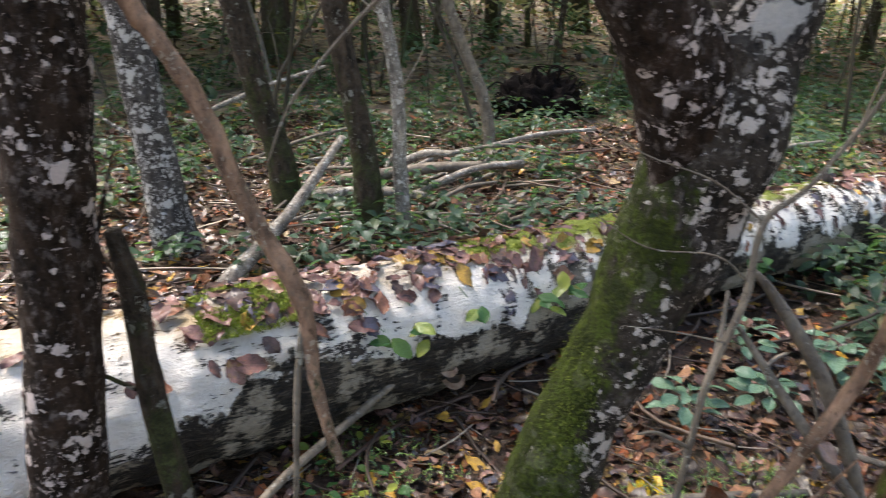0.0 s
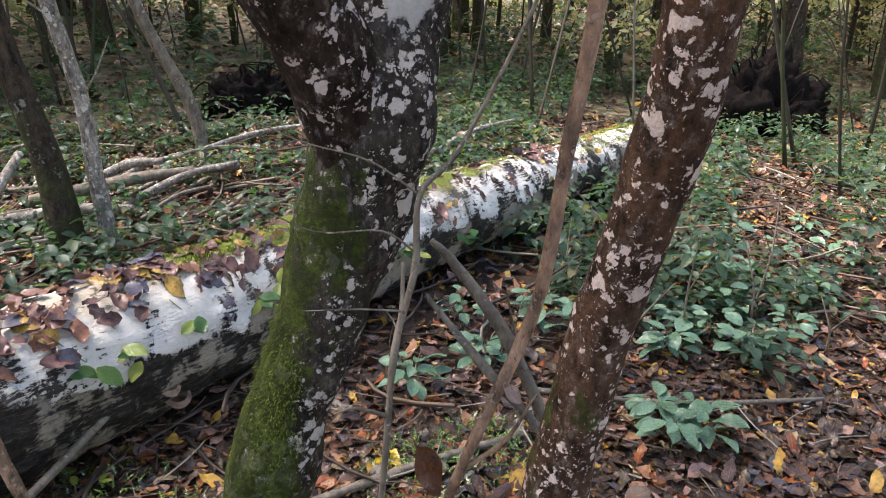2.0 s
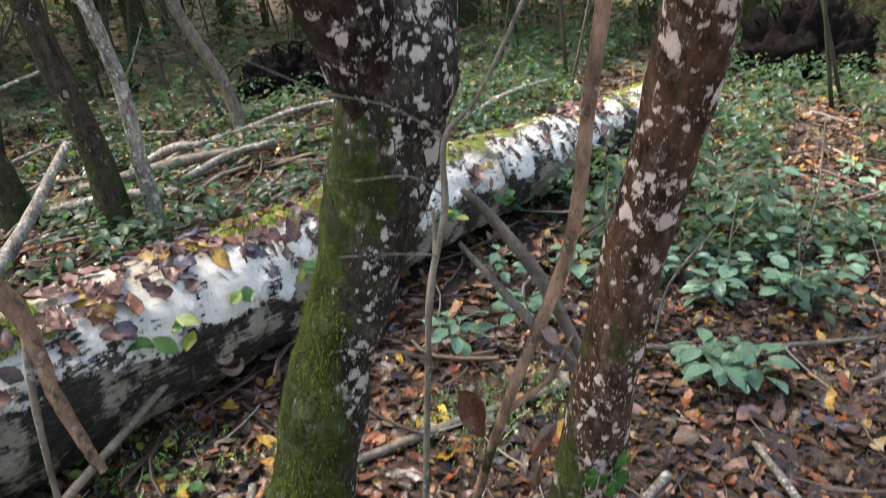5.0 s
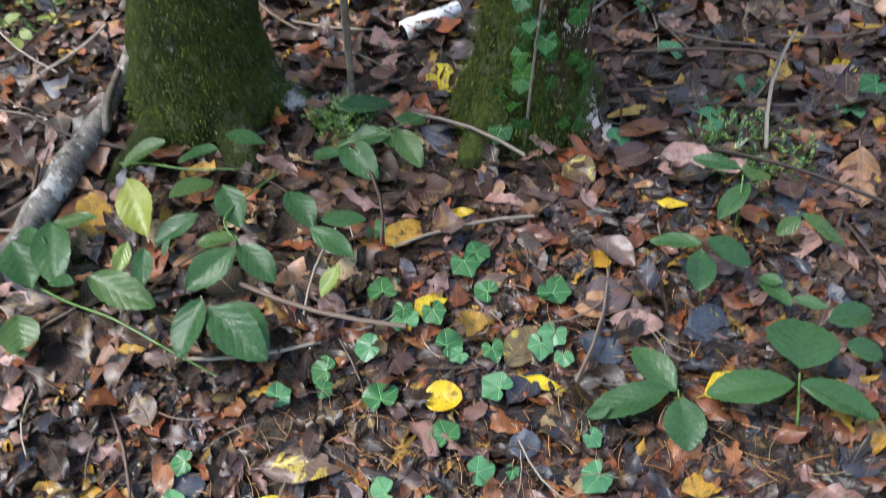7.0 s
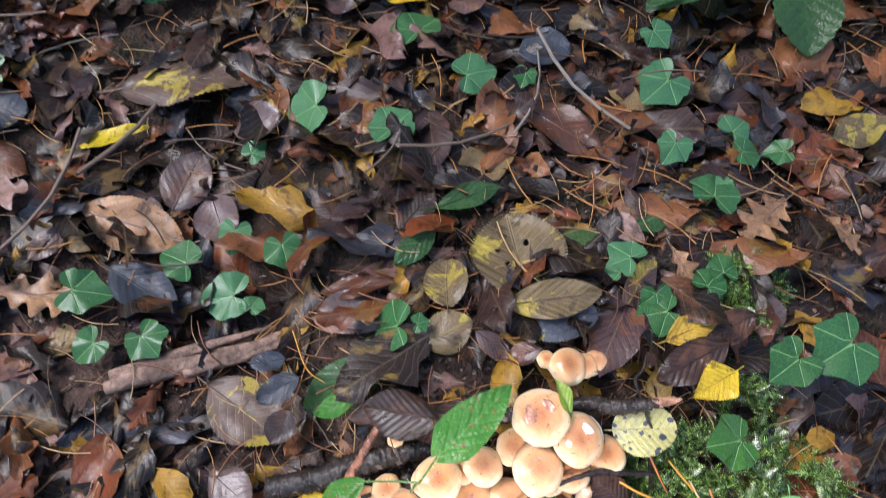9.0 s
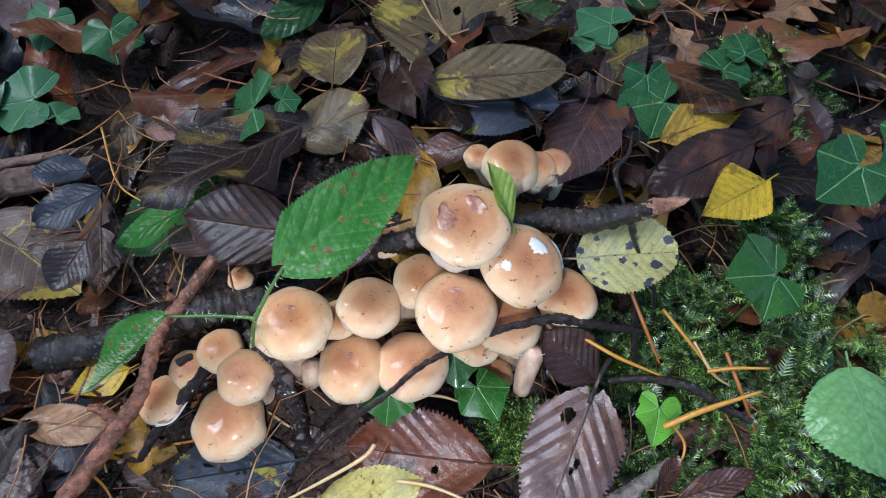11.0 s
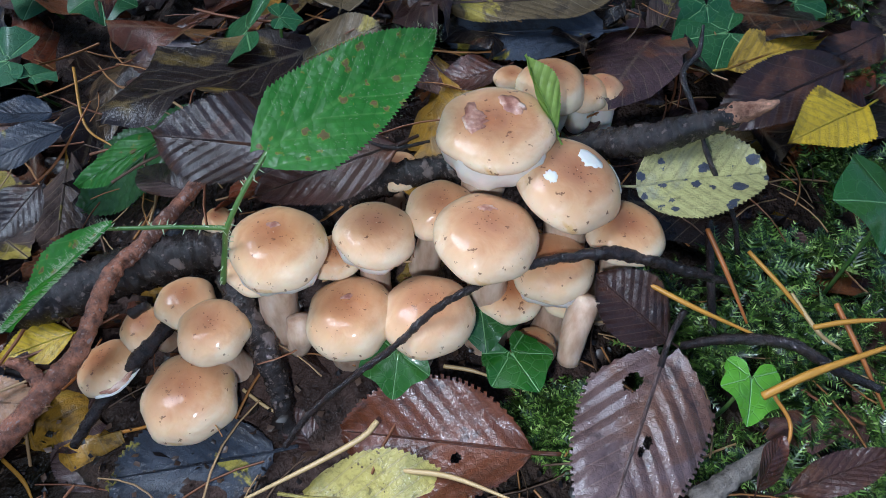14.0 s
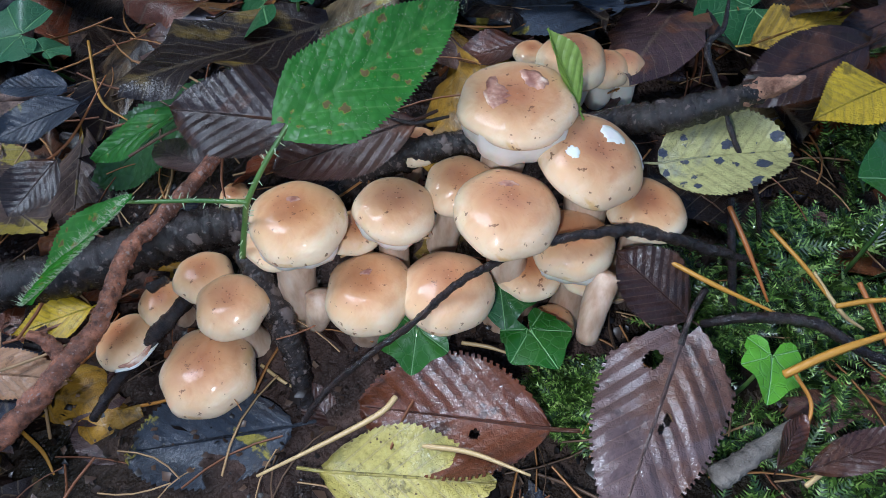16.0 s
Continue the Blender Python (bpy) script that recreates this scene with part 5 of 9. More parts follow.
# ---- the mushroom cluster ----
def mushroom(c, r, tall, tilt_x, tilt_y, seed, spot=None, ring=0, torn=0, bare=0, fat=0.0):
    rng = random.Random(seed * 13)
    c = Vector(c)
    gz = ground_z(c.x, c.y) - 0.004
    t = thing("mushroom", (c.x, c.y, gz), "honey-brown wet mushroom with a pale rim in a cluster", "mushroom", "cluster of mushrooms")
    h = 2 * r * tall * 0.62
    turn = Euler((radians(tilt_x + 6), radians(tilt_y + rng.uniform(-5, 5)), 0)).to_matrix()
    lobes = [(rng.uniform(0.012, 0.03), k, rng.uniform(0, 6.28)) for k in (2, 3, 5, 7)]

    def at(a, e, lift=0.0):
        """A point on the cap's upper side: azimuth a, e from 0 (top) to 1 (rim)."""
        w = 1 + sum(m * math.sin(k * a + p) for m, k, p in lobes) * e
        x = math.sin(e * math.pi * 0.5) ** 0.92
        z = math.cos(min(1.0, e) * math.pi * 0.5) ** 0.85
        dent = 0.10 * math.exp(-(e / 0.22) ** 2) * (seed % 3) * 0.5
        if torn == 1:
            dent += 0.24 * math.exp(-((e - 0.10) / 0.20) ** 2)
        n = 0.04 * noise.noise(Vector((math.cos(a) * x * 2 + seed, math.sin(a) * x * 2, z)))
        return Vector(((r + lift) * x * w * math.cos(a), (r + lift) * x * w * math.sin(a), (h + lift) * (z - dent + n) - 0.35 * h))

    seg, rings = 40, 18
    v, uv, f = [], [], []
    for i in range(rings + 1):
        e = i / rings
        for j in range(seg):
            v.append(at(2 * math.pi * j / seg, max(e, 0.004)))
            uv.append((j / seg, e))
    under = ((0.985, -0.05), (0.94, -0.075), (0.86, -0.06), (0.55, 0.02), (0.28, 0.05))
    for k, (q, z) in enumerate(under):
        for j in range(seg):
            p = at(2 * math.pi * j / seg, 1.0)
            v.append(Vector((p.x * q, p.y * q, -0.35 * h + z * r)))
            uv.append((j / seg, 1.0))
    n = rings + 1 + len(under)
    for i in range(n - 1):
        for j in range(seg):
            k = (j + 1) % seg
            f.append((i * seg + j, (i + 1) * seg + j, (i + 1) * seg + k, i * seg + k))

    def world(ps):
        return np.array([turn @ Vector(p) + c for p in ps])

    cap = new("cap", mesh_of("cap", (np.array([turn @ p for p in v]), f, np.array(uv)), M_CAP))
    cap.parent = t
    cap.location = c - t.location
    base = Vector((c.x + rng.uniform(-0.006, 0.006), c.y + 0.008 + rng.uniform(-0.004, 0.006), gz))
    top = c + turn @ Vector((0, 0, -0.25 * h))
    mid = (base + top) / 2 + Vector((rng.uniform(-0.002, 0.002), -0.001, 0))
    part("stem", tube([base, mid, top], [r * (0.55 - 0.6 * fat), r * (0.42 + 0.2 * fat), r * (0.40 + fat)], 14, 6, 0.05, 90, seed), M_FLESH if fat else M_FOOT, t, "fibrous pale stem")

    def shell(a0, e0, da, de, lift, mat, name, label, seed2=0):
        """A thin piece that lies on the cap."""
        pv, pf, m = [at(a0, e0, lift)], [], 28
        for k in (0.5, 0.85, 1.0):
            for j in range(m):
                b = 2 * math.pi * j / m
                q = k * (1 + 0.55 * noise.noise(Vector((math.cos(b) * 1.7 + seed2, math.sin(b) * 1.7, seed))) + 0.3 * noise.noise(Vector((math.cos(b) * 4 + seed2, math.sin(b) * 4, seed))))
                pv.append(at(a0 + da * q * math.cos(b), min(0.99, max(0.003, e0 + de * q * math.sin(b))), lift if k < 1 else -0.0004))
        for j in range(m):
            k = (j + 1) % m
            pf.append((0, 1 + j, 1 + k))
            for w in range(2):
                pf.append((1 + w * m + j, 1 + (w + 1) * m + j, 1 + (w + 1) * m + k, 1 + w * m + k))
        part(name, (world(pv), pf, None), mat, cap, label)

    if spot:
        shell(1.4, 0.2 * spot[1], 0.7, 0.045, 0.0003, M_TORN, "bruise", "small pale nibbled patch")
    if torn == 1:
        shell(2.8, 0.24, 0.8, 0.17, 0.0006, M_TORN, "torn_skin", "pinkish torn skin in the hollow of the cap")
        shell(0.5, 0.27, 0.6, 0.13, 0.0006, M_TORN, "torn_skin", "pinkish torn skin in the hollow of the cap", 4)
    if torn == 2:
        shell(-1.2, 0.9, 0.55, 0.09, 0.0008, M_TORN, "torn_skin", "pink torn rim of the cap")
        shell(-1.2, 0.975, 0.7, 0.03, 0.0012, M_FLESH, "torn_rim", "white torn rim")
    if bare:
        shell(0.5, 0.24, 0.75, 0.13, 0.00025, M_FLESH, "bare_patch", "white patch of bare flesh")
        shell(3.3, 0.36, 0.28, 0.08, 0.00025, M_FLESH, "bare_patch", "white patch of bare flesh", 3)
        shell(0.1, 0.92, 0.5, 0.10, 0.0007, M_FLESH, "nibbled_rim", "white nibbled rim", 6)
    if ring:
        pv, pf, m = [], [], 36
        for q, z in ((0.93, -0.02), (0.93, 0.16), (0.86, 0.36), (0.68, 0.50), (0.4, 0.42)):
            for j in range(m):
                a = 2 * math.pi * j / m
                s = 1 + 0.05 * math.sin(5 * a + seed) + 0.03 * math.sin(11 * a)
                pv.append((r * q * s * math.cos(a), r * q * s * math.sin(a), -0.35 * h - r * z * ring))
        for i in range(4):
            for j in range(m):
                k = (j + 1) % m
                pf.append((i * m + j, (i + 1) * m + j, (i + 1) * m + k, i * m + k))
        part("veil", (world(pv), pf, None), M_FLESH, cap, "white veil under the rim")


def foot_only(pts):
    t = thing("capless_mushroom", pts[-1], "bare pinkish mushroom stem in the cluster", "mushroom")
    part("stem", tube(pts, [0.004, 0.0045, 0.0035], 12, 6, 0.08, 90), M_FOOT, t)


LEAF_COUNT = [100]


def hero_leaf(kind, mat, base, tip, wide, roll, label, pleat=0.007, fold=0.08, cup=0.12, stalk=0, holes=(), up=(0, -0.25, 1)):
    LEAF_COUNT[0] += 1
    n = LEAF_COUNT[0]
    rows, cols = (130, 34) if holes else (110, 14) if pleat > 0.01 else (54, 6)
    g = leaf(kind, rows, cols, wide, 0.03 if kind != "oak" else 0.0, fold, 0.03, cup, pleat, 0.03, n, ribs=8.0 if mat is M_LEAF_PURPLE else 9.0)
    if holes:
        us = g[2]
        keep = []
        for q in g[1]:
            u, a = sum(us[i][0] for i in q) / 4, sum(us[i][1] for i in q) / 4
            ragged = 1 + 0.5 * noise.noise(Vector((u * 60, a * 60, 0.3)))
            if all(((u - hu) / ru) ** 2 + ((a - ha) / ra) ** 2 > ragged for hu, ha, ru, ra in holes):
                keep.append(q)
        g = (g[0], keep, us)
    g = placed(g, base, tip, up, roll)
    t = thing("fallen_leaf", base, label, "leaf", "fallen leaves")
    blade = part("blade", g, mat, t)
    spine = [tuple(g[0][k * (2 * cols + 1) + cols]) for k in range(0, rows + 1, rows // 9)]
    k = (Vector(tip) - Vector(base)).length
    back = Vector(base) - (Vector(tip) - Vector(base)) * 0.16 + Vector((0, 0, 0.001))
    part("midrib", tube([back] + spine, [0.012 * k, 0.010 * k, 0.003 * k], 6, 4), mat, blade)
    if stalk:
        d = (Vector(base) - Vector(tip)).normalized()
        b = Vector(base)
        part("stalk", tube([b - d * 0.002, b + d * 0.008, b + d * 0.016 + Vector((0.002, 0, 0.001))], [0.0010, 0.0009, 0.0011], 8, 5), M_TWIG_DARK, t, "dark leaf stalk")
    return t


def ivy(base, tip, size=None, mat=None):
    LEAF_COUNT[0] += 1
    b, t = Vector(base), Vector(tip)
    k = ((t - b).length if size is None else size) * (1.0 if mat is M_IVY_DULL else 0.82)
    e = thing("ivy_sprig", on_ground(b.x, b.y), "glossy dark green ivy leaf with pale veins", "ivy", "ivy on the ground")
    part("leaf", placed(ivy_leaf(LEAF_COUNT[0]), base, tip, (0, -0.3, 1), 0, k), mat or M_IVY, e)
    part("stem", tube([on_ground(b.x + 0.006, b.y + 0.01, -0.003), b * 0.5 + Vector(on_ground(b.x, b.y + 0.006)) * 0.5, b], [0.0008, 0.0007, 0.0005], 6, 4), M_STEM, e, "thin green stalk")


def twig(name, pts, radii, mat, label, lumps=0.13, knobs=0):
    t = thing(name, pts[0], label, "twig")
    part("shaft", tube(pts, radii, 20, 30, lumps, 420, pts[0][0] * 9), mat, t)
    rng = random.Random(int(abs(pts[0][0]) * 1e4))
    p, r = smooth_line(pts, radii, 9)
    for i in range(2, len(p) - 2, knobs or 7):
        d = Vector((rng.uniform(-1, 1), rng.uniform(-1, 1), rng.uniform(-0.6, 1))).normalized()
        q = Vector(p[i])
        part("knob", tube([q + d * r[i] * 0.5, q + d * r[i] * 1.05, q + d * r[i] * rng.uniform(1.1, 1.4)], [r[i] * 0.45, r[i] * 0.3, r[i] * 0.08], 6, 2), mat, t)
    return t


def needle(pts, r):
    solid("pine_needle", tube(pts, [r, r, r * 0.5], 6, 8), M_NEEDLE, pts[0], "dry orange-brown pine needle", "needle", "pine needles")


mushroom((0.1620, 0.1061, -0.0407), 0.0140, 0.50, 0, 0, 1, spot=(0.0, 0.55), ring=1)
mushroom((0.1557, 0.1103, -0.0515), 0.0098, 0.40, 0, 0, 2)
mushroom((0.1776, 0.1084, -0.0530), 0.0081, 0.50, 0, 0, 3)
mushroom((0.1897, 0.1041, -0.0431), 0.0120, 0.43, 0, 0, 4, ring=1)
mushroom((0.2112, 0.1079, -0.0437), 0.0113, 0.46, 0, 0, 5)
mushroom((0.2183, 0.0899, -0.0398), 0.0154, 0.46, 0, 0, 6, spot=(0.1, 0.85))
mushroom((0.2291, 0.1124, -0.0211), 0.0170, 0.27, 0, 0, 7, torn=1, ring=1.5)
mushroom((0.2465, 0.0960, -0.0332), 0.0163, 0.42, 8, 6, 8, bare=1)
mushroom((0.2383, 0.0854, -0.0554), 0.0126, 0.50, 0, 0, 9, ring=1)
mushroom((0.2614, 0.0848, -0.0483), 0.0120, 0.42, 0, 0, 10)
mushroom((0.1774, 0.0919, -0.0612), 0.0135, 0.60, 0, -8, 11, spot=(0.15, 0.5))
mushroom((0.1987, 0.0847, -0.0607), 0.0138, 0.58, 0, 0, 12)
mushroom((0.2264, 0.0888, -0.0674), 0.0105, 0.45, 0, 0, 13)
mushroom((0.1380, 0.1066, -0.0691), 0.0110, 0.62, 0, 0, 14)
mushroom((0.1316, 0.1208, -0.0693), 0.0093, 0.55, 0, 0, 15)
mushroom((0.1171, 0.1225, -0.0782), 0.0080, 0.55, 0, 0, 16)
mushroom((0.1036, 0.1169, -0.0850), 0.0104, 0.50, -12, -10, 17, torn=2)
mushroom((0.1262, 0.0977, -0.0853), 0.0147, 0.56, 0, 0, 18)
mushroom((0.2605, 0.1387, -0.0300), 0.0119, 0.62, 0, 0, 19, fat=0.3)
mushroom((0.2502, 0.1476, -0.0308), 0.0061, 0.50, 0, 0, 20, fat=0.3)
mushroom((0.2719, 0.1362, -0.0340), 0.0081, 0.66, 0, 0, 21, fat=0.3)
mushroom((0.2792, 0.1367, -0.0354), 0.0078, 0.70, 0, 0, 22, fat=0.3)
mushroom((0.2049, 0.1337, -0.0473), 0.0082, 0.45, 0, 0, 23)
mushroom((0.2324, 0.0792, -0.0853), 0.0076, 0.50, 0, 0, 24)
mushroom((0.1557, 0.1576, -0.0500), 0.0024, 0.70, 0, 0, 25)
mushroom((0.1463, 0.1455, -0.0614), 0.0052, 0.55, 0, 0, 26)
mushroom((0.1937, 0.0741, -0.0916), 0.0040, 0.80, 0, 0, 27)
mushroom((0.2435, 0.0838, -0.0691), 0.0079, 0.60, 0, 0, 28)
foot_only([(0.2450, 0.0743, -0.0606), (0.2408, 0.0708, -0.0694), (0.2386, 0.0682, -0.0822)])
foot_only([(0.1632, 0.1018, -0.0680), (0.1630, 0.0993, -0.0731), (0.1614, 0.1017, -0.0826)])
sprig_stem = [(0.1450, 0.1083, -0.0527), (0.1483, 0.1078, -0.0395), (0.1506, 0.1053, -0.0298), (0.1567, 0.1069, -0.0207), (0.1656, 0.1107, -0.0116)]
sprig_side = [(0.1505, 0.1051, -0.0300), (0.1389, 0.1110, -0.0312), (0.1288, 0.1152, -0.0321), (0.1198, 0.1190, -0.0330)]
sprig_leaf = ((0.1658, 0.1104, -0.0118), (0.2178, 0.1273, 0.0041))
sprig_leaf_low = ((0.1216, 0.1177, -0.0308), (0.0855, 0.1129, -0.0555))
hero_leaf("plain", M_LEAF_BROWN, (0.1741, 0.1373, -0.0332), (0.1326, 0.1630, -0.0359), 0.62, -10, "dark wine-brown hornbeam leaf behind a green leaf", pleat=0.020, up=(-0.25, -0.40, 1))
hero_leaf("plain", M_LEAF_BROWN, (0.2052, 0.1344, -0.0382), (0.1579, 0.1363, -0.0465), 0.52, 0, "dark brown beech leaf beneath a green leaf", pleat=0.020, up=(-0.25, -0.40, 1))
hero_leaf("round", M_LEAF_SPOT, (0.2701, 0.0950, -0.0417), (0.3026, 0.0798, -0.0323), 0.88, 0, "round yellow leaf with dark blue-grey spots")
hero_leaf("heart", M_LEAF_PURPLE, (0.2578, 0.0508, -0.0681), (0.2165, 0.0100, -0.0817), 0.60, 0, "large purple-brown hornbeam leaf with toothed edges", pleat=0.026, fold=-0.07, cup=-0.1, stalk=1, holes=((0.42, 0.585, 0.035, 0.03), (0.47, 0.56, 0.025, 0.022), (0.16, 0.34, 0.05, 0.07)), up=(-0.42, -0.42, 1))
hero_leaf("plain", M_LEAF_RUST, (0.2158, 0.0466, -0.0872), (0.1658, 0.0750, -0.0917), 0.62, 6, "wet rust-brown leaf with a bright sheen", cup=0.3, holes=((0.36, 0.62, 0.025, 0.04),), up=(-0.40, -0.40, 1))
hero_leaf("plain", M_LEAF_MOTTLE, (0.1524, 0.0590, -0.0954), (0.1972, 0.0368, -0.0898), 0.55, 0, "mottled yellow and grey leaf")
hero_leaf("round", M_LEAF_BLUE, (0.1454, 0.0802, -0.1020), (0.0939, 0.0920, -0.1082), 0.55, 0, "slate-grey leaf with yellow patches", up=(-0.25, -0.40, 1))
hero_leaf("birch", M_LEAF_YELLOW, (0.0927, 0.1361, -0.0877), (0.0658, 0.1362, -0.0909), 0.60, 0, "yellow fallen leaf among twigs")
hero_leaf("birch", M_LEAF_YELLOW, (0.1097, 0.1168, -0.1053), (0.0891, 0.1180, -0.1082), 0.70, 0, "yellow leaf beneath mushrooms")
hero_leaf("birch", M_LEAF_YELLOW, (0.3556, 0.0987, -0.0352), (0.3220, 0.0937, -0.0369), 0.75, 0, "bright yellow birch leaf")
hero_leaf("birch", M_LEAF_ORANGE, (0.3261, 0.1322, -0.0337), (0.3664, 0.1317, -0.0279), 0.50, 0, "orange-yellow leaf with dark blotches")
hero_leaf("plain", M_LEAF_BROWN, (0.3591, 0.1158, -0.0310), (0.3083, 0.1112, -0.0379), 0.50, 0, "glossy dark brown leaf", pleat=0.020, up=(-0.25, -0.40, 1))
hero_leaf("plain", M_LEAF_BROWN, (0.2645, 0.0584, -0.0700), (0.2481, 0.0768, -0.0544), 0.75, 0, "dark curled brown leaf beside a twig", pleat=0.020, up=(-0.25, -0.40, 1))
hero_leaf("plain", M_LEAF_OLD, (0.2420, 0.1880, -0.0230), (0.3010, 0.1720, -0.0200), 0.42, 12, "mottled yellow and purple leaf", pleat=0.012)
hero_leaf("plain", M_LEAF_OLD, (0.2570, 0.1910, -0.0310), (0.2700, 0.2560, -0.0210), 0.95, 0, "mottled yellow and purple leaf", pleat=0.014, holes=((0.4, 0.62, 0.03, 0.03), (0.6, 0.38, 0.04, 0.03), (0.55, 0.7, 0.02, 0.03)))
hero_leaf("round", M_LEAF_BLUE, (0.2930, 0.1640, -0.0300), (0.2390, 0.1840, -0.0310), 0.62, 0, "slate-blue leaf behind mushrooms")
hero_leaf("plain", M_LEAF_RUST, (0.2504, 0.1556, -0.0318), (0.2271, 0.1595, -0.0359), 0.60, 0, "orange-brown leaf behind mushrooms")
hero_leaf("long", M_GREEN, (0.1364, 0.1780, -0.0474), (0.1012, 0.1796, -0.0618), 0.42, 0, "dark green toothed leaf")
hero_leaf("round", M_LEAF_BLUE, (0.0994, 0.2072, -0.0566), (0.0693, 0.2035, -0.0616), 0.60, 0, "slate-grey wet leaf beside mushrooms")
hero_leaf("round", M_LEAF_BLUE, (0.0940, 0.2254, -0.0599), (0.0711, 0.2291, -0.0571), 0.60, 0, "slate-grey wet leaf beside mushrooms")
hero_leaf("plain", M_LEAF_BROWN, (0.0878, 0.1924, -0.0684), (0.0685, 0.1779, -0.0770), 0.80, 0, "dark brown wet fallen leaf")
hero_leaf("plain", M_LEAF_BROWN, (0.3834, 0.1256, -0.0279), (0.3497, 0.1223, -0.0351), 0.60, 0, "dark brown leaf behind mushrooms", pleat=0.012)
hero_leaf("plain", M_LEAF_BROWN, (0.2719, 0.0083, -0.0759), (0.3006, 0.0058, -0.0687), 0.35, 0, "dark curled leaf on moss")
hero_leaf("plain", M_LEAF_PURPLE, (0.0959, 0.0914, -0.1123), (0.0788, 0.1096, -0.1082), 0.60, 0, "grey-brown leaf below mushrooms")
hero_leaf("plain", M_LEAF_BROWN, (0.1586, 0.0771, -0.1047), (0.1519, 0.0920, -0.0974), 0.60, 0, "dark brown leaf under a twig")
hero_leaf("plain", M_LEAF_BROWN, (0.2880, 0.1586, -0.0389), (0.3029, 0.1316, -0.0420), 0.60, 0, "dark brown leaf behind a branch")
hero_leaf("long", M_BLADE, (0.2462, 0.1069, -0.0247), (0.2437, 0.1260, -0.0081), 0.40, 25, "pale green blade-like leaf standing between mushrooms", fold=0.5)
hero_leaf("plain", M_LEAF_RUST, (0.2659, 0.0124, -0.0797), (0.2803, 0.0219, -0.0746), 0.50, 30, "rust-brown curled leaf on moss")
hero_leaf("plain", M_LEAF_OLD, (0.0702, 0.1016, -0.1183), (0.0940, 0.0843, -0.1124), 0.60, 0, "faded yellow leaf below mushrooms")
hero_leaf("plain", M_LEAF_PURPLE, (0.1381, 0.1625, -0.0611), (0.1229, 0.1779, -0.0590), 0.70, 0, "grey-brown leaf in shade")
ivy((0.1883, 0.0819, -0.0723), (0.1809, 0.0674, -0.0825))
ivy((0.2167, 0.0880, -0.0685), (0.2134, 0.0722, -0.0757))
ivy((0.2215, 0.0738, -0.0772), (0.2245, 0.0556, -0.0789))
ivy((0.2822, 0.0400, -0.0735), (0.2725, 0.0265, -0.0775), mat=M_IVY_FRESH)
ivy((0.3350, 0.0615, -0.0400), (0.3080, 0.0640, -0.0300))
twig("twig", [(0.1594, 0.1815, -0.0548), (0.1472, 0.1640, -0.0554), (0.1228, 0.1428, -0.0619), (0.1114, 0.1336, -0.0643), (0.0991, 0.1156, -0.0736), (0.0888, 0.1068, -0.0768), (0.0771, 0.0972, -0.0811), (0.0580, 0.0842, -0.0853)], [0.0018, 0.0023, 0.0026, 0.0028, 0.0029, 0.0031, 0.0032, 0.0034], M_TWIG_RED, "scaly red-brown conifer twig", 0.15, 3)
twig("twig", [(0.0885, 0.1069, -0.0768), (0.0853, 0.1124, -0.0714), (0.0814, 0.1138, -0.0686)], [0.0026, 0.002, 0.0012], M_TWIG_RED, "short stub of a red-brown twig", 0.15, 3)
twig("twig", [(0.1503, 0.0745, -0.0917), (0.1588, 0.0756, -0.0808), (0.1724, 0.0756, -0.0694), (0.1862, 0.0760, -0.0603), (0.1986, 0.0778, -0.0517), (0.2119, 0.0784, -0.0468), (0.2254, 0.0786, -0.0449), (0.2395, 0.0786, -0.0459), (0.2524, 0.0770, -0.0473), (0.2628, 0.0730, -0.0503), (0.2744, 0.0695, -0.0552), (0.2890, 0.0660, -0.0620)], [0.0009, 0.0010, 0.0010, 0.0010, 0.0011, 0.0011, 0.0012, 0.0014, 0.0020, 0.0016, 0.0020, 0.001], M_TWIG_DARK, "wet black twig lying across the mushrooms", 0.2, 3)
end_branch = twig("fallen_branch", [(0.0599, 0.1534, -0.0855), (0.0883, 0.1462, -0.0799), (0.1153, 0.1429, -0.0726), (0.1341, 0.1396, -0.0680), (0.1501, 0.1368, -0.0681), (0.1685, 0.1331, -0.0655), (0.1850, 0.1341, -0.0563), (0.2019, 0.1315, -0.0489), (0.2198, 0.1276, -0.0466), (0.2390, 0.1215, -0.0472), (0.2630, 0.1151, -0.0395), (0.2744, 0.1056, -0.0334), (0.2864, 0.0990, -0.0271), (0.2974, 0.0945, -0.0220), (0.3013, 0.0922, -0.0200)], [0.0075, 0.0075, 0.0078, 0.007, 0.006, 0.0055, 0.0048, 0.0048, 0.0045, 0.0045, 0.0045, 0.005, 0.0042, 0.0032, 0.001], M_BRANCH, "dark wet fallen branch with a broken pink end")
twig("fallen_branch", [(0.1443, 0.1233, -0.0657), (0.1479, 0.1126, -0.0701), (0.1513, 0.1014, -0.0792), (0.1523, 0.0936, -0.0903), (0.1518, 0.0865, -0.1024)], [0.003, 0.0042, 0.0042, 0.0036, 0.003], M_BRANCH, "short dark wet branch among mushrooms")
twig("twig", [(0.1156, 0.1207, -0.0692), (0.1212, 0.1200, -0.0665)], [0.0016, 0.0014], M_TWIG_DARK, "stub of dark twig on a mushroom")
twig("twig", [(0.1249, 0.1188, -0.0762), (0.1146, 0.1138, -0.0813), (0.1018, 0.1091, -0.0899), (0.0882, 0.1020, -0.1009)], [0.0024, 0.0026, 0.0022, 0.0015], M_TWIG_DARK, "short dark twig under mushrooms")
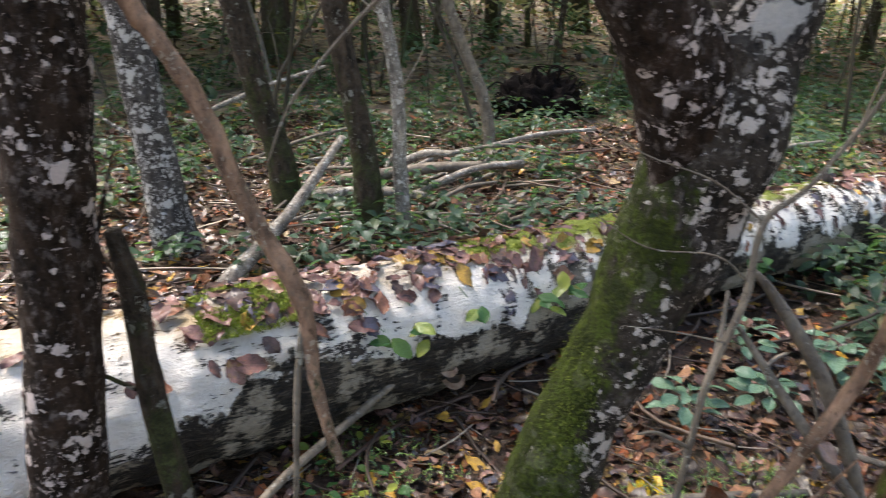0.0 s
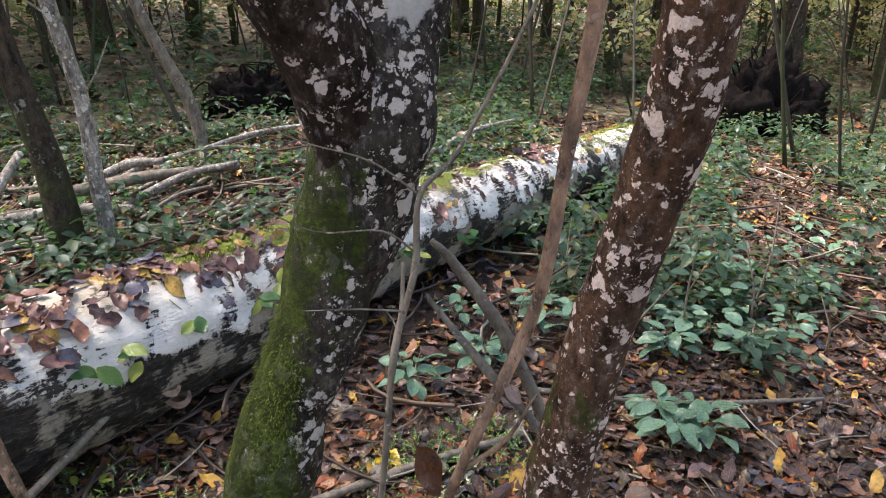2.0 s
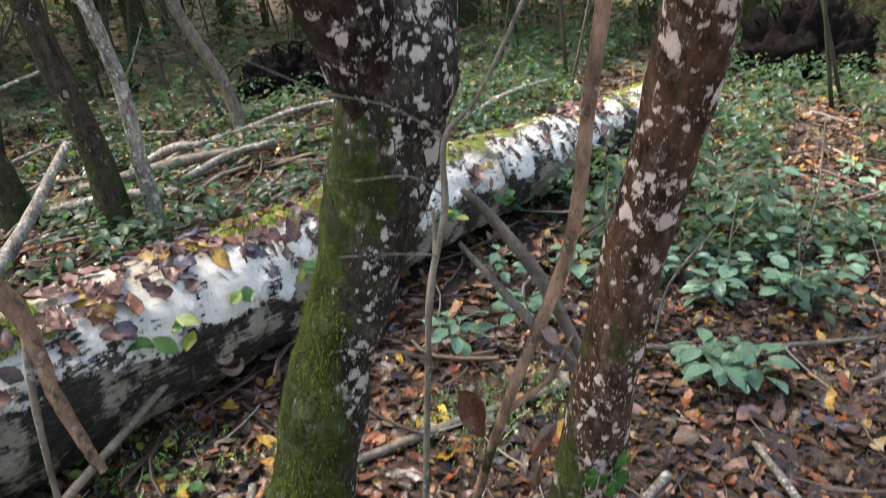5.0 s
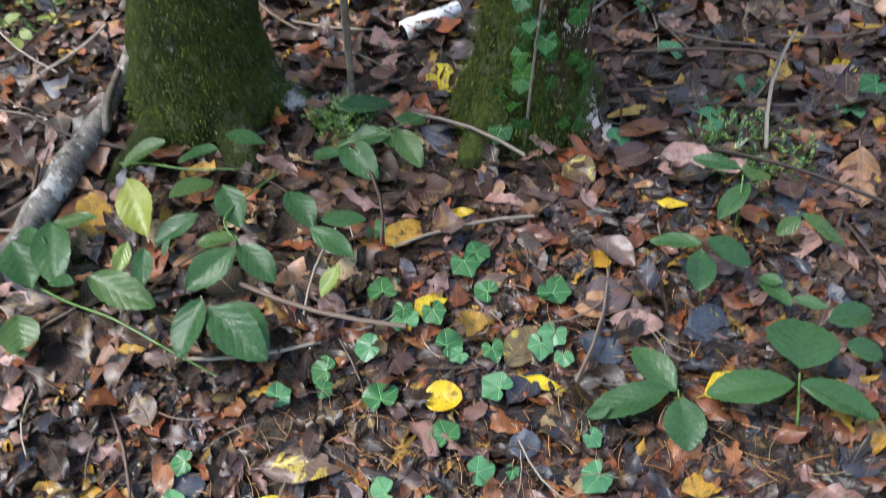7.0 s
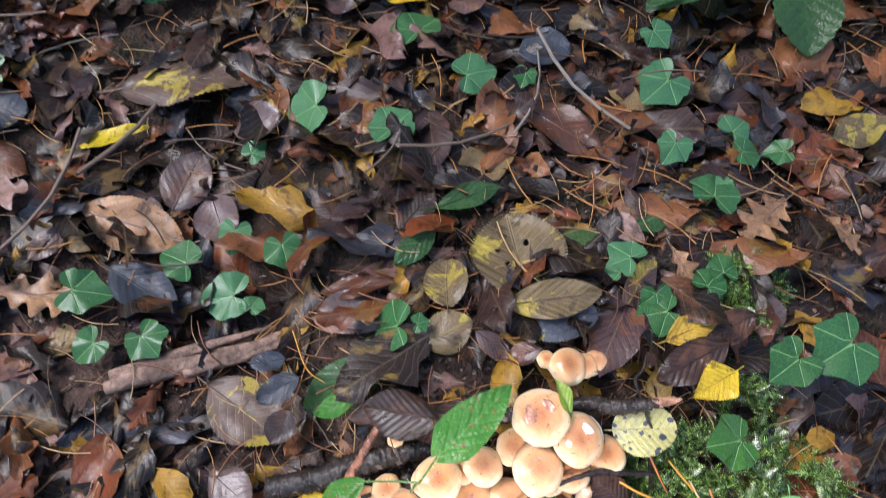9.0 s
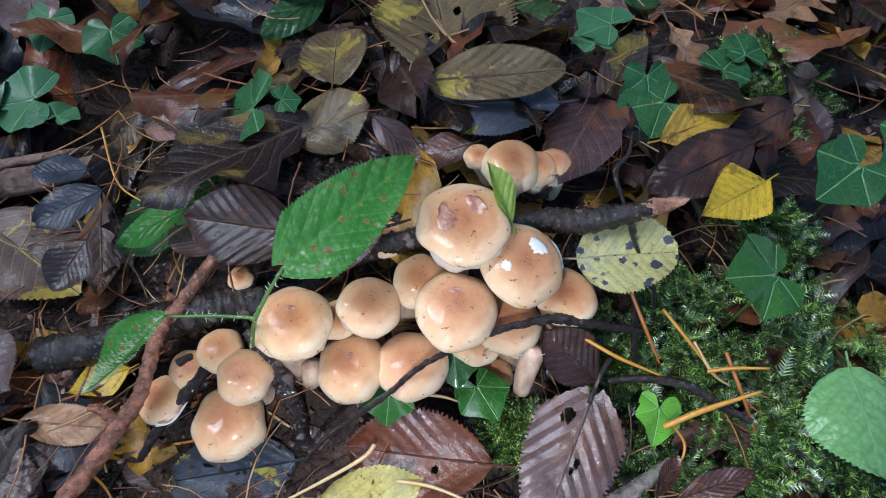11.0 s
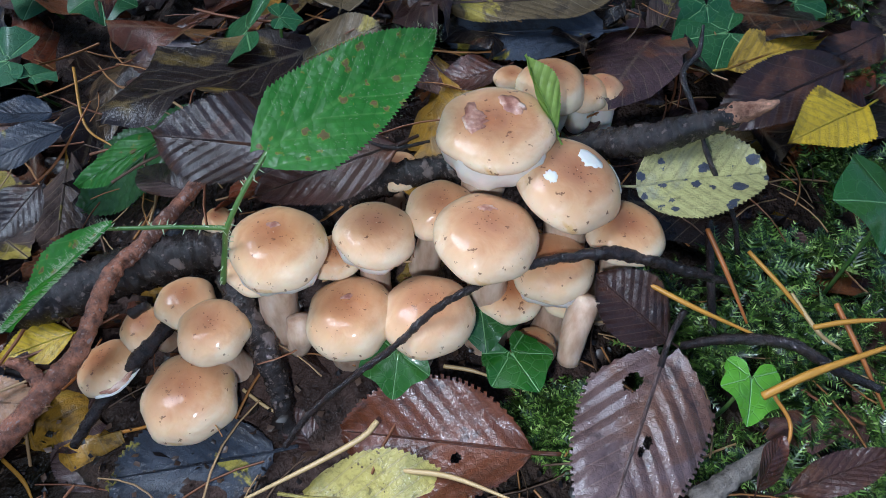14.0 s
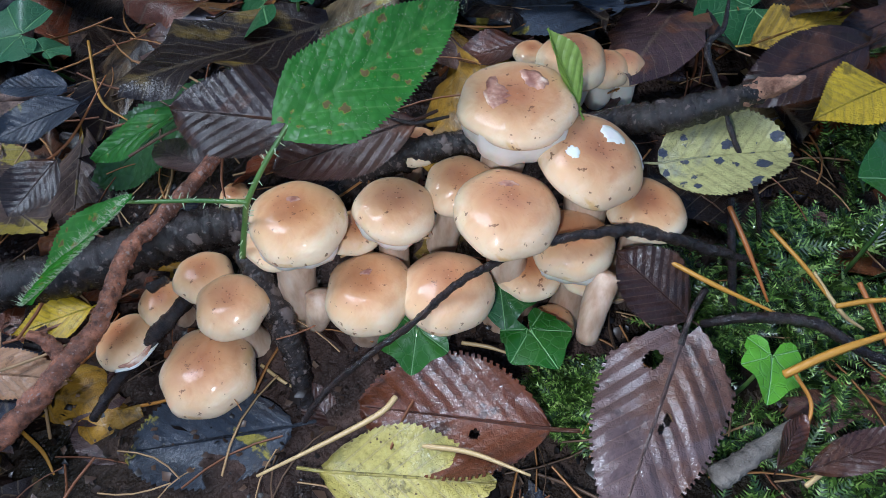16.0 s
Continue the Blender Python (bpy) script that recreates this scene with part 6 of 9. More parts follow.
twig("twig", [(0.2978, 0.1184, -0.0055), (0.2943, 0.1132, -0.0114), (0.2885, 0.1108, -0.0156), (0.2886, 0.1002, -0.0238), (0.2893, 0.0892, -0.0337), (0.2938, 0.0779, -0.0468), (0.2959, 0.0730, -0.0589)], [0.0005, 0.0008, 0.0010, 0.0007, 0.0008, 0.0009, 0.0008], M_TWIG_DARK, "thin upright dark twig beside a branch")
twig("twig", [(0.1710, 0.1817, -0.0467), (0.1795, 0.1940, -0.0395), (0.1882, 0.2080, -0.0350), (0.2061, 0.2188, -0.0332), (0.2240, 0.2020, -0.0315)], [0.002, 0.002, 0.0018, 0.0014, 0.0008], M_TWIG_DARK, "dark arched twig behind the leaf")
twig("twig", [(0.2696, 0.0570, -0.0739), (0.2817, 0.0504, -0.0676), (0.2923, 0.0408, -0.0630), (0.3005, 0.0306, -0.0655), (0.3080, 0.0214, -0.0659)], [0.0012, 0.0017, 0.0018, 0.0015, 0.0012], M_TWIG_DARK, "thin dark twig over moss")
twig("twig", [(0.2902, 0.0830, -0.0516), (0.2861, 0.0699, -0.0650), (0.2848, 0.0596, -0.0804)], [0.0012, 0.0014, 0.0012], M_TWIG_DARK, "thin dark twig standing in moss")
twig("twig", [(0.1970, 0.1381, -0.0375), (0.2046, 0.1323, -0.0375), (0.2156, 0.1317, -0.0372)], [0.0006, 0.0007, 0.0005], M_TWIG_DARK, "thin dark leaf stalk among mushrooms")
twig("twig", [(0.2511, 0.0168, -0.0847), (0.2612, 0.0178, -0.0805), (0.2791, 0.0221, -0.0804)], [0.0034, 0.003, 0.0018], M_BIRCH_STICK, "pale broken twig on moss")
needle([(0.2616, 0.0719, -0.0573), (0.2719, 0.0594, -0.0597), (0.2863, 0.0484, -0.0651)], 0.00080)
needle([(0.2855, 0.0781, -0.0493), (0.2866, 0.0666, -0.0567), (0.2899, 0.0549, -0.0691)], 0.00080)
needle([(0.2956, 0.0693, -0.0540), (0.2999, 0.0566, -0.0587), (0.3057, 0.0456, -0.0668)], 0.00070)
needle([(0.2782, 0.0318, -0.0690), (0.2916, 0.0307, -0.0628), (0.3122, 0.0278, -0.0559)], 0.00120)
needle([(0.3016, 0.0432, -0.0621), (0.3096, 0.0402, -0.0593), (0.3202, 0.0343, -0.0556)], 0.00080)
needle([(0.3108, 0.0464, -0.0588), (0.3107, 0.0337, -0.0649), (0.3120, 0.0193, -0.0749)], 0.00080)
needle([(0.1772, 0.0677, -0.0820), (0.1717, 0.0650, -0.0835), (0.1578, 0.0634, -0.0868), (0.1343, 0.0618, -0.0918)], 0.00090)
needle([(0.1807, 0.0541, -0.0891), (0.1924, 0.0465, -0.0867), (0.2053, 0.0347, -0.0862)], 0.00080)
needle([(0.2024, 0.0813, -0.0850), (0.2096, 0.0778, -0.0858), (0.2155, 0.0727, -0.0857)], 0.00070)
needle([(0.3032, 0.0555, -0.0613), (0.3055, 0.0431, -0.0664), (0.3105, 0.0375, -0.0698)], 0.00070)
needle([(0.0647, 0.1093, -0.1062), (0.0708, 0.1002, -0.1083), (0.0732, 0.0931, -0.1112)], 0.00070)
needle([(0.0866, 0.1206, -0.0955), (0.0916, 0.1260, -0.0959), (0.1000, 0.1347, -0.0922)], 0.00060)
needle([(0.0962, 0.1072, -0.1074), (0.1094, 0.1035, -0.1037), (0.1151, 0.1035, -0.1018)], 0.00060)
needle([(0.1412, 0.1011, -0.0954), (0.1468, 0.0938, -0.0974), (0.1512, 0.0902, -0.0993)], 0.00060)
needle([(0.0722, 0.1949, -0.0741), (0.0920, 0.1988, -0.0667), (0.1102, 0.2184, -0.0540)], 0.00060)
needle([(0.1053, 0.2392, -0.0505), (0.1061, 0.2134, -0.0600), (0.1149, 0.1995, -0.0628)], 0.00060)
needle([(0.2695, 0.0058, -0.0790), (0.2871, 0.0093, -0.0755), (0.2994, 0.0083, -0.0723)], 0.00070)
needle([(0.2825, 0.0317, -0.0705), (0.2846, 0.0237, -0.0771), (0.2738, 0.0143, -0.0823)], 0.00060)

sprig = thing("bramble_sprig", sprig_stem[0], "bramble sprig with two green toothed leaves and a hairy stem", "plant")
part("stem", tube(sprig_stem, [0.0009, 0.0008, 0.0008, 0.0007, 0.0006], 10, 8, 0.05, 300), M_STEM, sprig)
part("stem", tube(sprig_side, [0.0007, 0.0006, 0.0006, 0.0005], 10, 8, 0.05, 300), M_STEM, sprig)
part("leaf", placed(leaf("heart", 96, 9, 0.49, 0.028, 0.10, 0.03, -0.15, 0.010, 0.015, 3, ribs=6.0), *sprig_leaf, (0.15, -0.5, 1), 4), M_GREEN, sprig, "green toothed leaf with rusty specks")
part("leaf", placed(leaf("plain", 70, 8, 0.48, 0.04, 0.4, 0.03, 0, 0.008, 0.02, 8), *sprig_leaf_low, (-0.54, 0.29, 0.78), 0), M_GREEN, sprig, "hairy green leaf seen edge on")
rng = random.Random(4)
for pts in (sprig_stem, sprig_side):
    p, _ = smooth_line(pts, [0.001] * len(pts), 9)
    for i in range(1, len(p)):
        d = Vector((rng.uniform(-1, 1), rng.uniform(-1, 1), rng.uniform(-1, 1))).normalized()
        q = Vector(p[i])
        part("bristle", tube([q, q + d * 0.0014, q + d * 0.0023], [0.00026, 0.00016, 0.00005], 4, 2), M_HAIR, sprig)


# ---- moss beside the mushrooms ----
def frond(seed):
    rng = random.Random(seed)
    gs = []
    for k in range(9):
        x = k / 9
        for sgn in (-1, 1):
            ln = 0.34 * (1 - x * 0.75)
            a = sgn * (0.9 + 0.2 * rng.random())
            b = np.array((x, 0, 0.22 * math.sin(x * 2.4)))
            d = np.array((math.cos(a), math.sin(a), 0.1))
            nrm = np.array((-d[1], d[0], 0)) * 0.035
            gs.append((np.array([b - nrm, b + nrm, b + d * ln + (0, 0, -0.03)]), [(0, 1, 2)], np.zeros((3, 2))))
    gs.append((np.array([(0, -0.025, 0), (0, 0.025, 0), (0.5, 0, 0.2), (1.02, 0, 0.16)]), [(0, 1, 2), (1, 3, 2), (0, 2, 3)], np.zeros((4, 2))))
    v, f, u = join(gs)
    return v, f, u


def moss_field(n, spots, seed, size):
    rng = random.Random(seed)
    ms = []
    for _ in range(n):
        x, y, r, h = rng.choice(spots)
        a, d = rng.uniform(0, 6.28), r * math.sqrt(rng.random())
        px, py = x + math.cos(a) * d, y + math.sin(a) * d
        if size[1] < 0.02 and noise.noise(Vector((px * 70, py * 70, 3.1))) < -0.02:
            continue
        z = ground_z(px, py) + h * (1 - (d / r) ** 2) * rng.uniform(0.5, 1.0)
        ms.append(np.array(Matrix.Translation((px, py, z)) @ Euler((rng.gauss(0, 0.4), rng.uniform(-1.0, 0.15), rng.uniform(0, 6.28))).to_matrix().to_4x4() @ Matrix.Scale(rng.uniform(*size), 4)))
    return spread(frond(seed), np.array(ms))


MOSS_SPOTS = [(0.31, 0.065, 0.035, 0.045), (0.345, 0.05, 0.04, 0.05), (0.30, 0.02, 0.035, 0.02), (0.335, 0.005, 0.04, 0.03), (0.37, 0.09, 0.03, 0.03), (0.28, 0.075, 0.02, 0.02), (0.235, 0.062, 0.012, 0.012), (0.375, 0.03, 0.04, 0.03), (0.40, 0.15, 0.03, 0.02)]
solid("moss", moss_field(11000, MOSS_SPOTS, 6, (0.004, 0.013)), M_MOSS, (0, 0, 0), "feathery green moss beside the mushrooms", "moss", kind="stuff")
solid("moss", moss_field(1500, [(0.95, 0.72, 0.10, 0.02), (-0.2, 2.0, 0.28, 0.05), (0.75, 1.85, 0.22, 0.04), (1.0, 1.9, 0.2, 0.05), (0.33, 1.12, 0.06, 0.03)], 7, (0.015, 0.04)), M_MOSS, (0, 0, 0), "green moss on the forest floor", "moss", kind="stuff")


# ---- hairs along the rims of the sprig's leaves ----
rng = random.Random(14)
for b, t, w, up, long in ((sprig_leaf[0], sprig_leaf[1], 0.26, (0.15, -0.5, 1), 0.7), (sprig_leaf_low[0], sprig_leaf_low[1], 0.19, (-0.54, 0.29, 0.78), 2.0)):
    ms = []
    X = (Vector(t) - Vector(b))
    k = X.length
    X.normalize()
    Y = Vector(up).cross(X).normalized()
    Z = X.cross(Y)
    for _ in range(700):
        u, a = rng.random(), rng.uniform(-1, 1)
        h = w * math.sin(math.pi * min(0.99, max(0.012, u ** 0.82))) ** 0.72
        p = Vector(b) + X * (u * k) + Y * (a * h * k) + Z * (0.10 * abs(a * h) * k - 0.0002)
        ms.append(np.array(Matrix.Translation(p) @ (Z + X * rng.uniform(-0.7, 0.7) + Y * (a + rng.uniform(-0.5, 0.5))).to_track_quat("X", "Z").to_matrix().to_4x4() @ Matrix.Scale(long * rng.uniform(0.0008, 0.0018), 4)))
    hair = (np.array([(0, -0.04, 0), (0, 0.04, 0), (0, 0, 0.06), (1, 0, 0)]), [(0, 1, 3), (1, 2, 3), (2, 0, 3)], np.zeros((4, 2)))
    tagged(part("hairs", spread(hair, np.array(ms)), M_HAIR, sprig, "fine pale hairs"), kind="stuff")
part("broken_end", tube([(0.292, 0.0970, -0.0250), (0.298, 0.0945, -0.0215), (0.3045, 0.0918, -0.0185), (0.308, 0.0905, -0.0168)], [0.0030, 0.0033, 0.0020, 0.0005], 14, 8, 0.16, 420), M_SPLINT_FRESH, end_branch, "splintered orange-pink end")


# ---- low plants and leaves on the floor ----
def leafy_sprig(stem, label):
    t = thing("green_sprig", stem[0], label, "plant", "green shoots")
    part("stem", tube(stem, [0.0022, 0.0014], 6, 6, 0.05, 200), M_STEM, t)

    return t


def leaf_on(sprig_, base, tip, wide, mat):
    LEAF_COUNT[0] += 1
    n = LEAF_COUNT[0]
    part("leaf", placed(leaf("plain", 16, 4, wide, 0.03, 0.22, 0.10, 0.0, 0.012, 0.02, n), base, tip, (0, -0.1, 1), (n * 37) % 30 - 15), mat, sprig_)


def tuft(xy, n, size, high, seed, label, mat=None):
    rng = random.Random(seed)
    x, y = xy
    t = thing("green_tuft", on_ground(x, y), label, "plant", "green tufts")
    top = Vector(on_ground(x, y, high))
    part("stem", tube([on_ground(x, y, -0.01), on_ground(x + 0.01, y, high * 0.5), top], [0.002, 0.001], 5, 3), M_STEM, t)
    for k in range(n):
        a = k * 2.4 + rng.uniform(-0.4, 0.4)
        z = high * (0.35 + 0.65 * k / n)
        d = Vector((math.cos(a), math.sin(a), rng.uniform(-0.25, 0.35)))
        b = Vector(on_ground(x, y, z)) + d * rng.uniform(0.01, 0.07)
        part("leaf", placed(leaf("plain", 7, 2, rng.uniform(0.5, 0.68), 0.03, 0.25, 0.15, 0, 0, 0.03, k + seed), b, b + d * size * rng.uniform(0.75, 1.2), (0, 0, 1), rng.uniform(-25, 25)), mat or M_PLANT, t)


def far_cluster(x, y):
    rng = random.Random(9)
    for k in range(34):
        px, py = x + rng.gauss(0, 0.06), y + rng.gauss(0, 0.045)
        r, h = rng.uniform(0.02, 0.034), rng.uniform(0.02, 0.06)
        z = ground_z(px, py)
        t = thing("mushroom", (px, py, z), "small tan mushroom in a far crowded cluster", "mushroom", "second cluster of mushrooms")
        v, f, m = [], [], 14
        for q, w in ((0.05, 1.0), (0.45, 0.9), (0.8, 0.6), (1.0, 0.2), (0.95, 0.0), (0.3, 0.12)):
            for j in range(m):
                a = 2 * math.pi * j / m
                v.append((px + r * q * math.cos(a), py + r * q * math.sin(a), z + h + r * 0.75 * w))
        for i in range(5):
            for j in range(m):
                f.append((i * m + j, (i + 1) * m + j, (i + 1) * m + (j + 1) % m, i * m + (j + 1) % m))
        part("cap", (v, f, None), M_CAP_FAR, t)
        part("stem", tube([(px, py, z - 0.004), (px, py, z + h * 0.5), (px, py, z + h + r * 0.1)], [r * 0.35, r * 0.3], 8, 3), M_FOOT, t)


M_ROLL = material("white birch bark", lambda nt: blend(nt, ramp(nt, grain(nt, stretch(nt, coords(nt), (1, 1, 3)), 60, 4), [(0.60, 0.0), (0.66, 0.8)]), (0.82, 0.76, 0.70), (0.12, 0.09, 0.07)), 0.6)


def bark_roll(a, b):
    t = thing("birch_bark_roll", a, "short roll of white birch bark with a blackened end plug", "bark")
    a, b = Vector(a), Vector(b)
    part("bark", tube([a, a.lerp(b, 0.3), a.lerp(b, 0.62), b], [0.022, 0.023, 0.021, 0.018], 18, 6, 0.06, 40), M_ROLL, t)
    d = (a - b).normalized()
    # Solid black plug that paints the shade inside the roll.
    part("hollow", tube([a + d * 0.001, a + d * 0.006], [0.0190, 0.013], 16, 3, 0.05, 60), M_SOIL_AND_HOLLOW, t, "black plug painted as shaded hollow")


def climbing_ivy():
    rng = random.Random(31)
    t = thing("climbing_ivy", on_ground(0.60, 0.93), "dark green ivy climbing the foot of the tree", "ivy")
    part("stem", tube([(0.60, 0.90, -0.02), (0.615, 0.885, 0.2), (0.64, 0.88, 0.4), (0.66, 0.86, 0.6)], [0.003, 0.002], 6, 6), M_STICK, t)
    for k in range(46):
        z = rng.uniform(0.03, 0.62)
        r = float(np.interp(z, (0, 0.1, 0.2, 0.45, 0.75), (0.15, 0.115, 0.10, 0.083, 0.074)))
        a = rng.uniform(-2.6, -0.9)
        c = Vector((0.665 + 0.05 * z, 1.01 - 0.09 * z, z))
        o = Vector((math.cos(a), math.sin(a), 0))
        p = c + o * (r + 0.006)
        d = Vector((-o.y * rng.uniform(-0.6, 0.6), o.x * rng.uniform(-0.6, 0.6), rng.uniform(-1, 0.2))).normalized()
        part("leaf", placed(ivy_leaf(k, 14), p, p + d * rng.uniform(0.016, 0.032), o, 0), M_IVY, t)


climbing_ivy()
# ---- leaves on the litter ----
hero_leaf("plain", M_LEAF_OLD, (0.268, 0.195, -0.028), (0.302, 0.246, -0.025), .4, 7, "mottled yellow and brown fallen leaf", cup=-0.19)
hero_leaf("round", M_LEAF_OLD, (0.206, 0.204, -0.026), (0.218, 0.240, -0.028), .8, -12, "mottled yellow and brown fallen leaf", cup=0.14)
hero_leaf("plain", M_LEAF_OLD, (0.183, 0.190, -0.038), (0.217, 0.189, -0.026), .8, 6, "mottled yellow and brown fallen leaf", cup=-0.18)
hero_leaf("plain", M_LEAF_PURPLE, (0.179, 0.222, -0.048), (0.123, 0.256, -0.060), .45, -4, "purple-brown fallen hornbeam leaf", cup=0.04)
hero_leaf("plain", M_LEAF_PURPLE, (0.072, 0.393, -0.068), (0.074, 0.347, -0.075), .8, 10, "purple-brown fallen hornbeam leaf", cup=0.19)
hero_leaf("long", M_PLANT, (0.226, 0.282, -0.027), (0.278, 0.281, -0.024), .35, 6, "green toothed leaf low on the ground", cup=0.02)
hero_leaf("plain", M_PLANT, (0.219, 0.263, -0.024), (0.184, 0.249, -0.029), .5, -9, "green toothed leaf low on the ground", cup=-0.18)
hero_leaf("plain", M_PLANT, (0.296, 0.224, -0.028), (0.323, 0.217, -0.028), .5, 9, "green toothed leaf low on the ground", cup=0.02)
hero_leaf("plain", M_PLANT, (0.346, 0.216, -0.027), (0.370, 0.207, -0.029), .45, 4, "green toothed leaf low on the ground", cup=0.22)
hero_leaf("plain", M_PLANT, (0.150, 0.197, -0.053), (0.094, 0.197, -0.086), .5, 1, "green toothed leaf low on the ground", cup=0.09)
hero_leaf("plain", M_PLANT, (0.151, 0.195, -0.050), (0.137, 0.185, -0.061), .6, -12, "green toothed leaf low on the ground", cup=0.23)
hero_leaf("oak", M_TAN, (0.361, 0.189, -0.025), (0.366, 0.155, -0.039), .6, -7, "tan fallen leaf on the litter", cup=0.15)
hero_leaf("oak", M_TAN, (0.456, 0.194, -0.029), (0.413, 0.180, -0.030), .9, 6, "tan fallen leaf on the litter", cup=0.08)
hero_leaf("plain", M_LEAF_PURPLE, (0.397, 0.117, -0.067), (0.401, 0.150, -0.042), .85, 1, "purple-brown fallen hornbeam leaf", cup=0.24)
hero_leaf("plain", M_LEAF_BROWN, (0.421, 0.121, -0.065), (0.476, 0.110, -0.067), .4, -11, "dark brown wet fallen leaf", cup=-0.01)
hero_leaf("plain", M_TAN, (0.376, 0.126, -0.057), (0.391, 0.110, -0.068), .4, -4, "tan fallen leaf on the litter", cup=0.05)
hero_leaf("plain", M_LEAF_OLD, (0.035, 0.243, -0.093), (0.075, 0.184, -0.091), .65, -2, "mottled yellow and brown fallen leaf", cup=-0.04)
hero_leaf("long", M_LEAF_OLD, (0.092, 0.235, -0.086), (0.083, 0.178, -0.093), .35, 7, "mottled yellow and brown fallen leaf", cup=0.14)
hero_leaf("plain", M_LEAF_PURPLE, (0.024, 0.182, -0.095), (0.045, 0.146, -0.090), .7, 4, "purple-brown fallen hornbeam leaf", cup=-0.06)
hero_leaf("plain", M_TAN, (0.046, 0.133, -0.096), (0.083, 0.115, -0.095), .4, -3, "tan fallen leaf on the litter", cup=0.02)
hero_leaf("round", M_LEAF_BLUE, (0.039, 0.313, -0.086), (0.008, 0.317, -0.083), .8, -2, "slate-grey wet fallen leaf", cup=-0.19)
hero_leaf("plain", M_LEAF_BROWN, (0.197, 0.275, -0.029), (0.231, 0.296, -0.024), .6, -12, "dark brown wet fallen leaf", cup=-0.01)
hero_leaf("plain", M_TAN, (0.333, 0.232, -0.027), (0.348, 0.199, -0.026), .5, -1, "tan fallen leaf on the litter", cup=0.10)
hero_leaf("plain", M_LEAF_PURPLE, (0.031, 0.387, -0.073), (0.006, 0.417, -0.063), .6, 6, "purple-brown fallen hornbeam leaf", cup=-0.17)
hero_leaf("plain", M_LEAF_RUST, (0.132, 0.267, -0.062), (0.180, 0.239, -0.030), .3, -4, "rust-brown wet fallen leaf", cup=0.11)
hero_leaf("plain", M_LEAF_BROWN, (0.019, 0.130, -0.097), (0.051, 0.099, -0.097), .6, -7, "dark brown wet fallen leaf", cup=-0.02)
hero_leaf("plain", M_LEAF_OLD, (0.099, 0.370, -0.069), (0.076, 0.402, -0.068), .6, 7, "mottled yellow and brown fallen leaf", cup=-0.07)
hero_leaf("oak", M_TAN, (0.474, 0.175, -0.031), (0.493, 0.145, -0.049), .5, -12, "tan fallen leaf on the litter", cup=0.29)
hero_leaf("plain", M_LEAF_PURPLE, (0.217, 0.181, -0.029), (0.232, 0.159, -0.041), .5, 4, "purple-brown fallen hornbeam leaf", cup=-0.09)
hero_leaf("plain", M_LEAF_BROWN, (0.166, 0.288, -0.038), (0.149, 0.334, -0.047), .5, -7, "dark brown wet fallen leaf", cup=0.14)
hero_leaf("birch", M_LEAF_YELLOW, (0.298, 0.638, -0.000), (0.355, 0.661, -0.001), .6, 7, "bright yellow fallen leaf on litter", cup=-0.04)
hero_leaf("round", M_LEAF_YELLOW, (0.264, 0.508, -0.012), (0.315, 0.489, -0.007), .8, 2, "bright yellow fallen leaf on litter", cup=0.20)
hero_leaf("birch", M_LEAF_YELLOW, (0.406, 0.480, -0.009), (0.454, 0.439, -0.018), .3, 11, "bright yellow fallen leaf on litter", cup=0.13)
hero_leaf("birch", M_LEAF_YELLOW, (0.616, 0.361, -0.018), (0.700, 0.359, -0.020), .55, -5, "bright yellow fallen leaf on litter", cup=0.19)
hero_leaf("plain", M_TAN, (0.523, 0.555, -0.009), (0.590, 0.533, -0.003), .6, -2, "tan fallen leaf on the litter", cup=0.20)
hero_leaf("round", M_LEAF_BLUE, (0.505, 0.505, -0.007), (0.548, 0.457, -0.015), .65, -4, "slate-grey wet fallen leaf", cup=-0.03)
hero_leaf("round", M_LEAF_BLUE, (0.652, 0.443, -0.014), (0.719, 0.466, -0.015), .8, 7, "slate-grey wet fallen leaf", cup=-0.03)
hero_leaf("round", M_LEAF_BLUE, (0.345, 0.400, -0.021), (0.385, 0.388, -0.018), .9, -4, "slate-grey wet fallen leaf", cup=0.03)
hero_leaf("plain", M_LEAF_OLD, (0.390, 0.507, -0.008), (0.458, 0.553, -0.008), .6, 6, "mottled yellow and brown fallen leaf", cup=0.00)
hero_leaf("plain", M_LEAF_RUST, (0.321, 0.347, -0.020), (0.360, 0.280, -0.026), .5, -12, "rust-brown wet fallen leaf", cup=0.04)
hero_leaf("plain", M_LEAF_PURPLE, (0.041, 0.390, -0.067), (0.075, 0.432, -0.056), .75, 4, "purple-brown fallen hornbeam leaf", cup=0.02)
hero_leaf("oak", M_TAN, (-0.128, 0.445, -0.053), (-0.061, 0.449, -0.052), .7, -5, "tan fallen leaf on the litter", cup=-0.18)
hero_leaf("plain", M_TAN, (-0.025, 0.414, -0.063), (0.044, 0.359, -0.071), .5, 11, "tan fallen leaf on the litter", cup=0.06)
hero_leaf("oak", M_TAN, (-0.098, 0.371, -0.072), (-0.036, 0.337, -0.078), .6, -5, "tan fallen leaf on the litter", cup=0.23)
hero_leaf("plain", M_LEAF_BLUE, (-0.014, 0.356, -0.072), (0.027, 0.304, -0.079), .55, -9, "slate-grey wet fallen leaf", cup=0.21)
hero_leaf("plain", M_LEAF_OLD, (0.316, 0.164, -0.038), (0.346, 0.185, -0.022), .5, 10, "mottled yellow and brown fallen leaf", cup=0.06)
hero_leaf("plain", M_LEAF_PURPLE, (0.106, 0.439, -0.052), (0.146, 0.423, -0.031), .7, 1, "purple-brown fallen hornbeam leaf", cup=0.09)
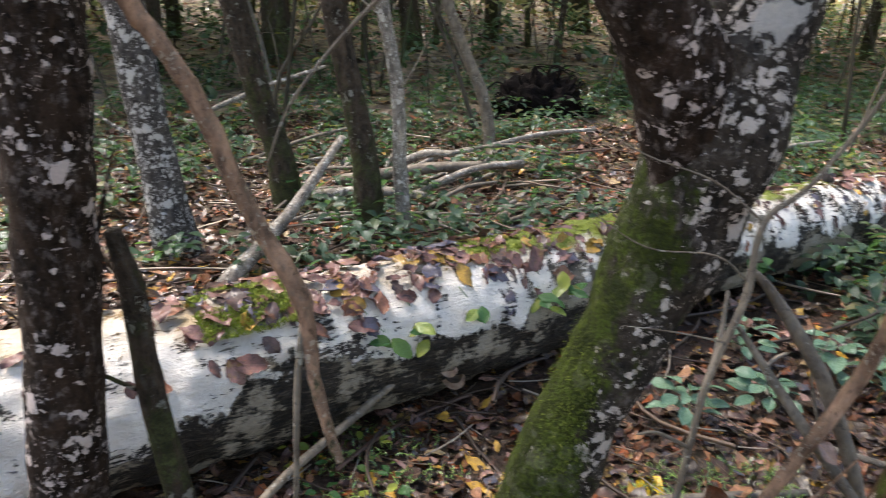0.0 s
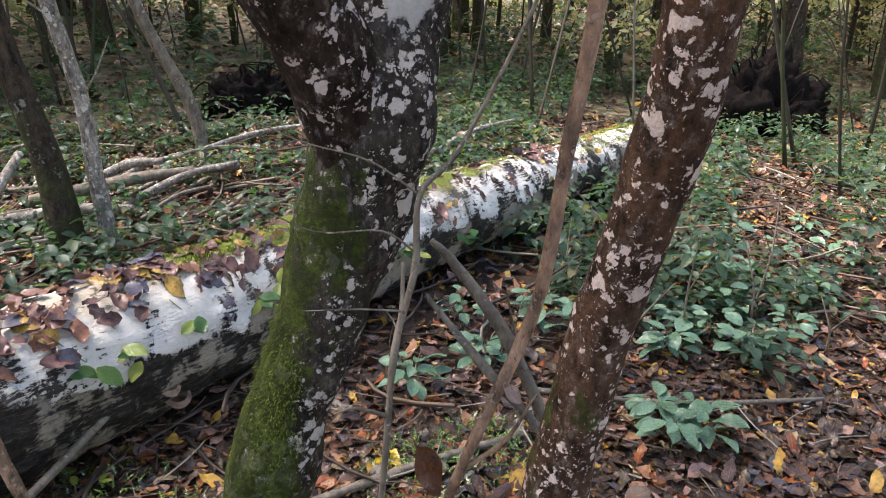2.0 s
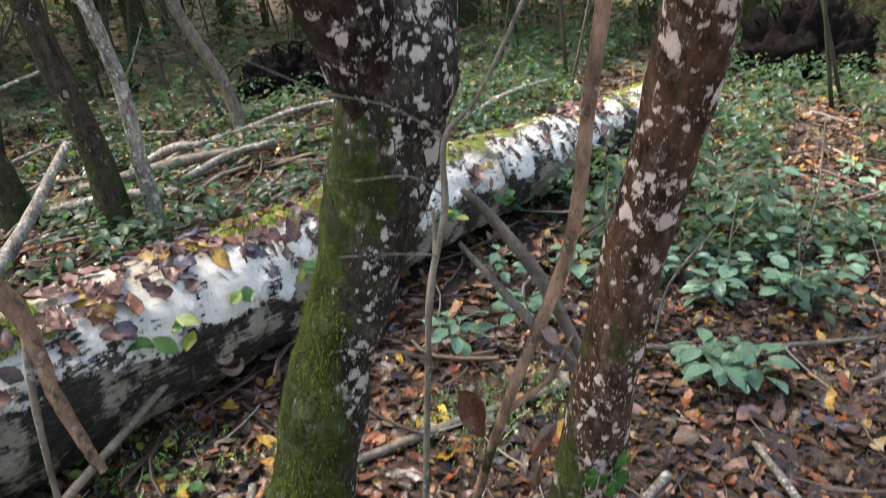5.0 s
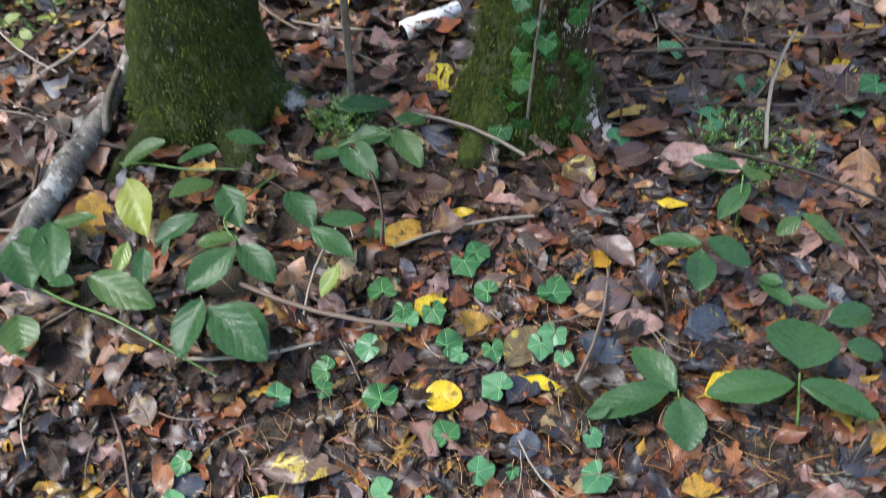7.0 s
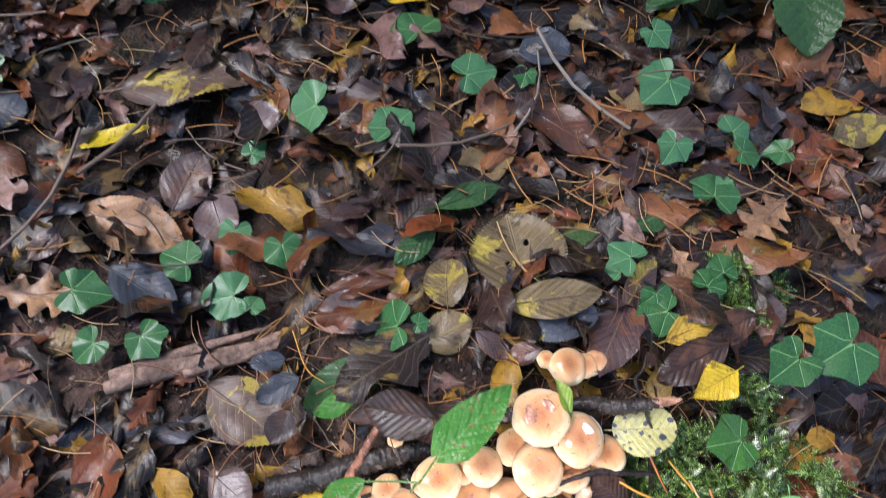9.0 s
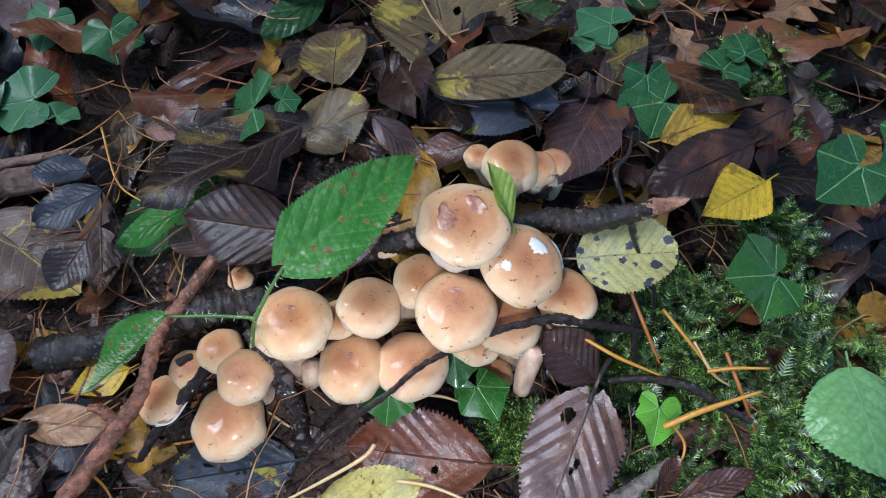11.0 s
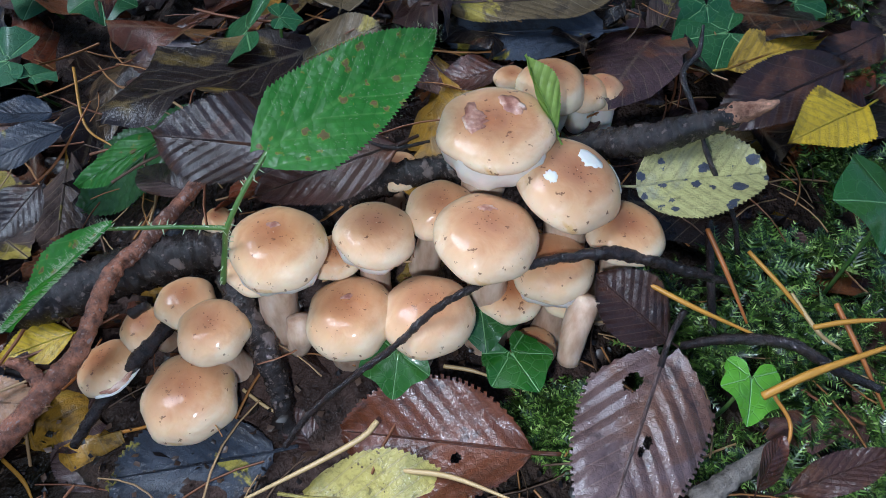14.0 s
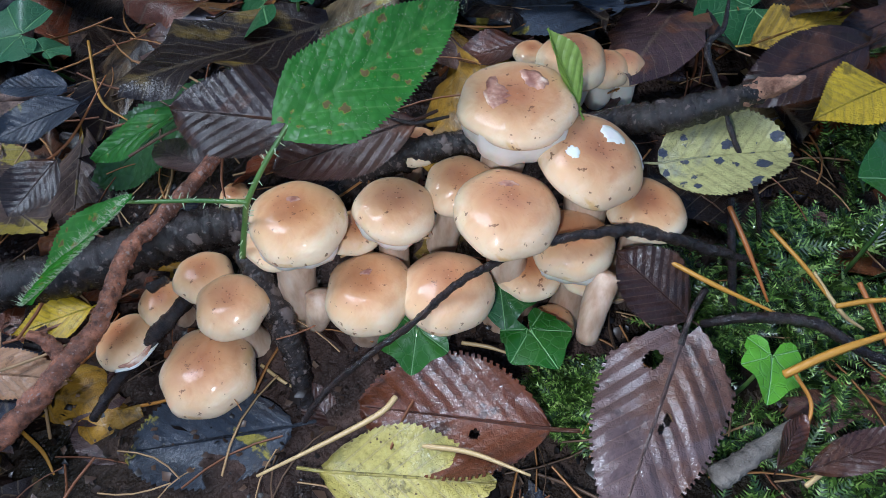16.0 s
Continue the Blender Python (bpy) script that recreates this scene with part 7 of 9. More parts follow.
hero_leaf("plain", M_LEAF_OLD, (0.025, 0.516, -0.043), (0.150, 0.469, -0.024), .4, -7, "mottled yellow and brown fallen leaf", cup=0.05)
hero_leaf("round", M_LEAF_BLUE, (-0.108, 0.534, -0.037), (-0.051, 0.526, -0.040), .7, 5, "slate-grey wet fallen leaf", cup=0.01)
hero_leaf("plain", M_LEAF_OLD, (0.517, 0.226, -0.023), (0.572, 0.225, -0.024), .5, -2, "mottled yellow and brown fallen leaf", cup=-0.14)
hero_leaf("birch", M_LEAF_YELLOW, (-0.018, 0.468, -0.048), (0.041, 0.472, -0.048), .35, -11, "bright yellow fallen leaf on litter", cup=-0.02)
hero_leaf("plain", M_LEAF_PURPLE, (0.190, 0.664, -0.002), (0.184, 0.745, 0.005), .5, -9, "purple-brown fallen hornbeam leaf", cup=-0.11)
hero_leaf("plain", M_LEAF_BROWN, (-0.010, 0.747, 0.005), (0.080, 0.789, 0.009), .5, -8, "dark brown wet fallen leaf", cup=0.21)
hero_leaf("plain", M_LEAF_PURPLE, (-0.046, 0.406, -0.067), (-0.072, 0.386, -0.067), .7, 0, "purple-brown fallen hornbeam leaf", cup=-0.18)
hero_leaf("plain", M_LEAF_BROWN, (0.393, 0.635, -0.003), (0.451, 0.581, -0.006), .5, 4, "dark brown wet fallen leaf", cup=0.06)
hero_leaf("plain", M_TAN, (0.120, 0.255, -0.072), (0.149, 0.223, -0.054), .3, -12, "tan fallen leaf on the litter", cup=0.23)
hero_leaf("plain", M_LEAF_OLD, (0.453, 0.646, 0.001), (0.401, 0.655, -0.003), .4, -11, "mottled yellow and brown fallen leaf", cup=-0.17)
hero_leaf("plain", M_LEAF_PURPLE, (0.558, 0.492, -0.008), (0.624, 0.511, -0.006), .4, -10, "purple-brown fallen hornbeam leaf", cup=0.06)
hero_leaf("birch", M_LEAF_YELLOW, (-0.097, 0.747, 0.003), (-0.066, 0.776, 0.002), .5, -10, "bright yellow fallen leaf on litter", cup=-0.02)
hero_leaf("plain", M_LEAF_OLD, (-0.106, 0.630, -0.014), (-0.118, 0.685, -0.003), .7, -1, "mottled yellow and brown fallen leaf", cup=-0.07)
hero_leaf("plain", M_LEAF_PURPLE, (0.536, 0.558, -0.001), (0.612, 0.543, -0.004), .8, -8, "purple-brown fallen hornbeam leaf", cup=0.08)
hero_leaf("round", M_LEAF_BLUE, (0.510, 0.502, -0.008), (0.545, 0.453, -0.013), .9, -10, "slate-grey wet fallen leaf", cup=0.08)
hero_leaf("birch", M_LEAF_YELLOW, (0.304, 0.646, -0.001), (0.356, 0.646, 0.001), .6, 8, "bright yellow fallen leaf on litter", cup=0.19)
hero_leaf("plain", M_LEAF_OLD, (0.643, 0.825, 0.006), (0.673, 0.768, 0.008), .9, 7, "mottled yellow and brown fallen leaf", cup=0.24)
hero_leaf("plain", M_TAN, (0.559, 0.516, -0.010), (0.625, 0.476, -0.009), .5, 12, "tan fallen leaf on the litter", cup=0.15)
hero_leaf("round", M_LEAF_BLUE, (0.931, 0.616, 0.000), (0.921, 0.559, -0.002), .9, 2, "slate-grey wet fallen leaf", cup=-0.19)
hero_leaf("round", M_LEAF_BLUE, (0.869, 0.426, -0.016), (0.871, 0.373, -0.019), .9, 6, "slate-grey wet fallen leaf", cup=-0.16)
hero_leaf("plain", M_LEAF_OLD, (0.981, 0.725, 0.004), (0.991, 0.682, 0.004), 1.0, -12, "mottled yellow and brown fallen leaf", cup=0.27)
hero_leaf("birch", M_LEAF_YELLOW, (1.243, 0.860, 0.004), (1.237, 0.805, 0.009), .9, -4, "bright yellow fallen leaf on litter", cup=-0.14)
hero_leaf("plain", M_LEAF_OLD, (1.082, 0.940, 0.006), (1.114, 0.898, 0.010), .5, 11, "mottled yellow and brown fallen leaf", cup=0.13)
hero_leaf("plain", M_TAN, (1.103, 0.641, 0.003), (1.020, 0.538, -0.003), .5, 9, "tan fallen leaf on the litter", cup=-0.15)
hero_leaf("plain", M_LEAF_OLD, (1.221, 0.939, 0.003), (1.249, 0.920, 0.005), .8, 6, "mottled yellow and brown fallen leaf", cup=0.16)
hero_leaf("oak", M_TAN, (-0.318, 1.312, 0.022), (-0.214, 1.248, 0.017), .8, 0, "tan fallen leaf on the litter", cup=-0.18)
hero_leaf("plain", M_LEAF_PURPLE, (0.130, 1.251, 0.016), (0.164, 1.292, 0.019), 1.0, 0, "purple-brown fallen hornbeam leaf", cup=-0.11)
hero_leaf("birch", M_LEAF_YELLOW, (0.410, 0.807, 0.003), (0.461, 0.791, 0.010), .5, -9, "bright yellow fallen leaf on litter", cup=-0.19)
hero_leaf("plain", M_LEAF_RUST, (0.499, 0.727, 0.002), (0.556, 0.682, 0.005), .4, 10, "rust-brown wet fallen leaf", cup=0.28)
hero_leaf("plain", M_LEAF_PURPLE, (0.609, 0.658, 0.002), (0.642, 0.584, 0.001), .6, -11, "purple-brown fallen hornbeam leaf", cup=0.30)
hero_leaf("birch", M_LEAF_YELLOW, (0.740, 0.682, 0.003), (0.779, 0.653, 0.004), .5, -5, "bright yellow fallen leaf on litter", cup=-0.15)
hero_leaf("plain", M_TAN, (0.643, 0.758, 0.008), (0.640, 0.712, 0.008), .6, -11, "tan fallen leaf on the litter", cup=0.08)
hero_leaf("plain", M_LEAF_RUST, (0.414, 1.227, 0.020), (0.474, 1.223, 0.016), .8, -10, "rust-brown wet fallen leaf", cup=-0.08)
hero_leaf("birch", M_LEAF_YELLOW, (0.527, 1.197, 0.015), (0.560, 1.081, 0.009), .5, 7, "bright yellow fallen leaf on litter", cup=0.15)
hero_leaf("plain", M_LEAF_PURPLE, (0.601, 1.241, 0.021), (0.618, 1.183, 0.015), .9, 7, "purple-brown fallen hornbeam leaf", cup=-0.00)
hero_leaf("plain", M_LEAF_OLD, (1.370, 1.103, 0.004), (1.373, 1.048, 0.004), .6, -10, "mottled yellow and brown fallen leaf", cup=-0.01)
hero_leaf("plain", M_LEAF_RUST, (0.453, 1.740, 0.041), (0.554, 1.644, 0.044), .3, 11, "rust-brown wet fallen leaf", cup=0.28)
hero_leaf("birch", M_LEAF_YELLOW, (0.647, 1.983, 0.048), (0.686, 1.835, 0.050), .6, 6, "bright yellow fallen leaf on litter", cup=0.14)
hero_leaf("plain", M_LEAF_OLD, (-0.290, 1.794, 0.039), (-0.389, 1.865, 0.047), .5, 8, "mottled yellow and brown fallen leaf", cup=0.00)
hero_leaf("plain", M_TAN, (0.932, 0.444, -0.010), (0.938, 0.511, -0.009), .4, 3, "tan fallen leaf on the litter", cup=0.17)
ivy((0.072, 0.597, -0.010), (0.098, 0.604, -0.010), mat=M_IVY_DULL)
ivy((0.150, 0.602, 0.000), (0.127, 0.622, -0.004), mat=M_IVY_DULL)
ivy((0.221, 0.609, 0.009), (0.195, 0.616, 0.004), mat=M_IVY_DULL)
ivy((0.208, 0.523, 0.001), (0.212, 0.556, -0.000), mat=M_IVY_DULL)
ivy((0.326, 0.631, 0.009), (0.327, 0.603, 0.004), mat=M_IVY_DULL)
ivy((0.287, 0.651, 0.011), (0.277, 0.631, 0.006), mat=M_IVY_DULL)
ivy((0.381, 0.538, 0.002), (0.379, 0.513, -0.003), mat=M_IVY_DULL)
ivy((0.365, 0.475, -0.002), (0.351, 0.503, -0.004), mat=M_IVY_DULL)
ivy((0.474, 0.526, 0.002), (0.454, 0.509, -0.004), mat=M_IVY_DULL)
ivy((0.467, 0.486, -0.001), (0.461, 0.468, -0.006), mat=M_IVY_DULL)
ivy((0.272, 0.439, -0.004), (0.272, 0.467, -0.006), mat=M_IVY_DULL)
ivy((0.290, 0.379, -0.008), (0.315, 0.380, -0.012), mat=M_IVY_DULL)
ivy((0.334, 0.365, -0.010), (0.324, 0.354, -0.015), mat=M_IVY_DULL)
ivy((0.219, 0.352, -0.011), (0.220, 0.380, -0.012), mat=M_IVY_DULL)
ivy((0.173, 0.402, -0.015), (0.148, 0.412, -0.029), mat=M_IVY_DULL)
ivy((0.114, 0.401, -0.044), (0.128, 0.408, -0.041), mat=M_IVY_DULL)
ivy((0.042, 0.336, -0.068), (0.024, 0.355, -0.067), mat=M_IVY_DULL)
ivy((0.084, 0.349, -0.065), (0.075, 0.333, -0.072), mat=M_IVY_DULL)
ivy((0.115, 0.315, -0.056), (0.114, 0.296, -0.064), mat=M_IVY_DULL)
ivy((-0.041, 0.343, -0.066), (-0.016, 0.333, -0.073), mat=M_IVY_DULL)
ivy((0.069, 0.297, -0.073), (0.042, 0.306, -0.076), mat=M_IVY_DULL)
ivy((-0.033, 0.297, -0.073), (-0.051, 0.291, -0.078), mat=M_IVY_DULL)
ivy((0.000, 0.290, -0.074), (0.008, 0.271, -0.079), mat=M_IVY_DULL)
ivy((0.431, 0.316, -0.012), (0.403, 0.306, -0.017), mat=M_IVY_DULL)
ivy((0.405, 0.261, -0.015), (0.389, 0.250, -0.019), mat=M_IVY_DULL)
ivy((0.403, 0.208, -0.014), (0.420, 0.227, -0.019), mat=M_IVY_DULL)
ivy((0.446, 0.366, -0.008), (0.452, 0.348, -0.014), mat=M_IVY_DULL)
ivy((0.442, 0.234, -0.013), (0.459, 0.232, -0.018), mat=M_IVY_DULL)
ivy((0.471, 0.224, -0.015), (0.458, 0.231, -0.019), mat=M_IVY_DULL)
ivy((0.328, 0.187, -0.016), (0.320, 0.203, -0.018), mat=M_IVY_DULL)
ivy((0.336, 0.149, -0.031), (0.317, 0.154, -0.034), mat=M_IVY_DULL)
ivy((0.368, 0.154, -0.027), (0.384, 0.163, -0.029), mat=M_IVY_DULL)
ivy((0.501, 0.585, 0.006), (0.528, 0.611, 0.005), mat=M_IVY_DULL)
ivy((0.413, 0.626, 0.008), (0.398, 0.650, 0.007), mat=M_IVY_DULL)
ivy((-0.068, 0.556, -0.020), (-0.092, 0.565, -0.022), mat=M_IVY_DULL)
ivy((-0.094, 0.505, -0.031), (-0.096, 0.530, -0.029), mat=M_IVY_DULL)
ivy((0.448, 0.254, -0.015), (0.465, 0.262, -0.018), mat=M_IVY_DULL)
ivy((0.336, 0.546, 0.003), (0.317, 0.543, 0.001), mat=M_IVY_DULL)
ivy((0.267, 0.693, 0.012), (0.274, 0.729, 0.010), mat=M_IVY_DULL)
ivy((0.136, 0.577, -0.005), (0.157, 0.575, -0.006), mat=M_IVY_DULL)
ivy((0.171, 0.204, -0.029), (0.155, 0.217, -0.044), mat=M_IVY_DULL)
ivy((0.153, 0.205, -0.041), (0.152, 0.197, -0.044), mat=M_IVY_DULL)
ivy((0.334, 0.161, -0.026), (0.332, 0.150, -0.038), mat=M_IVY_DULL)
ivy((0.383, 0.159, -0.027), (0.387, 0.173, -0.026), mat=M_IVY_DULL)
ivy((0.318, 0.181, -0.019), (0.319, 0.195, -0.020), mat=M_IVY_DULL)
ivy((0.183, 0.197, -0.022), (0.192, 0.197, -0.024), mat=M_IVY_DULL)
ivy((0.079, 0.283, -0.075), (0.087, 0.293, -0.077), mat=M_IVY_DULL)
ivy((0.418, 0.218, -0.017), (0.415, 0.209, -0.020), mat=M_IVY_DULL)
ivy((0.403, 0.698, 0.010), (0.403, 0.664, 0.005), mat=M_IVY_DULL)
ivy((0.448, 0.517, 0.000), (0.434, 0.493, -0.006), mat=M_IVY_DULL)
ivy((0.504, 0.597, 0.004), (0.502, 0.566, -0.000), mat=M_IVY_DULL)
ivy((0.281, 0.627, 0.007), (0.283, 0.659, 0.005), mat=M_IVY_DULL)
ivy((0.426, 0.703, 0.011), (0.451, 0.718, 0.008), mat=M_IVY_DULL)
ivy((0.322, 0.566, 0.004), (0.351, 0.574, -0.000), mat=M_IVY_DULL)
ivy((0.948, 0.842, 0.013), (0.924, 0.808, 0.009), mat=M_IVY_DULL)
ivy((0.754, 0.837, 0.013), (0.784, 0.853, 0.009), mat=M_IVY_DULL)
ivy((1.052, 0.864, 0.012), (1.019, 0.840, 0.009), mat=M_IVY_DULL)
ivy((1.238, 0.759, 0.012), (1.202, 0.760, 0.009), mat=M_IVY_DULL)
ivy((1.149, 0.721, 0.011), (1.176, 0.755, 0.008), mat=M_IVY_DULL)
ivy((0.914, 0.793, 0.014), (0.928, 0.770, 0.008), mat=M_IVY_DULL)
ivy((0.295, 0.822, 0.014), (0.310, 0.803, 0.009), mat=M_IVY_DULL)
ivy((0.975, 1.015, 0.014), (1.009, 1.040, 0.011), mat=M_IVY_DULL)
ivy((1.016, 1.181, 0.023), (0.994, 1.158, 0.017), mat=M_IVY_DULL)
ivy((0.354, 1.805, 0.051), (0.315, 1.780, 0.041), mat=M_IVY_DULL)
ivy((0.394, 0.091, -0.034), (0.370, 0.085, -0.039), mat=M_IVY_DULL)
ivy((0.429, 0.087, -0.032), (0.399, 0.082, -0.035), mat=M_IVY_DULL)
hero_leaf("round", M_ROUND, (0.355, 0.026, -0.065), (0.340, -0.013, -0.066), 0.95, 0, "pale green round leaf over the moss", cup=-0.2)
sprig = leafy_sprig([(-0.123, 1.223, 0.001), (-0.035, 1.114, 0.055), (0.033, 1.043, 0.072), (0.115, 1.004, 0.070)], "low shoot with glossy green oval leaves")
leaf_on(sprig, (0.007, 1.127, 0.080), (-0.079, 1.119, 0.069), .55, M_PLANT)
leaf_on(sprig, (0.092, 1.062, 0.078), (0.017, 1.089, 0.067), .55, M_PLANT)
leaf_on(sprig, (0.113, 1.092, 0.079), (0.175, 1.060, 0.066), .55, M_PLANT)
leaf_on(sprig, (-0.003, 0.982, 0.075), (0.072, 1.010, 0.063), .55, M_PLANT)
leaf_on(sprig, (0.085, 0.968, 0.074), (0.094, 0.879, 0.063), .55, M_PLANT)
sprig = leafy_sprig([(0.062, 0.908, -0.010), (0.081, 0.856, 0.049), (0.078, 0.905, 0.069), (0.186, 1.003, 0.040)], "low shoot with glossy green oval leaves")
leaf_on(sprig, (0.084, 0.852, 0.059), (0.018, 0.895, 0.048), .5, M_PLANT)
leaf_on(sprig, (0.076, 0.835, 0.060), (-0.013, 0.799, 0.048), .55, M_PLANT)
leaf_on(sprig, (0.086, 0.838, 0.059), (0.120, 0.759, 0.046), .55, M_PLANT)
leaf_on(sprig, (0.033, 0.938, 0.059), (-0.050, 0.920, 0.048), .5, M_PLANT)
leaf_on(sprig, (0.002, 0.757, 0.058), (-0.036, 0.691, 0.039), .6, M_PLANT)
leaf_on(sprig, (0.028, 0.735, 0.057), (0.084, 0.651, 0.033), .7, M_PLANT)
leaf_on(sprig, (0.183, 0.921, 0.059), (0.203, 0.842, 0.047), .6, M_PLANT)
leaf_on(sprig, (0.218, 0.833, 0.059), (0.287, 0.819, 0.047), .5, M_PLANT)
leaf_on(sprig, (0.197, 0.823, 0.059), (0.245, 0.754, 0.046), .45, M_PLANT)
leaf_on(sprig, (-0.070, 1.074, 0.063), (-0.059, 0.950, 0.047), .5, M_PLANT_PALE)
leaf_on(sprig, (-0.083, 0.925, 0.060), (-0.110, 0.879, 0.047), .5, M_PLANT_PALE)
leaf_on(sprig, (-0.059, 0.901, 0.059), (-0.074, 0.837, 0.047), .5, M_PLANT)
leaf_on(sprig, (-0.017, 0.906, 0.060), (-0.038, 0.882, 0.048), .4, M_PLANT)
leaf_on(sprig, (0.218, 0.734, 0.056), (0.175, 0.701, 0.041), .5, M_PLANT_PALE)
sprig = leafy_sprig([(-0.264, 0.966, 0.009), (-0.193, 0.871, 0.030), (-0.123, 0.796, 0.039), (-0.054, 0.715, 0.024), (0.013, 0.654, -0.024)], "low shoot with glossy green oval leaves")
leaf_on(sprig, (-0.270, 1.024, 0.051), (-0.245, 0.926, 0.037), .6, M_PLANT)
leaf_on(sprig, (-0.206, 1.041, 0.052), (-0.210, 0.916, 0.037), .5, M_PLANT)
leaf_on(sprig, (-0.132, 1.020, 0.050), (-0.221, 1.052, 0.040), .4, M_PLANT)
leaf_on(sprig, (-0.148, 0.888, 0.050), (-0.066, 0.800, 0.037), .45, M_PLANT)
leaf_on(sprig, (-0.259, 0.857, 0.049), (-0.256, 0.788, 0.037), .8, M_PLANT)
leaf_on(sprig, (-0.216, 0.999, 0.049), (-0.286, 1.055, 0.041), .5, M_PLANT)
leaf_on(sprig, (-0.174, 0.888, 0.049), (-0.223, 0.928, 0.037), .4, M_PLANT)
sprig = leafy_sprig([(0.244, 1.033, -0.010), (0.293, 1.014, 0.041), (0.388, 1.005, 0.050), (0.471, 1.027, 0.041)], "low shoot with glossy green oval leaves")
leaf_on(sprig, (0.323, 1.117, 0.046), (0.423, 1.102, 0.032), .45, M_PLANT)
leaf_on(sprig, (0.302, 1.026, 0.041), (0.332, 0.925, 0.027), .55, M_PLANT)
leaf_on(sprig, (0.287, 0.993, 0.040), (0.243, 1.037, 0.029), .5, M_PLANT)
leaf_on(sprig, (0.385, 1.002, 0.040), (0.310, 1.045, 0.030), .5, M_PLANT)
leaf_on(sprig, (0.400, 1.012, 0.040), (0.414, 0.919, 0.027), .5, M_PLANT)
leaf_on(sprig, (0.409, 1.040, 0.041), (0.464, 1.025, 0.029), .5, M_PLANT)
leaf_on(sprig, (0.544, 1.000, 0.039), (0.577, 0.910, 0.028), .4, M_PLANT)
leaf_on(sprig, (0.374, 1.032, 0.041), (0.383, 0.984, 0.028), .5, M_PLANT)
sprig = leafy_sprig([(0.706, 0.493, -0.059), (0.695, 0.501, 0.023), (0.703, 0.525, 0.069)], "low shoot with glossy green oval leaves")
leaf_on(sprig, (0.706, 0.532, 0.070), (0.650, 0.575, 0.068), .45, M_PLANT)
leaf_on(sprig, (0.717, 0.534, 0.071), (0.767, 0.485, 0.048), .5, M_PLANT)
leaf_on(sprig, (0.700, 0.522, 0.068), (0.672, 0.476, 0.045), .8, M_PLANT)
sprig = leafy_sprig([(0.831, 0.591, -0.037), (0.828, 0.601, 0.046), (0.842, 0.622, 0.070)], "low shoot with glossy green oval leaves")
leaf_on(sprig, (0.851, 0.639, 0.064), (0.807, 0.702, 0.061), .4, M_PLANT)
leaf_on(sprig, (0.855, 0.615, 0.058), (0.892, 0.641, 0.051), 1.0, M_PLANT)
leaf_on(sprig, (0.848, 0.612, 0.058), (0.778, 0.585, 0.041), .45, M_PLANT)
leaf_on(sprig, (0.884, 0.533, 0.040), (0.844, 0.528, 0.027), .6, M_PLANT)
leaf_on(sprig, (0.891, 0.535, 0.041), (0.934, 0.473, 0.013), .4, M_PLANT)
leaf_on(sprig, (0.798, 0.453, 0.022), (0.777, 0.480, 0.016), .6, M_PLANT)
leaf_on(sprig, (0.789, 0.420, 0.013), (0.778, 0.475, 0.015), .5, M_PLANT)
sprig = leafy_sprig([(0.690, 0.242, -0.111), (0.701, 0.284, -0.014), (0.717, 0.320, 0.033)], "low shoot with glossy green oval leaves")
leaf_on(sprig, (0.702, 0.311, 0.030), (0.601, 0.350, 0.025), .5, M_PLANT)
leaf_on(sprig, (0.712, 0.307, 0.029), (0.786, 0.239, 0.008), .5, M_PLANT)
leaf_on(sprig, (0.722, 0.327, 0.033), (0.776, 0.389, 0.034), 1.1, M_PLANT)
leaf_on(sprig, (0.798, 0.364, 0.041), (0.875, 0.363, 0.028), .5, M_PLANT)
leaf_on(sprig, (0.799, 0.330, 0.033), (0.842, 0.302, 0.017), .6, M_PLANT)
leaf_on(sprig, (0.807, 0.382, 0.045), (0.779, 0.418, 0.042), .4, M_PLANT)
sprig = leafy_sprig([(0.552, 0.290, -0.104), (0.562, 0.334, -0.026), (0.575, 0.370, 0.012)], "low shoot with glossy green oval leaves")
leaf_on(sprig, (0.571, 0.371, 0.013), (0.555, 0.451, 0.019), .55, M_PLANT)
leaf_on(sprig, (0.561, 0.375, 0.013), (0.451, 0.393, 0.005), .4, M_PLANT)
leaf_on(sprig, (0.572, 0.359, 0.009), (0.550, 0.299, -0.013), .8, M_PLANT)
leaf_on(sprig, (0.481, 0.383, 0.015), (0.450, 0.385, 0.004), .5, M_PLANT)
sprig = leafy_sprig([(0.603, 0.170, -0.116), (0.585, 0.184, -0.065), (0.577, 0.186, -0.045)], "low shoot with glossy green oval leaves")
leaf_on(sprig, (0.583, 0.187, -0.045), (0.504, 0.231, -0.053), .62, M_PLANT)
leaf_on(sprig, (0.568, 0.173, -0.046), (0.533, 0.132, -0.057), .6, M_PLANT)
sprig = leafy_sprig([(-0.018, 0.743, -0.013), (0.007, 0.730, 0.056), (0.019, 0.731, 0.086)], "low shoot with glossy green oval leaves")
leaf_on(sprig, (0.018, 0.731, 0.086), (-0.036, 0.666, 0.066), .6, M_PLANT)
leaf_on(sprig, (0.027, 0.713, 0.084), (0.079, 0.616, 0.057), .55, M_PLANT)
tuft((2.038, 2.248), 16, 0.096, 0.154, 31, "tuft of green bramble leaves on the floor", M_BRAMBLE)
tuft((2.327, 2.340), 14, 0.081, 0.158, 80, "tuft of green bramble leaves on the floor", M_BRAMBLE)
tuft((2.337, 2.135), 13, 0.092, 0.194, 502, "tuft of green bramble leaves on the floor", M_BRAMBLE)
tuft((2.265, 2.462), 15, 0.074, 0.152, 905, "tuft of green bramble leaves on the floor", M_BRAMBLE)
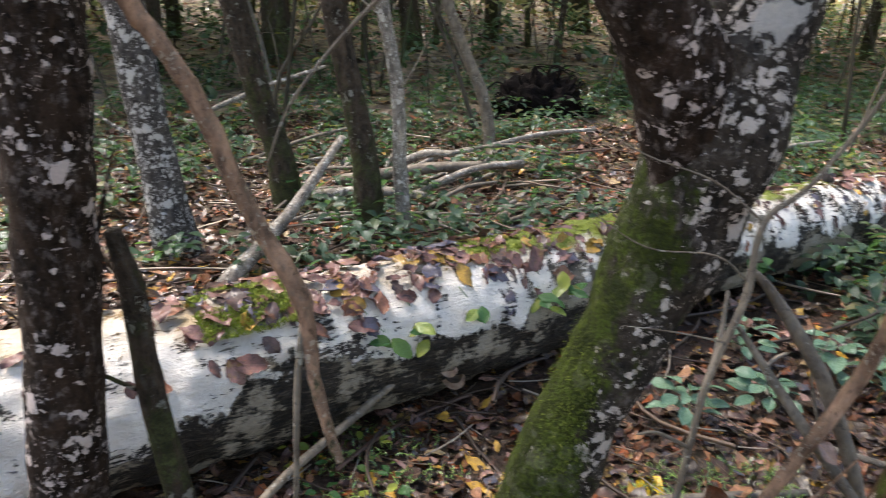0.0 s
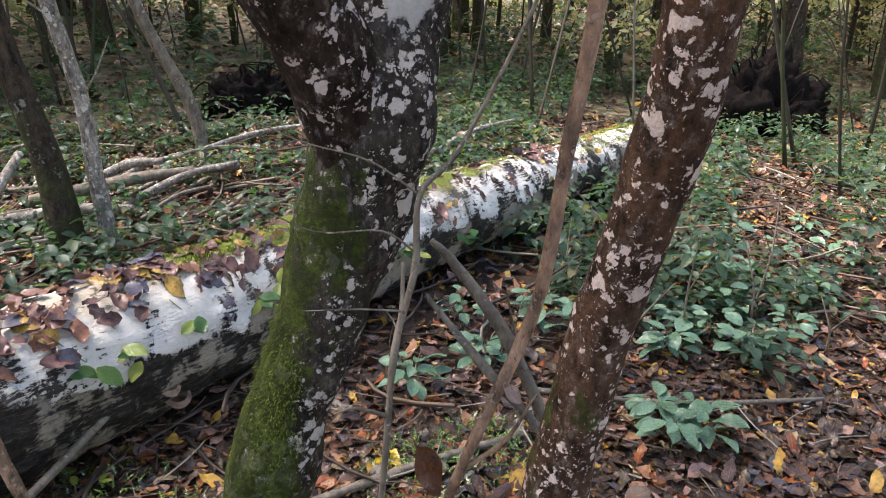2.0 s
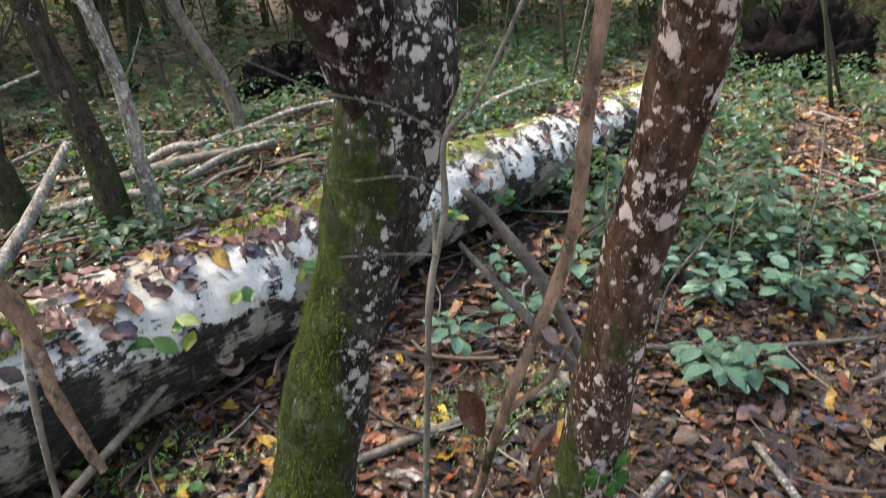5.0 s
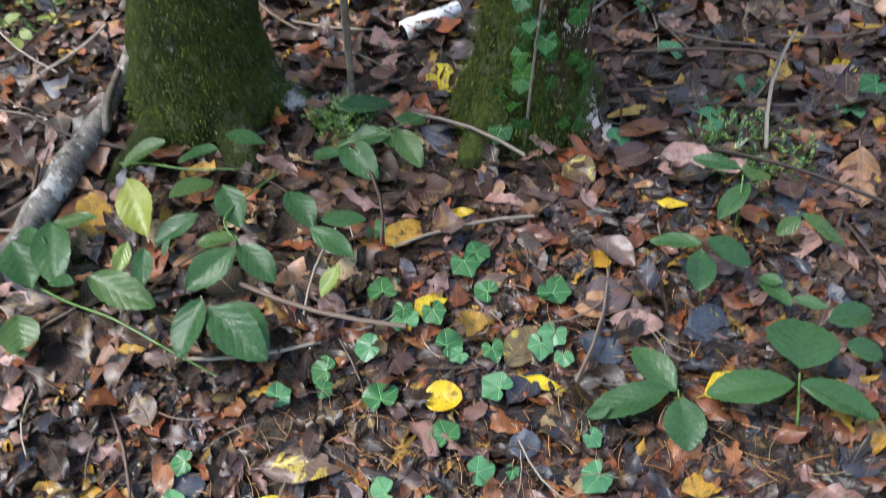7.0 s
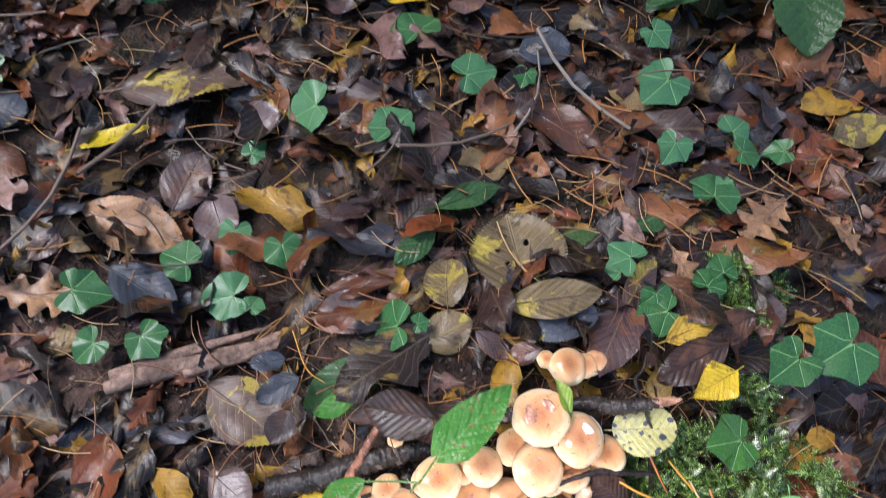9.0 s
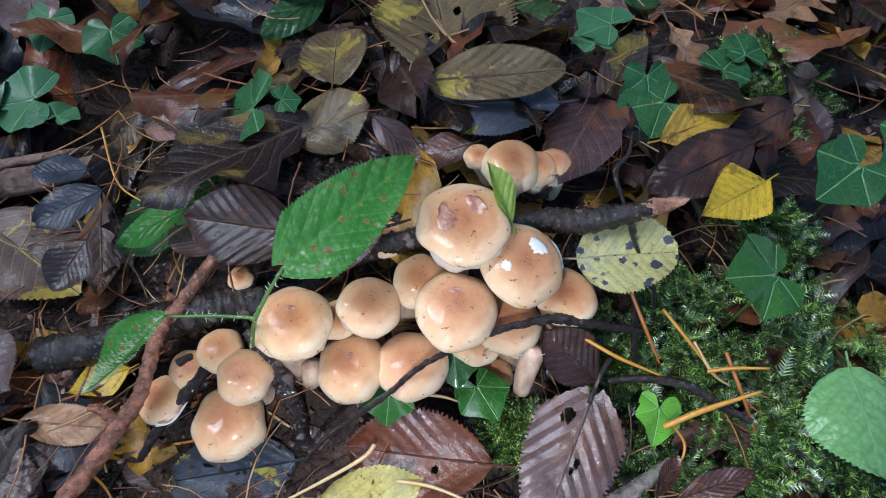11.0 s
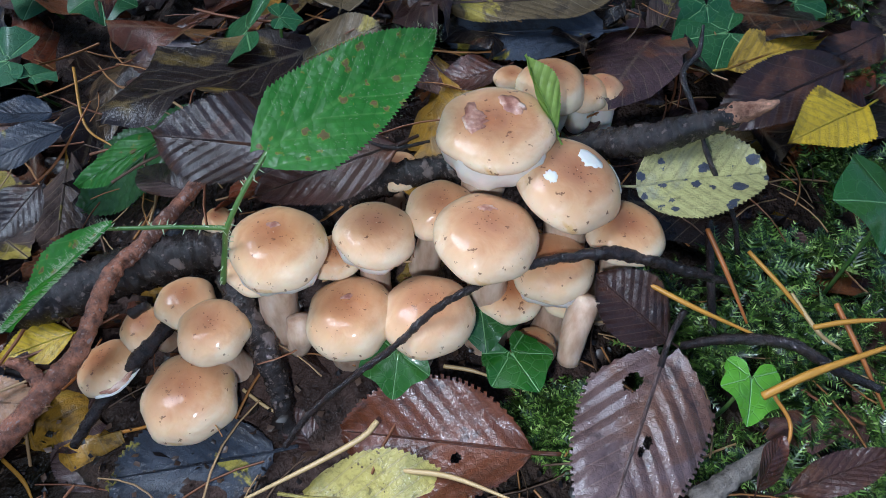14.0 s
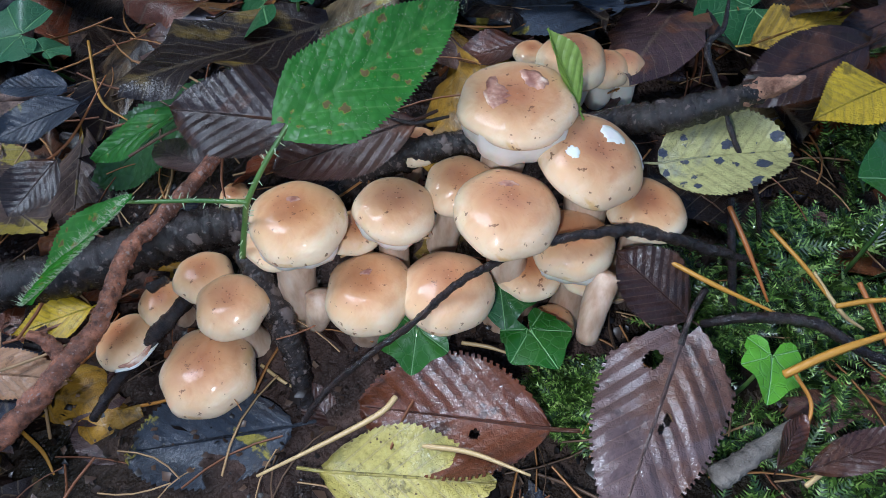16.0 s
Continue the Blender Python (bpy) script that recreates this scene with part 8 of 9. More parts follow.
tuft((2.503, 2.146), 14, 0.071, 0.163, 449, "tuft of green bramble leaves on the floor", M_BRAMBLE)
tuft((1.673, 1.833), 16, 0.103, 0.130, 964, "tuft of green bramble leaves on the floor", M_BRAMBLE)
tuft((1.773, 1.708), 14, 0.094, 0.157, 462, "tuft of green bramble leaves on the floor", M_BRAMBLE)
tuft((1.603, 1.675), 14, 0.094, 0.187, 967, "tuft of green bramble leaves on the floor", M_BRAMBLE)
tuft((1.249, 2.723), 14, 0.073, 0.214, 347, "tuft of green bramble leaves on the floor", M_BRAMBLE)
tuft((1.212, 2.384), 16, 0.089, 0.131, 506, "tuft of green bramble leaves on the floor", M_BRAMBLE)
tuft((0.870, 2.253), 16, 0.083, 0.192, 695, "tuft of green bramble leaves on the floor", M_BRAMBLE)
tuft((1.617, 2.652), 16, 0.096, 0.185, 748, "tuft of green bramble leaves on the floor", M_BRAMBLE)
tuft((1.691, 2.470), 13, 0.075, 0.209, 672, "tuft of green bramble leaves on the floor", M_BRAMBLE)
tuft((1.903, 2.480), 15, 0.074, 0.213, 145, "tuft of green bramble leaves on the floor", M_BRAMBLE)
tuft((2.622, 2.570), 14, 0.092, 0.185, 431, "tuft of green bramble leaves on the floor", M_BRAMBLE)
tuft((2.781, 2.293), 16, 0.080, 0.139, 494, "tuft of green bramble leaves on the floor", M_BRAMBLE)
tuft((2.592, 3.238), 14, 0.098, 0.191, 110, "tuft of green bramble leaves on the floor", M_BRAMBLE)
tuft((3.250, 2.568), 13, 0.098, 0.174, 758, "tuft of green bramble leaves on the floor", M_BRAMBLE)
tuft((3.035, 2.824), 15, 0.083, 0.147, 393, "tuft of green bramble leaves on the floor", M_BRAMBLE)
tuft((2.884, 3.009), 12, 0.101, 0.124, 517, "tuft of green bramble leaves on the floor", M_BRAMBLE)
tuft((3.521, 3.071), 14, 0.077, 0.197, 363, "tuft of green bramble leaves on the floor", M_BRAMBLE)
tuft((3.849, 3.002), 14, 0.104, 0.165, 829, "tuft of green bramble leaves on the floor", M_BRAMBLE)
tuft((3.398, 3.363), 12, 0.083, 0.205, 115, "tuft of green bramble leaves on the floor", M_BRAMBLE)
tuft((4.205, 3.557), 13, 0.079, 0.130, 116, "tuft of green bramble leaves on the floor", M_BRAMBLE)
tuft((-0.458, 2.196), 6, 0.040, 0.060, 932, "low plant with small yellow-green leaves")
tuft((-0.328, 1.983), 6, 0.040, 0.060, 190, "low plant with small yellow-green leaves")
tuft((-0.372, 1.844), 6, 0.040, 0.060, 581, "low plant with small yellow-green leaves")
tuft((-0.245, 2.072), 6, 0.040, 0.060, 762, "low plant with small yellow-green leaves", M_PLANT_PALE)
tuft((-0.200, 1.801), 6, 0.040, 0.060, 767, "low plant with small yellow-green leaves", M_PLANT_PALE)
tuft((-0.499, 2.062), 6, 0.040, 0.060, 623, "low plant with small yellow-green leaves", M_PLANT_PALE)
tuft((-0.296, 1.750), 6, 0.040, 0.060, 408, "low plant with small yellow-green leaves", M_PLANT_PALE)
tuft((-0.146, 1.912), 6, 0.040, 0.060, 558, "low plant with small yellow-green leaves")
tuft((-0.075, 7.743), 8, 0.080, 0.200, 541, "low green plant among dead wood")
tuft((-0.336, 5.946), 8, 0.080, 0.200, 175, "low green plant among dead wood")
tuft((0.132, 6.289), 8, 0.080, 0.200, 583, "low green plant among dead wood")
tuft((-0.578, 4.812), 8, 0.080, 0.200, 184, "low green plant among dead wood")
tuft((-0.997, 4.717), 8, 0.080, 0.200, 207, "low green plant among dead wood")
tuft((-0.127, 4.767), 8, 0.080, 0.200, 890, "low green plant among dead wood")
tuft((0.338, 6.489), 8, 0.080, 0.200, 257, "low green plant among dead wood")
tuft((-1.527, 4.875), 8, 0.080, 0.200, 379, "low green plant among dead wood")
tuft((0.765, 5.078), 8, 0.080, 0.200, 801, "low green plant among dead wood")
tuft((1.177, 9.137), 8, 0.080, 0.200, 301, "low green plant among dead wood")
tuft((-0.500, 4.075), 7, 0.070, 0.150, 31, "low green plant behind the fallen birch")
tuft((-1.473, 3.697), 7, 0.070, 0.150, 863, "low green plant behind the fallen birch")
tuft((-1.535, 3.645), 7, 0.070, 0.150, 823, "low green plant behind the fallen birch")
tuft((-0.514, 4.926), 7, 0.070, 0.150, 456, "low green plant behind the fallen birch")
hero_leaf("plain", M_LEAF_RUST, (0.504, 1.150, 0.650), (0.553, 1.140, 0.526), 0.50, 20, "rust-brown leaf hanging from a twig")
hero_leaf("plain", M_LEAF_RUST, (0.721, 1.150, 0.505), (0.653, 1.140, 0.435), 0.45, 20, "rust-brown leaf hanging from a twig")
hero_leaf("plain", M_LEAF_RUST, (0.701, 1.200, 0.364), (0.680, 1.190, 0.313), 0.60, 20, "rust-brown leaf hanging from a twig")
hero_leaf("plain", M_TAN, (0.688, 1.140, 0.754), (0.726, 1.130, 0.718), 0.70, 20, "orange leaf caught on a branch")
hero_leaf("plain", M_TAN, (-0.030, 1.210, 1.598), (0.025, 1.200, 1.562), 0.70, 20, "orange-brown leaf caught on a twig")
hero_leaf("plain", M_LEAF_RUST, (0.696, 1.050, 1.835), (0.697, 1.040, 1.805), 0.90, 20, "red-brown leaf caught on a twig")
hero_leaf("plain", M_LEAF_RUST, (0.698, 1.050, 1.772), (0.688, 1.040, 1.713), 0.50, 20, "red-brown leaf caught on a twig")
hero_leaf("plain", M_TAN, (1.159, 0.980, 1.813), (1.196, 0.970, 1.813), 0.80, 20, "orange leaf on a bare twig")
hero_leaf("plain", M_BLADE, (1.129, 0.900, 1.965), (1.190, 0.890, 1.934), 0.80, 20, "pale green leaf on a bare twig")
hero_leaf("birch", M_LEAF_YELLOW, (0.158, 1.050, 1.986), (0.202, 1.040, 1.913), 0.50, 20, "orange leaf caught on the limb")
hero_leaf("plain", M_BLADE, (0.336, 1.290, 1.753), (0.382, 1.280, 1.743), 0.50, 20, "pale green leaf on a thin shoot")
hero_leaf("plain", M_BLADE, (0.436, 1.300, 1.790), (0.490, 1.290, 1.775), 0.40, 20, "pale green leaf on a thin shoot")
hero_leaf("plain", M_BLADE, (0.448, 1.300, 1.724), (0.485, 1.290, 1.703), 0.50, 20, "pale green leaf on a thin shoot")
hero_leaf("birch", M_LEAF_YELLOW, (0.393, 1.300, 1.587), (0.425, 1.290, 1.576), 0.70, 20, "yellow leaf on a thin shoot")
far_cluster(1.49, 0.918)
bark_roll((0.524, 1.333, 0.020), (0.659, 1.353, 0.023))
stick([(-0.035, 0.268, -0.090), (0.02, 0.266, -0.090), (0.060, 0.260, -0.089), (0.135, 0.262, -0.092)], [0.006, 0.0065, 0.006, 0.002], M_SPLINTER, "splintered sliver of pale brown wood", rough=0.3, freq=60, twigs=[([(-0.03, 0.276, -0.088), (0.03, 0.273, -0.088), (0.09, 0.270, -0.089)], [0.004, 0.0045, 0.001]), ([(0.02, 0.258, -0.09), (0.07, 0.254, -0.09), (0.11, 0.257, -0.091)], [0.003, 0.0035, 0.001])])


# ---- the wood around: trees with trunk, limbs and a crown of many leaves ----
def crown(seed, low, high, wide, sprays, per, size):
    rng = random.Random(seed)
    ms = []
    for _ in range(sprays):
        a, d, z = rng.uniform(0, 6.28), wide * rng.random() ** 0.6, rng.uniform(low, high)
        c = Vector((math.cos(a) * d, math.sin(a) * d, z))
        rr = rng.uniform(0.3, 0.8)
        for _ in range(per):
            b, e = rng.uniform(0, 6.28), rr * rng.random() ** 0.5
            p = c + Vector((math.cos(b) * e, math.sin(b) * e, rng.gauss(0, 0.07) - 0.15 * e))
            ms.append(np.array(Matrix.Translation(p) @ Euler((rng.gauss(0, 0.6), rng.gauss(0, 0.5), rng.uniform(0, 6.28))).to_matrix().to_4x4() @ Matrix.Scale(size * rng.uniform(0.7, 1.3), 4)))
    return spread(leaf("plain", 2, 1, 0.62, 0, 0.25, 0.1), np.array(ms))


def wood_tree(seed, radius, height, low, wide, sprays, label):
    rng = random.Random(seed)
    t = thing("woodland_tree", (0, 0, 0), label, "tree", "trees of the wood")
    lean = rng.uniform(-0.06, 0.06)
    pts = [(lean * z + 0.08 * math.sin(z * 0.7 + seed), 0.06 * math.cos(z * 0.8 + seed) - 0.06, z - 0.3) for z in np.linspace(0, height, 7)]
    part("trunk", tube(pts, [radius * 1.3, radius, radius * 0.92, radius * 0.85, radius * 0.7, radius * 0.5, radius * 0.2], 12, 4, 0.05, 5, seed), M_BARK_FAR, t)
    for _ in range(7):
        z = rng.uniform(low * 0.8, height * 0.8)
        a = rng.uniform(0, 6.28)
        b = np.array((lean * z, 0, z))
        d = np.array((math.cos(a), math.sin(a), 0)) * wide
        part("limb", tube([b, b + d * 0.4 + (0, 0, 0.35), b + d * 0.9 + (0, 0, 0.5 + rng.random())], [radius * 0.3, radius * 0.2, 0.008], 5, 3), M_BARK_FAR, t)
    part("crown", crown(seed, low, height + 0.5, wide, sprays, 34, 0.11), M_FOLIAGE, t, "sparse yellow-green autumn leaves", False)
    return t


# Unseen crowns added over the near trees to hold back sky light.
for k, (tree, x, y, z) in enumerate(((forked, 0.3, 1.4, 4.6), (leaner, 0.9, 0.5, 4.2), (lichen_tree, -0.8, 1.3, 4.4), (mossy_tree, -1.8, 4.6, 5.2), (pale_tree, -1.9, 3.6, 4.8), (dark_tree, -0.9, 4.1, 5.4))):
    v, f, u = crown(40 + k, 0, 3.6, 2.4, 75, 34, 0.11)
    part("crown", (v + np.array((x, y, z)), f, u), M_FOLIAGE, tree, "unseen thin crown added to shade the floor", False)

KINDS = [wood_tree(21, 0.17, 11, 3.2, 2.4, 85, "tall dark trunk with a thin yellowing crown"),
         wood_tree(22, 0.10, 8, 1.8, 1.9, 80, "slim tree with yellow-green autumn leaves"),
         wood_tree(23, 0.045, 5, 0.6, 1.5, 72, "understorey sapling with layered yellow-green leaves"),
         wood_tree(24, 0.13, 10, 2.6, 2.2, 60, "dark bare-stemmed tree of the wood")]
spots = [(2.45, 10.0, 0), (2.35, 14.0, 0), (4.3, 11.0, 3), (5.6, 12.5, 1), (3.7, 15.0, 3), (0.6, 12.0, 1), (-0.6, 11.0, 3), (-2.4, 10.0, 0), (-4.0, 9.0, 1), (7.5, 11.0, 3), (9.0, 10.0, 0), (6.6, 15.5, 0)]
rng = random.Random(77)
for i in range(230):
    a = rng.uniform(-0.8, 1.2)
    d = 10.5 + 36 * rng.random() ** 0.9
    spots.append((math.sin(a) * d, math.cos(a) * d, rng.choice([0, 1, 1, 2, 2, 3, 3])))
for i in range(26):
    a = rng.uniform(-0.6, 1.0)
    d = rng.uniform(9.5, 21)
    spots.append((math.sin(a) * d, math.cos(a) * d, rng.choice([1, 2, 2, 2])))
for i in range(46):
    a = rng.uniform(1.15, 5.53)
    d = rng.uniform(6, 26)
    spots.append((math.sin(a) * d, math.cos(a) * d, rng.choice([0, 1, 2, 3])))
first = [True] * 4
for x, y, k in spots:
    s = rng.uniform(0.85, 1.2)
    m = pose(x, y, ground_z(x, y), 0, 0, rng.uniform(0, 360))
    if first[k]:
        KINDS[k].matrix_basis = m
        first[k] = False
    else:
        copy_thing(KINDS[k], m)


# ---- thicket that closes the wood in the distance ----
def thicket():
    rng = random.Random(8)
    ms = []
    for _ in range(30000):
        a = rng.uniform(-1.0, 1.4)
        d = rng.uniform(30, 60)
        z = 14 * rng.random() ** 1.3
        if noise.noise(Vector((a * 22, d * 0.12, z * 0.5))) < -0.15:
            continue
        x, y = math.sin(a) * d, math.cos(a) * d
        ms.append(np.array(Matrix.Translation((x, y, ground_z(x, y) + z)) @ Euler((rng.gauss(0, 0.6), rng.gauss(0, 0.5), rng.uniform(0, 6.28))).to_matrix().to_4x4() @ Matrix.Scale(rng.uniform(0.3, 0.7), 4)))
    return spread(leaf("plain", 2, 1, 0.62, 0, 0.25, 0.1), np.array(ms))


solid("thicket", thicket(), M_FOLIAGE, (0, 0, 0), "distant wall of yellow-green autumn foliage", "thicket", kind="stuff")


# ---- thin bare stems between the trees ----
rng = random.Random(404)
M_STEMS = material("bare stems", lambda nt: blend(nt, grain(nt, coords(nt), 12, 5), ramp(nt, chance(nt, False), [(0.0, (0.05, 0.045, 0.03)), (0.4, (0.10, 0.085, 0.065)), (0.75, (0.045, 0.06, 0.022)), (0.9, (0.22, 0.20, 0.17))], hard=True), (0.03, 0.025, 0.018)), 0.8, spec=0.2)
for i in range(130):
    a, d = rng.uniform(-0.55, 0.95), rng.uniform(6.5, 19)
    x, y = math.sin(a) * d, math.cos(a) * d
    h, r = rng.uniform(1.5, 5.5), rng.uniform(0.008, 0.026)
    z, lx, ly = ground_z(x, y) - 0.03, rng.gauss(0, 0.22), rng.gauss(0, 0.15)
    pts = [(x, y, z), (x + lx * h * 0.3 + rng.gauss(0, 0.05), y + ly * h * 0.3, z + h * 0.35), (x + lx * h * 0.6 + rng.gauss(0, 0.09), y + ly * h * 0.6, z + h * 0.7), (x + lx * h, y + ly * h, z + h)]
    t = thing("thin_sapling", (x, y, z), "thin bare sapling standing between the trees", "sapling", "thin saplings of the wood")
    part("stem", tube(pts, [r, r * 0.85, r * 0.6, 0.003], 5, 3, 0.08, 8, i), M_STEMS, t)
    for k in range(3):
        b = np.array(pts[1]) * (1 - k / 4) + np.array(pts[2]) * (k / 4)
        e = b + np.array((rng.uniform(-0.8, 0.8), rng.uniform(-0.4, 0.4), rng.uniform(0.2, 0.9)))
        part("twig", tube([b, b * 0.5 + e * 0.5 + np.array((0, 0, 0.08)), e], [r * 0.4, r * 0.3, 0.002], 4, 3), M_STEMS, t)
for i in range(20):
    x, y = rng.uniform(1.1, 3.6), rng.uniform(1.9, 4.6)
    h, lx = rng.uniform(0.25, 0.8), rng.gauss(0, 0.35)
    b = on_ground(x, y, -0.01)
    top = (x + lx * h, y + rng.gauss(0, 0.2) * h, b[2] + h)
    t = thing("dead_twig", b, "thin dead twig sticking up from leaf litter", "twig", "dead twigs in the litter")
    part("stem", tube([b, (x + lx * h * 0.35, y, b[2] + h * 0.5), top], [0.006, 0.005, 0.002], 6, 5, 0.08, 30, i), M_STICK, t)
    part("twig", tube([(x + lx * h * 0.35, y, b[2] + h * 0.5), (x + lx * h * 0.3 + rng.uniform(-0.15, 0.15), y, b[2] + h * 0.75)], [0.003, 0.0015], 5, 4), M_STICK, t)


# ---- leaf litter ----
def scatter(n, box, keep, size, lift, tilt, seed):
    rng = random.Random(seed)
    out = []
    while len(out) < n:
        x, y = rng.uniform(box[0], box[1]), rng.uniform(box[2], box[3])
        if not keep(x, y):
            n -= 1
            continue
        p = (x, y, ground_z(x, y) + rng.uniform(*lift))
        e = Euler((rng.gauss(0, tilt), rng.gauss(0, tilt), rng.uniform(0, 6.28)))
        out.append(np.array(Matrix.Translation(p) @ e.to_matrix().to_4x4() @ Matrix.Scale(rng.uniform(*size), 4)))
    return np.array(out)


def away_from_mushrooms(x, y):
    if 0.02 < x < 0.19 and 0.17 < y < 0.29 and noise.noise(Vector((x * 17, y * 17, 5.0))) > -0.35:
        return False
    if x < 0.15 and 0.26 < y < 0.6 and noise.noise(Vector((x * 13, y * 13, 2.0))) > 0.12:
        return False
    return not (0.06 < x < 0.34 and -0.02 < y < 0.16)


KINDS_OF_LEAF = ("oak", "plain", "oak", "plain", "oak", "long", "plain", "oak", "plain", "round")


def leaf_set(n, rows, cols, seed):
    """A set of different fallen leaves with torn and curled rims."""
    rng = random.Random(seed)
    return [leaf(KINDS_OF_LEAF[i % 10], rows if KINDS_OF_LEAF[i % 10] != "oak" else rows + 3, cols, rng.uniform(0.45, 0.8), 0.05 if cols > 1 else 0.0, rng.uniform(-0.25, 0.3), rng.uniform(-0.15, 0.2), rng.uniform(-0.3, 0.3), 0.006, rng.uniform(0.03, 0.09), i + seed, rng.uniform(0.2, 0.85)) for i in range(n)]


NEAR = leaf_set(20, 9, 2, 1)
MID = leaf_set(12, 6, 1, 50)
FAR = [leaf("plain", 2, 1, 0.65, 0, 0.2, 0.1, 0, 0, 0.1, 10)]
geos = []
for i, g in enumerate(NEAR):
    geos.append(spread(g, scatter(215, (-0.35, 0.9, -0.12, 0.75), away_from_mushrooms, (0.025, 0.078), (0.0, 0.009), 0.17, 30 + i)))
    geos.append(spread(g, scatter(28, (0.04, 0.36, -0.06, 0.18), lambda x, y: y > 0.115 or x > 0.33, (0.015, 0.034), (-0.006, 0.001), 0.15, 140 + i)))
solid("leaf_litter", join(geos), M_LITTER_WET_SHADED, (0, 0, 0), "layer of wet brown and yellow fallen leaves", "leaf litter", kind="stuff")
geos = []
for i, g in enumerate(MID):
    geos.append(spread(g, scatter(1450, (-1.1, 4.2, 0.5, 2.4), lambda x, y: y > 0.72 or x < -0.33 or x > 0.88, (0.035, 0.10), (0.0, 0.014), 0.2, 60 + i)))
    geos.append(spread(g, scatter(190, (0.85, 1.9, -0.1, 0.8), lambda x, y: True, (0.03, 0.075), (0.0, 0.014), 0.2, 165 + i)))
solid("leaf_litter", join(geos), M_LITTER, (0, 0, 0), "thick layer of fallen leaves round the trees", "leaf litter", kind="stuff")
geos = [spread(g, scatter(2200, (-3.4, 6.0, 2.2, 7.2), lambda x, y: True, (0.05, 0.11), (0.002, 0.025), 0.3, 270 + i)) for i, g in enumerate(MID)]
geos += [spread(g, scatter(170, (-1.6, 2.4, -1.2, 0.1), lambda x, y: y < -0.08, (0.04, 0.08), (0.002, 0.02), 0.3, 380 + i)) for i, g in enumerate(MID)]
solid("leaf_litter", join(geos), M_LITTER, (0, 0, 0), "brown fallen leaves across the forest floor", "leaf litter", kind="stuff")
solid("leaf_litter", spread(FAR[0], scatter(30000, (-16, 24, 6.8, 30), lambda x, y: True, (0.07, 0.17), (0.0, 0.04), 0.35, 90)), M_LITTER, (0, 0, 0), "brown leaf litter far back in the wood", "leaf litter", kind="stuff")


def outer_floor(x, y):
    """The floor all round, outside the denser stretches of litter."""
    if -1.1 < x < 4.2 and 0.5 < y < 2.4 or -1.6 < x < 2.4 and -1.2 < y < 0.75 or -3.4 < x < 6.0 and y > 2.2:
        return False
    return True


solid("leaf_litter", spread(leaf("plain", 3, 1, 0.65, 0, 0.2, 0.1, 0, 0, 0.1, 12), scatter(21000, (-7.5, 9.5, -6.5, 7.4), outer_floor, (0.05, 0.12), (0.0, 0.02), 0.25, 97)), M_LITTER, (0, 0, 0), "brown fallen leaves spread between the trees", "leaf litter", kind="stuff")


# ---- needles and fine twigs in the litter ----
def sliver(bend):
    v, f = [], []
    for i in range(5):
        x = i / 4
        for j in range(3):
            a = 2.094 * j
            v.append((x, math.cos(a) * 0.5 + 0, math.sin(a) * 0.5))
    for i in range(4):
        for j in range(3):
            f.append((i * 3 + j, (i + 1) * 3 + j, (i + 1) * 3 + (j + 1) % 3, i * 3 + (j + 1) % 3))
    v = np.array(v)
    v[:, 1:] *= 0.028
    v[:, 1] += bend * np.sin(v[:, 0] * 3.1)
    return v, f, np.zeros((15, 2))


geos = [spread(sliver(b), scatter(n, box, lambda x, y: True, size, (0.004, 0.018), 0.12, sd)) for b, n, box, size, sd in
        ((0.06, 750, (-0.3, 0.7, -0.08, 0.6), (0.02, 0.05), 101), (-0.08, 600, (-0.3, 0.7, -0.08, 0.6), (0.02, 0.045), 102), (0.1, 420, (0.02, 0.38, -0.05, 0.28), (0.015, 0.035), 103))]
solid("pine_needles", join(geos), M_NEEDLES, (0, 0, 0), "dry pine needles scattered through wet leaves", "needles", kind="stuff")
geos = [spread(sliver(b), scatter(n, box, lambda x, y: True, size, (0.006, 0.035), 0.15, sd)) for b, n, box, size, sd in
        ((0.06, 420, (-1.0, 3.2, 0.5, 2.6), (0.10, 0.30), 111), (-0.1, 700, (-3, 6, 2.2, 7), (0.2, 0.7), 112), (0.1, 50, (-0.3, 0.7, 0.28, 0.7), (0.04, 0.12), 113))]
M_FINE = material("fine twigs", lambda nt: ramp(nt, chance(nt, True), [(0.0, (0.06, 0.04, 0.03)), (0.35, (0.16, 0.11, 0.08)), (0.65, (0.28, 0.23, 0.18)), (0.88, (0.09, 0.05, 0.035))], hard=True), 0.7)
solid("fine_twigs", join(geos), M_FINE, (0, 0, 0), "fine dead twigs strewn over the leaf litter", "twigs", kind="stuff")


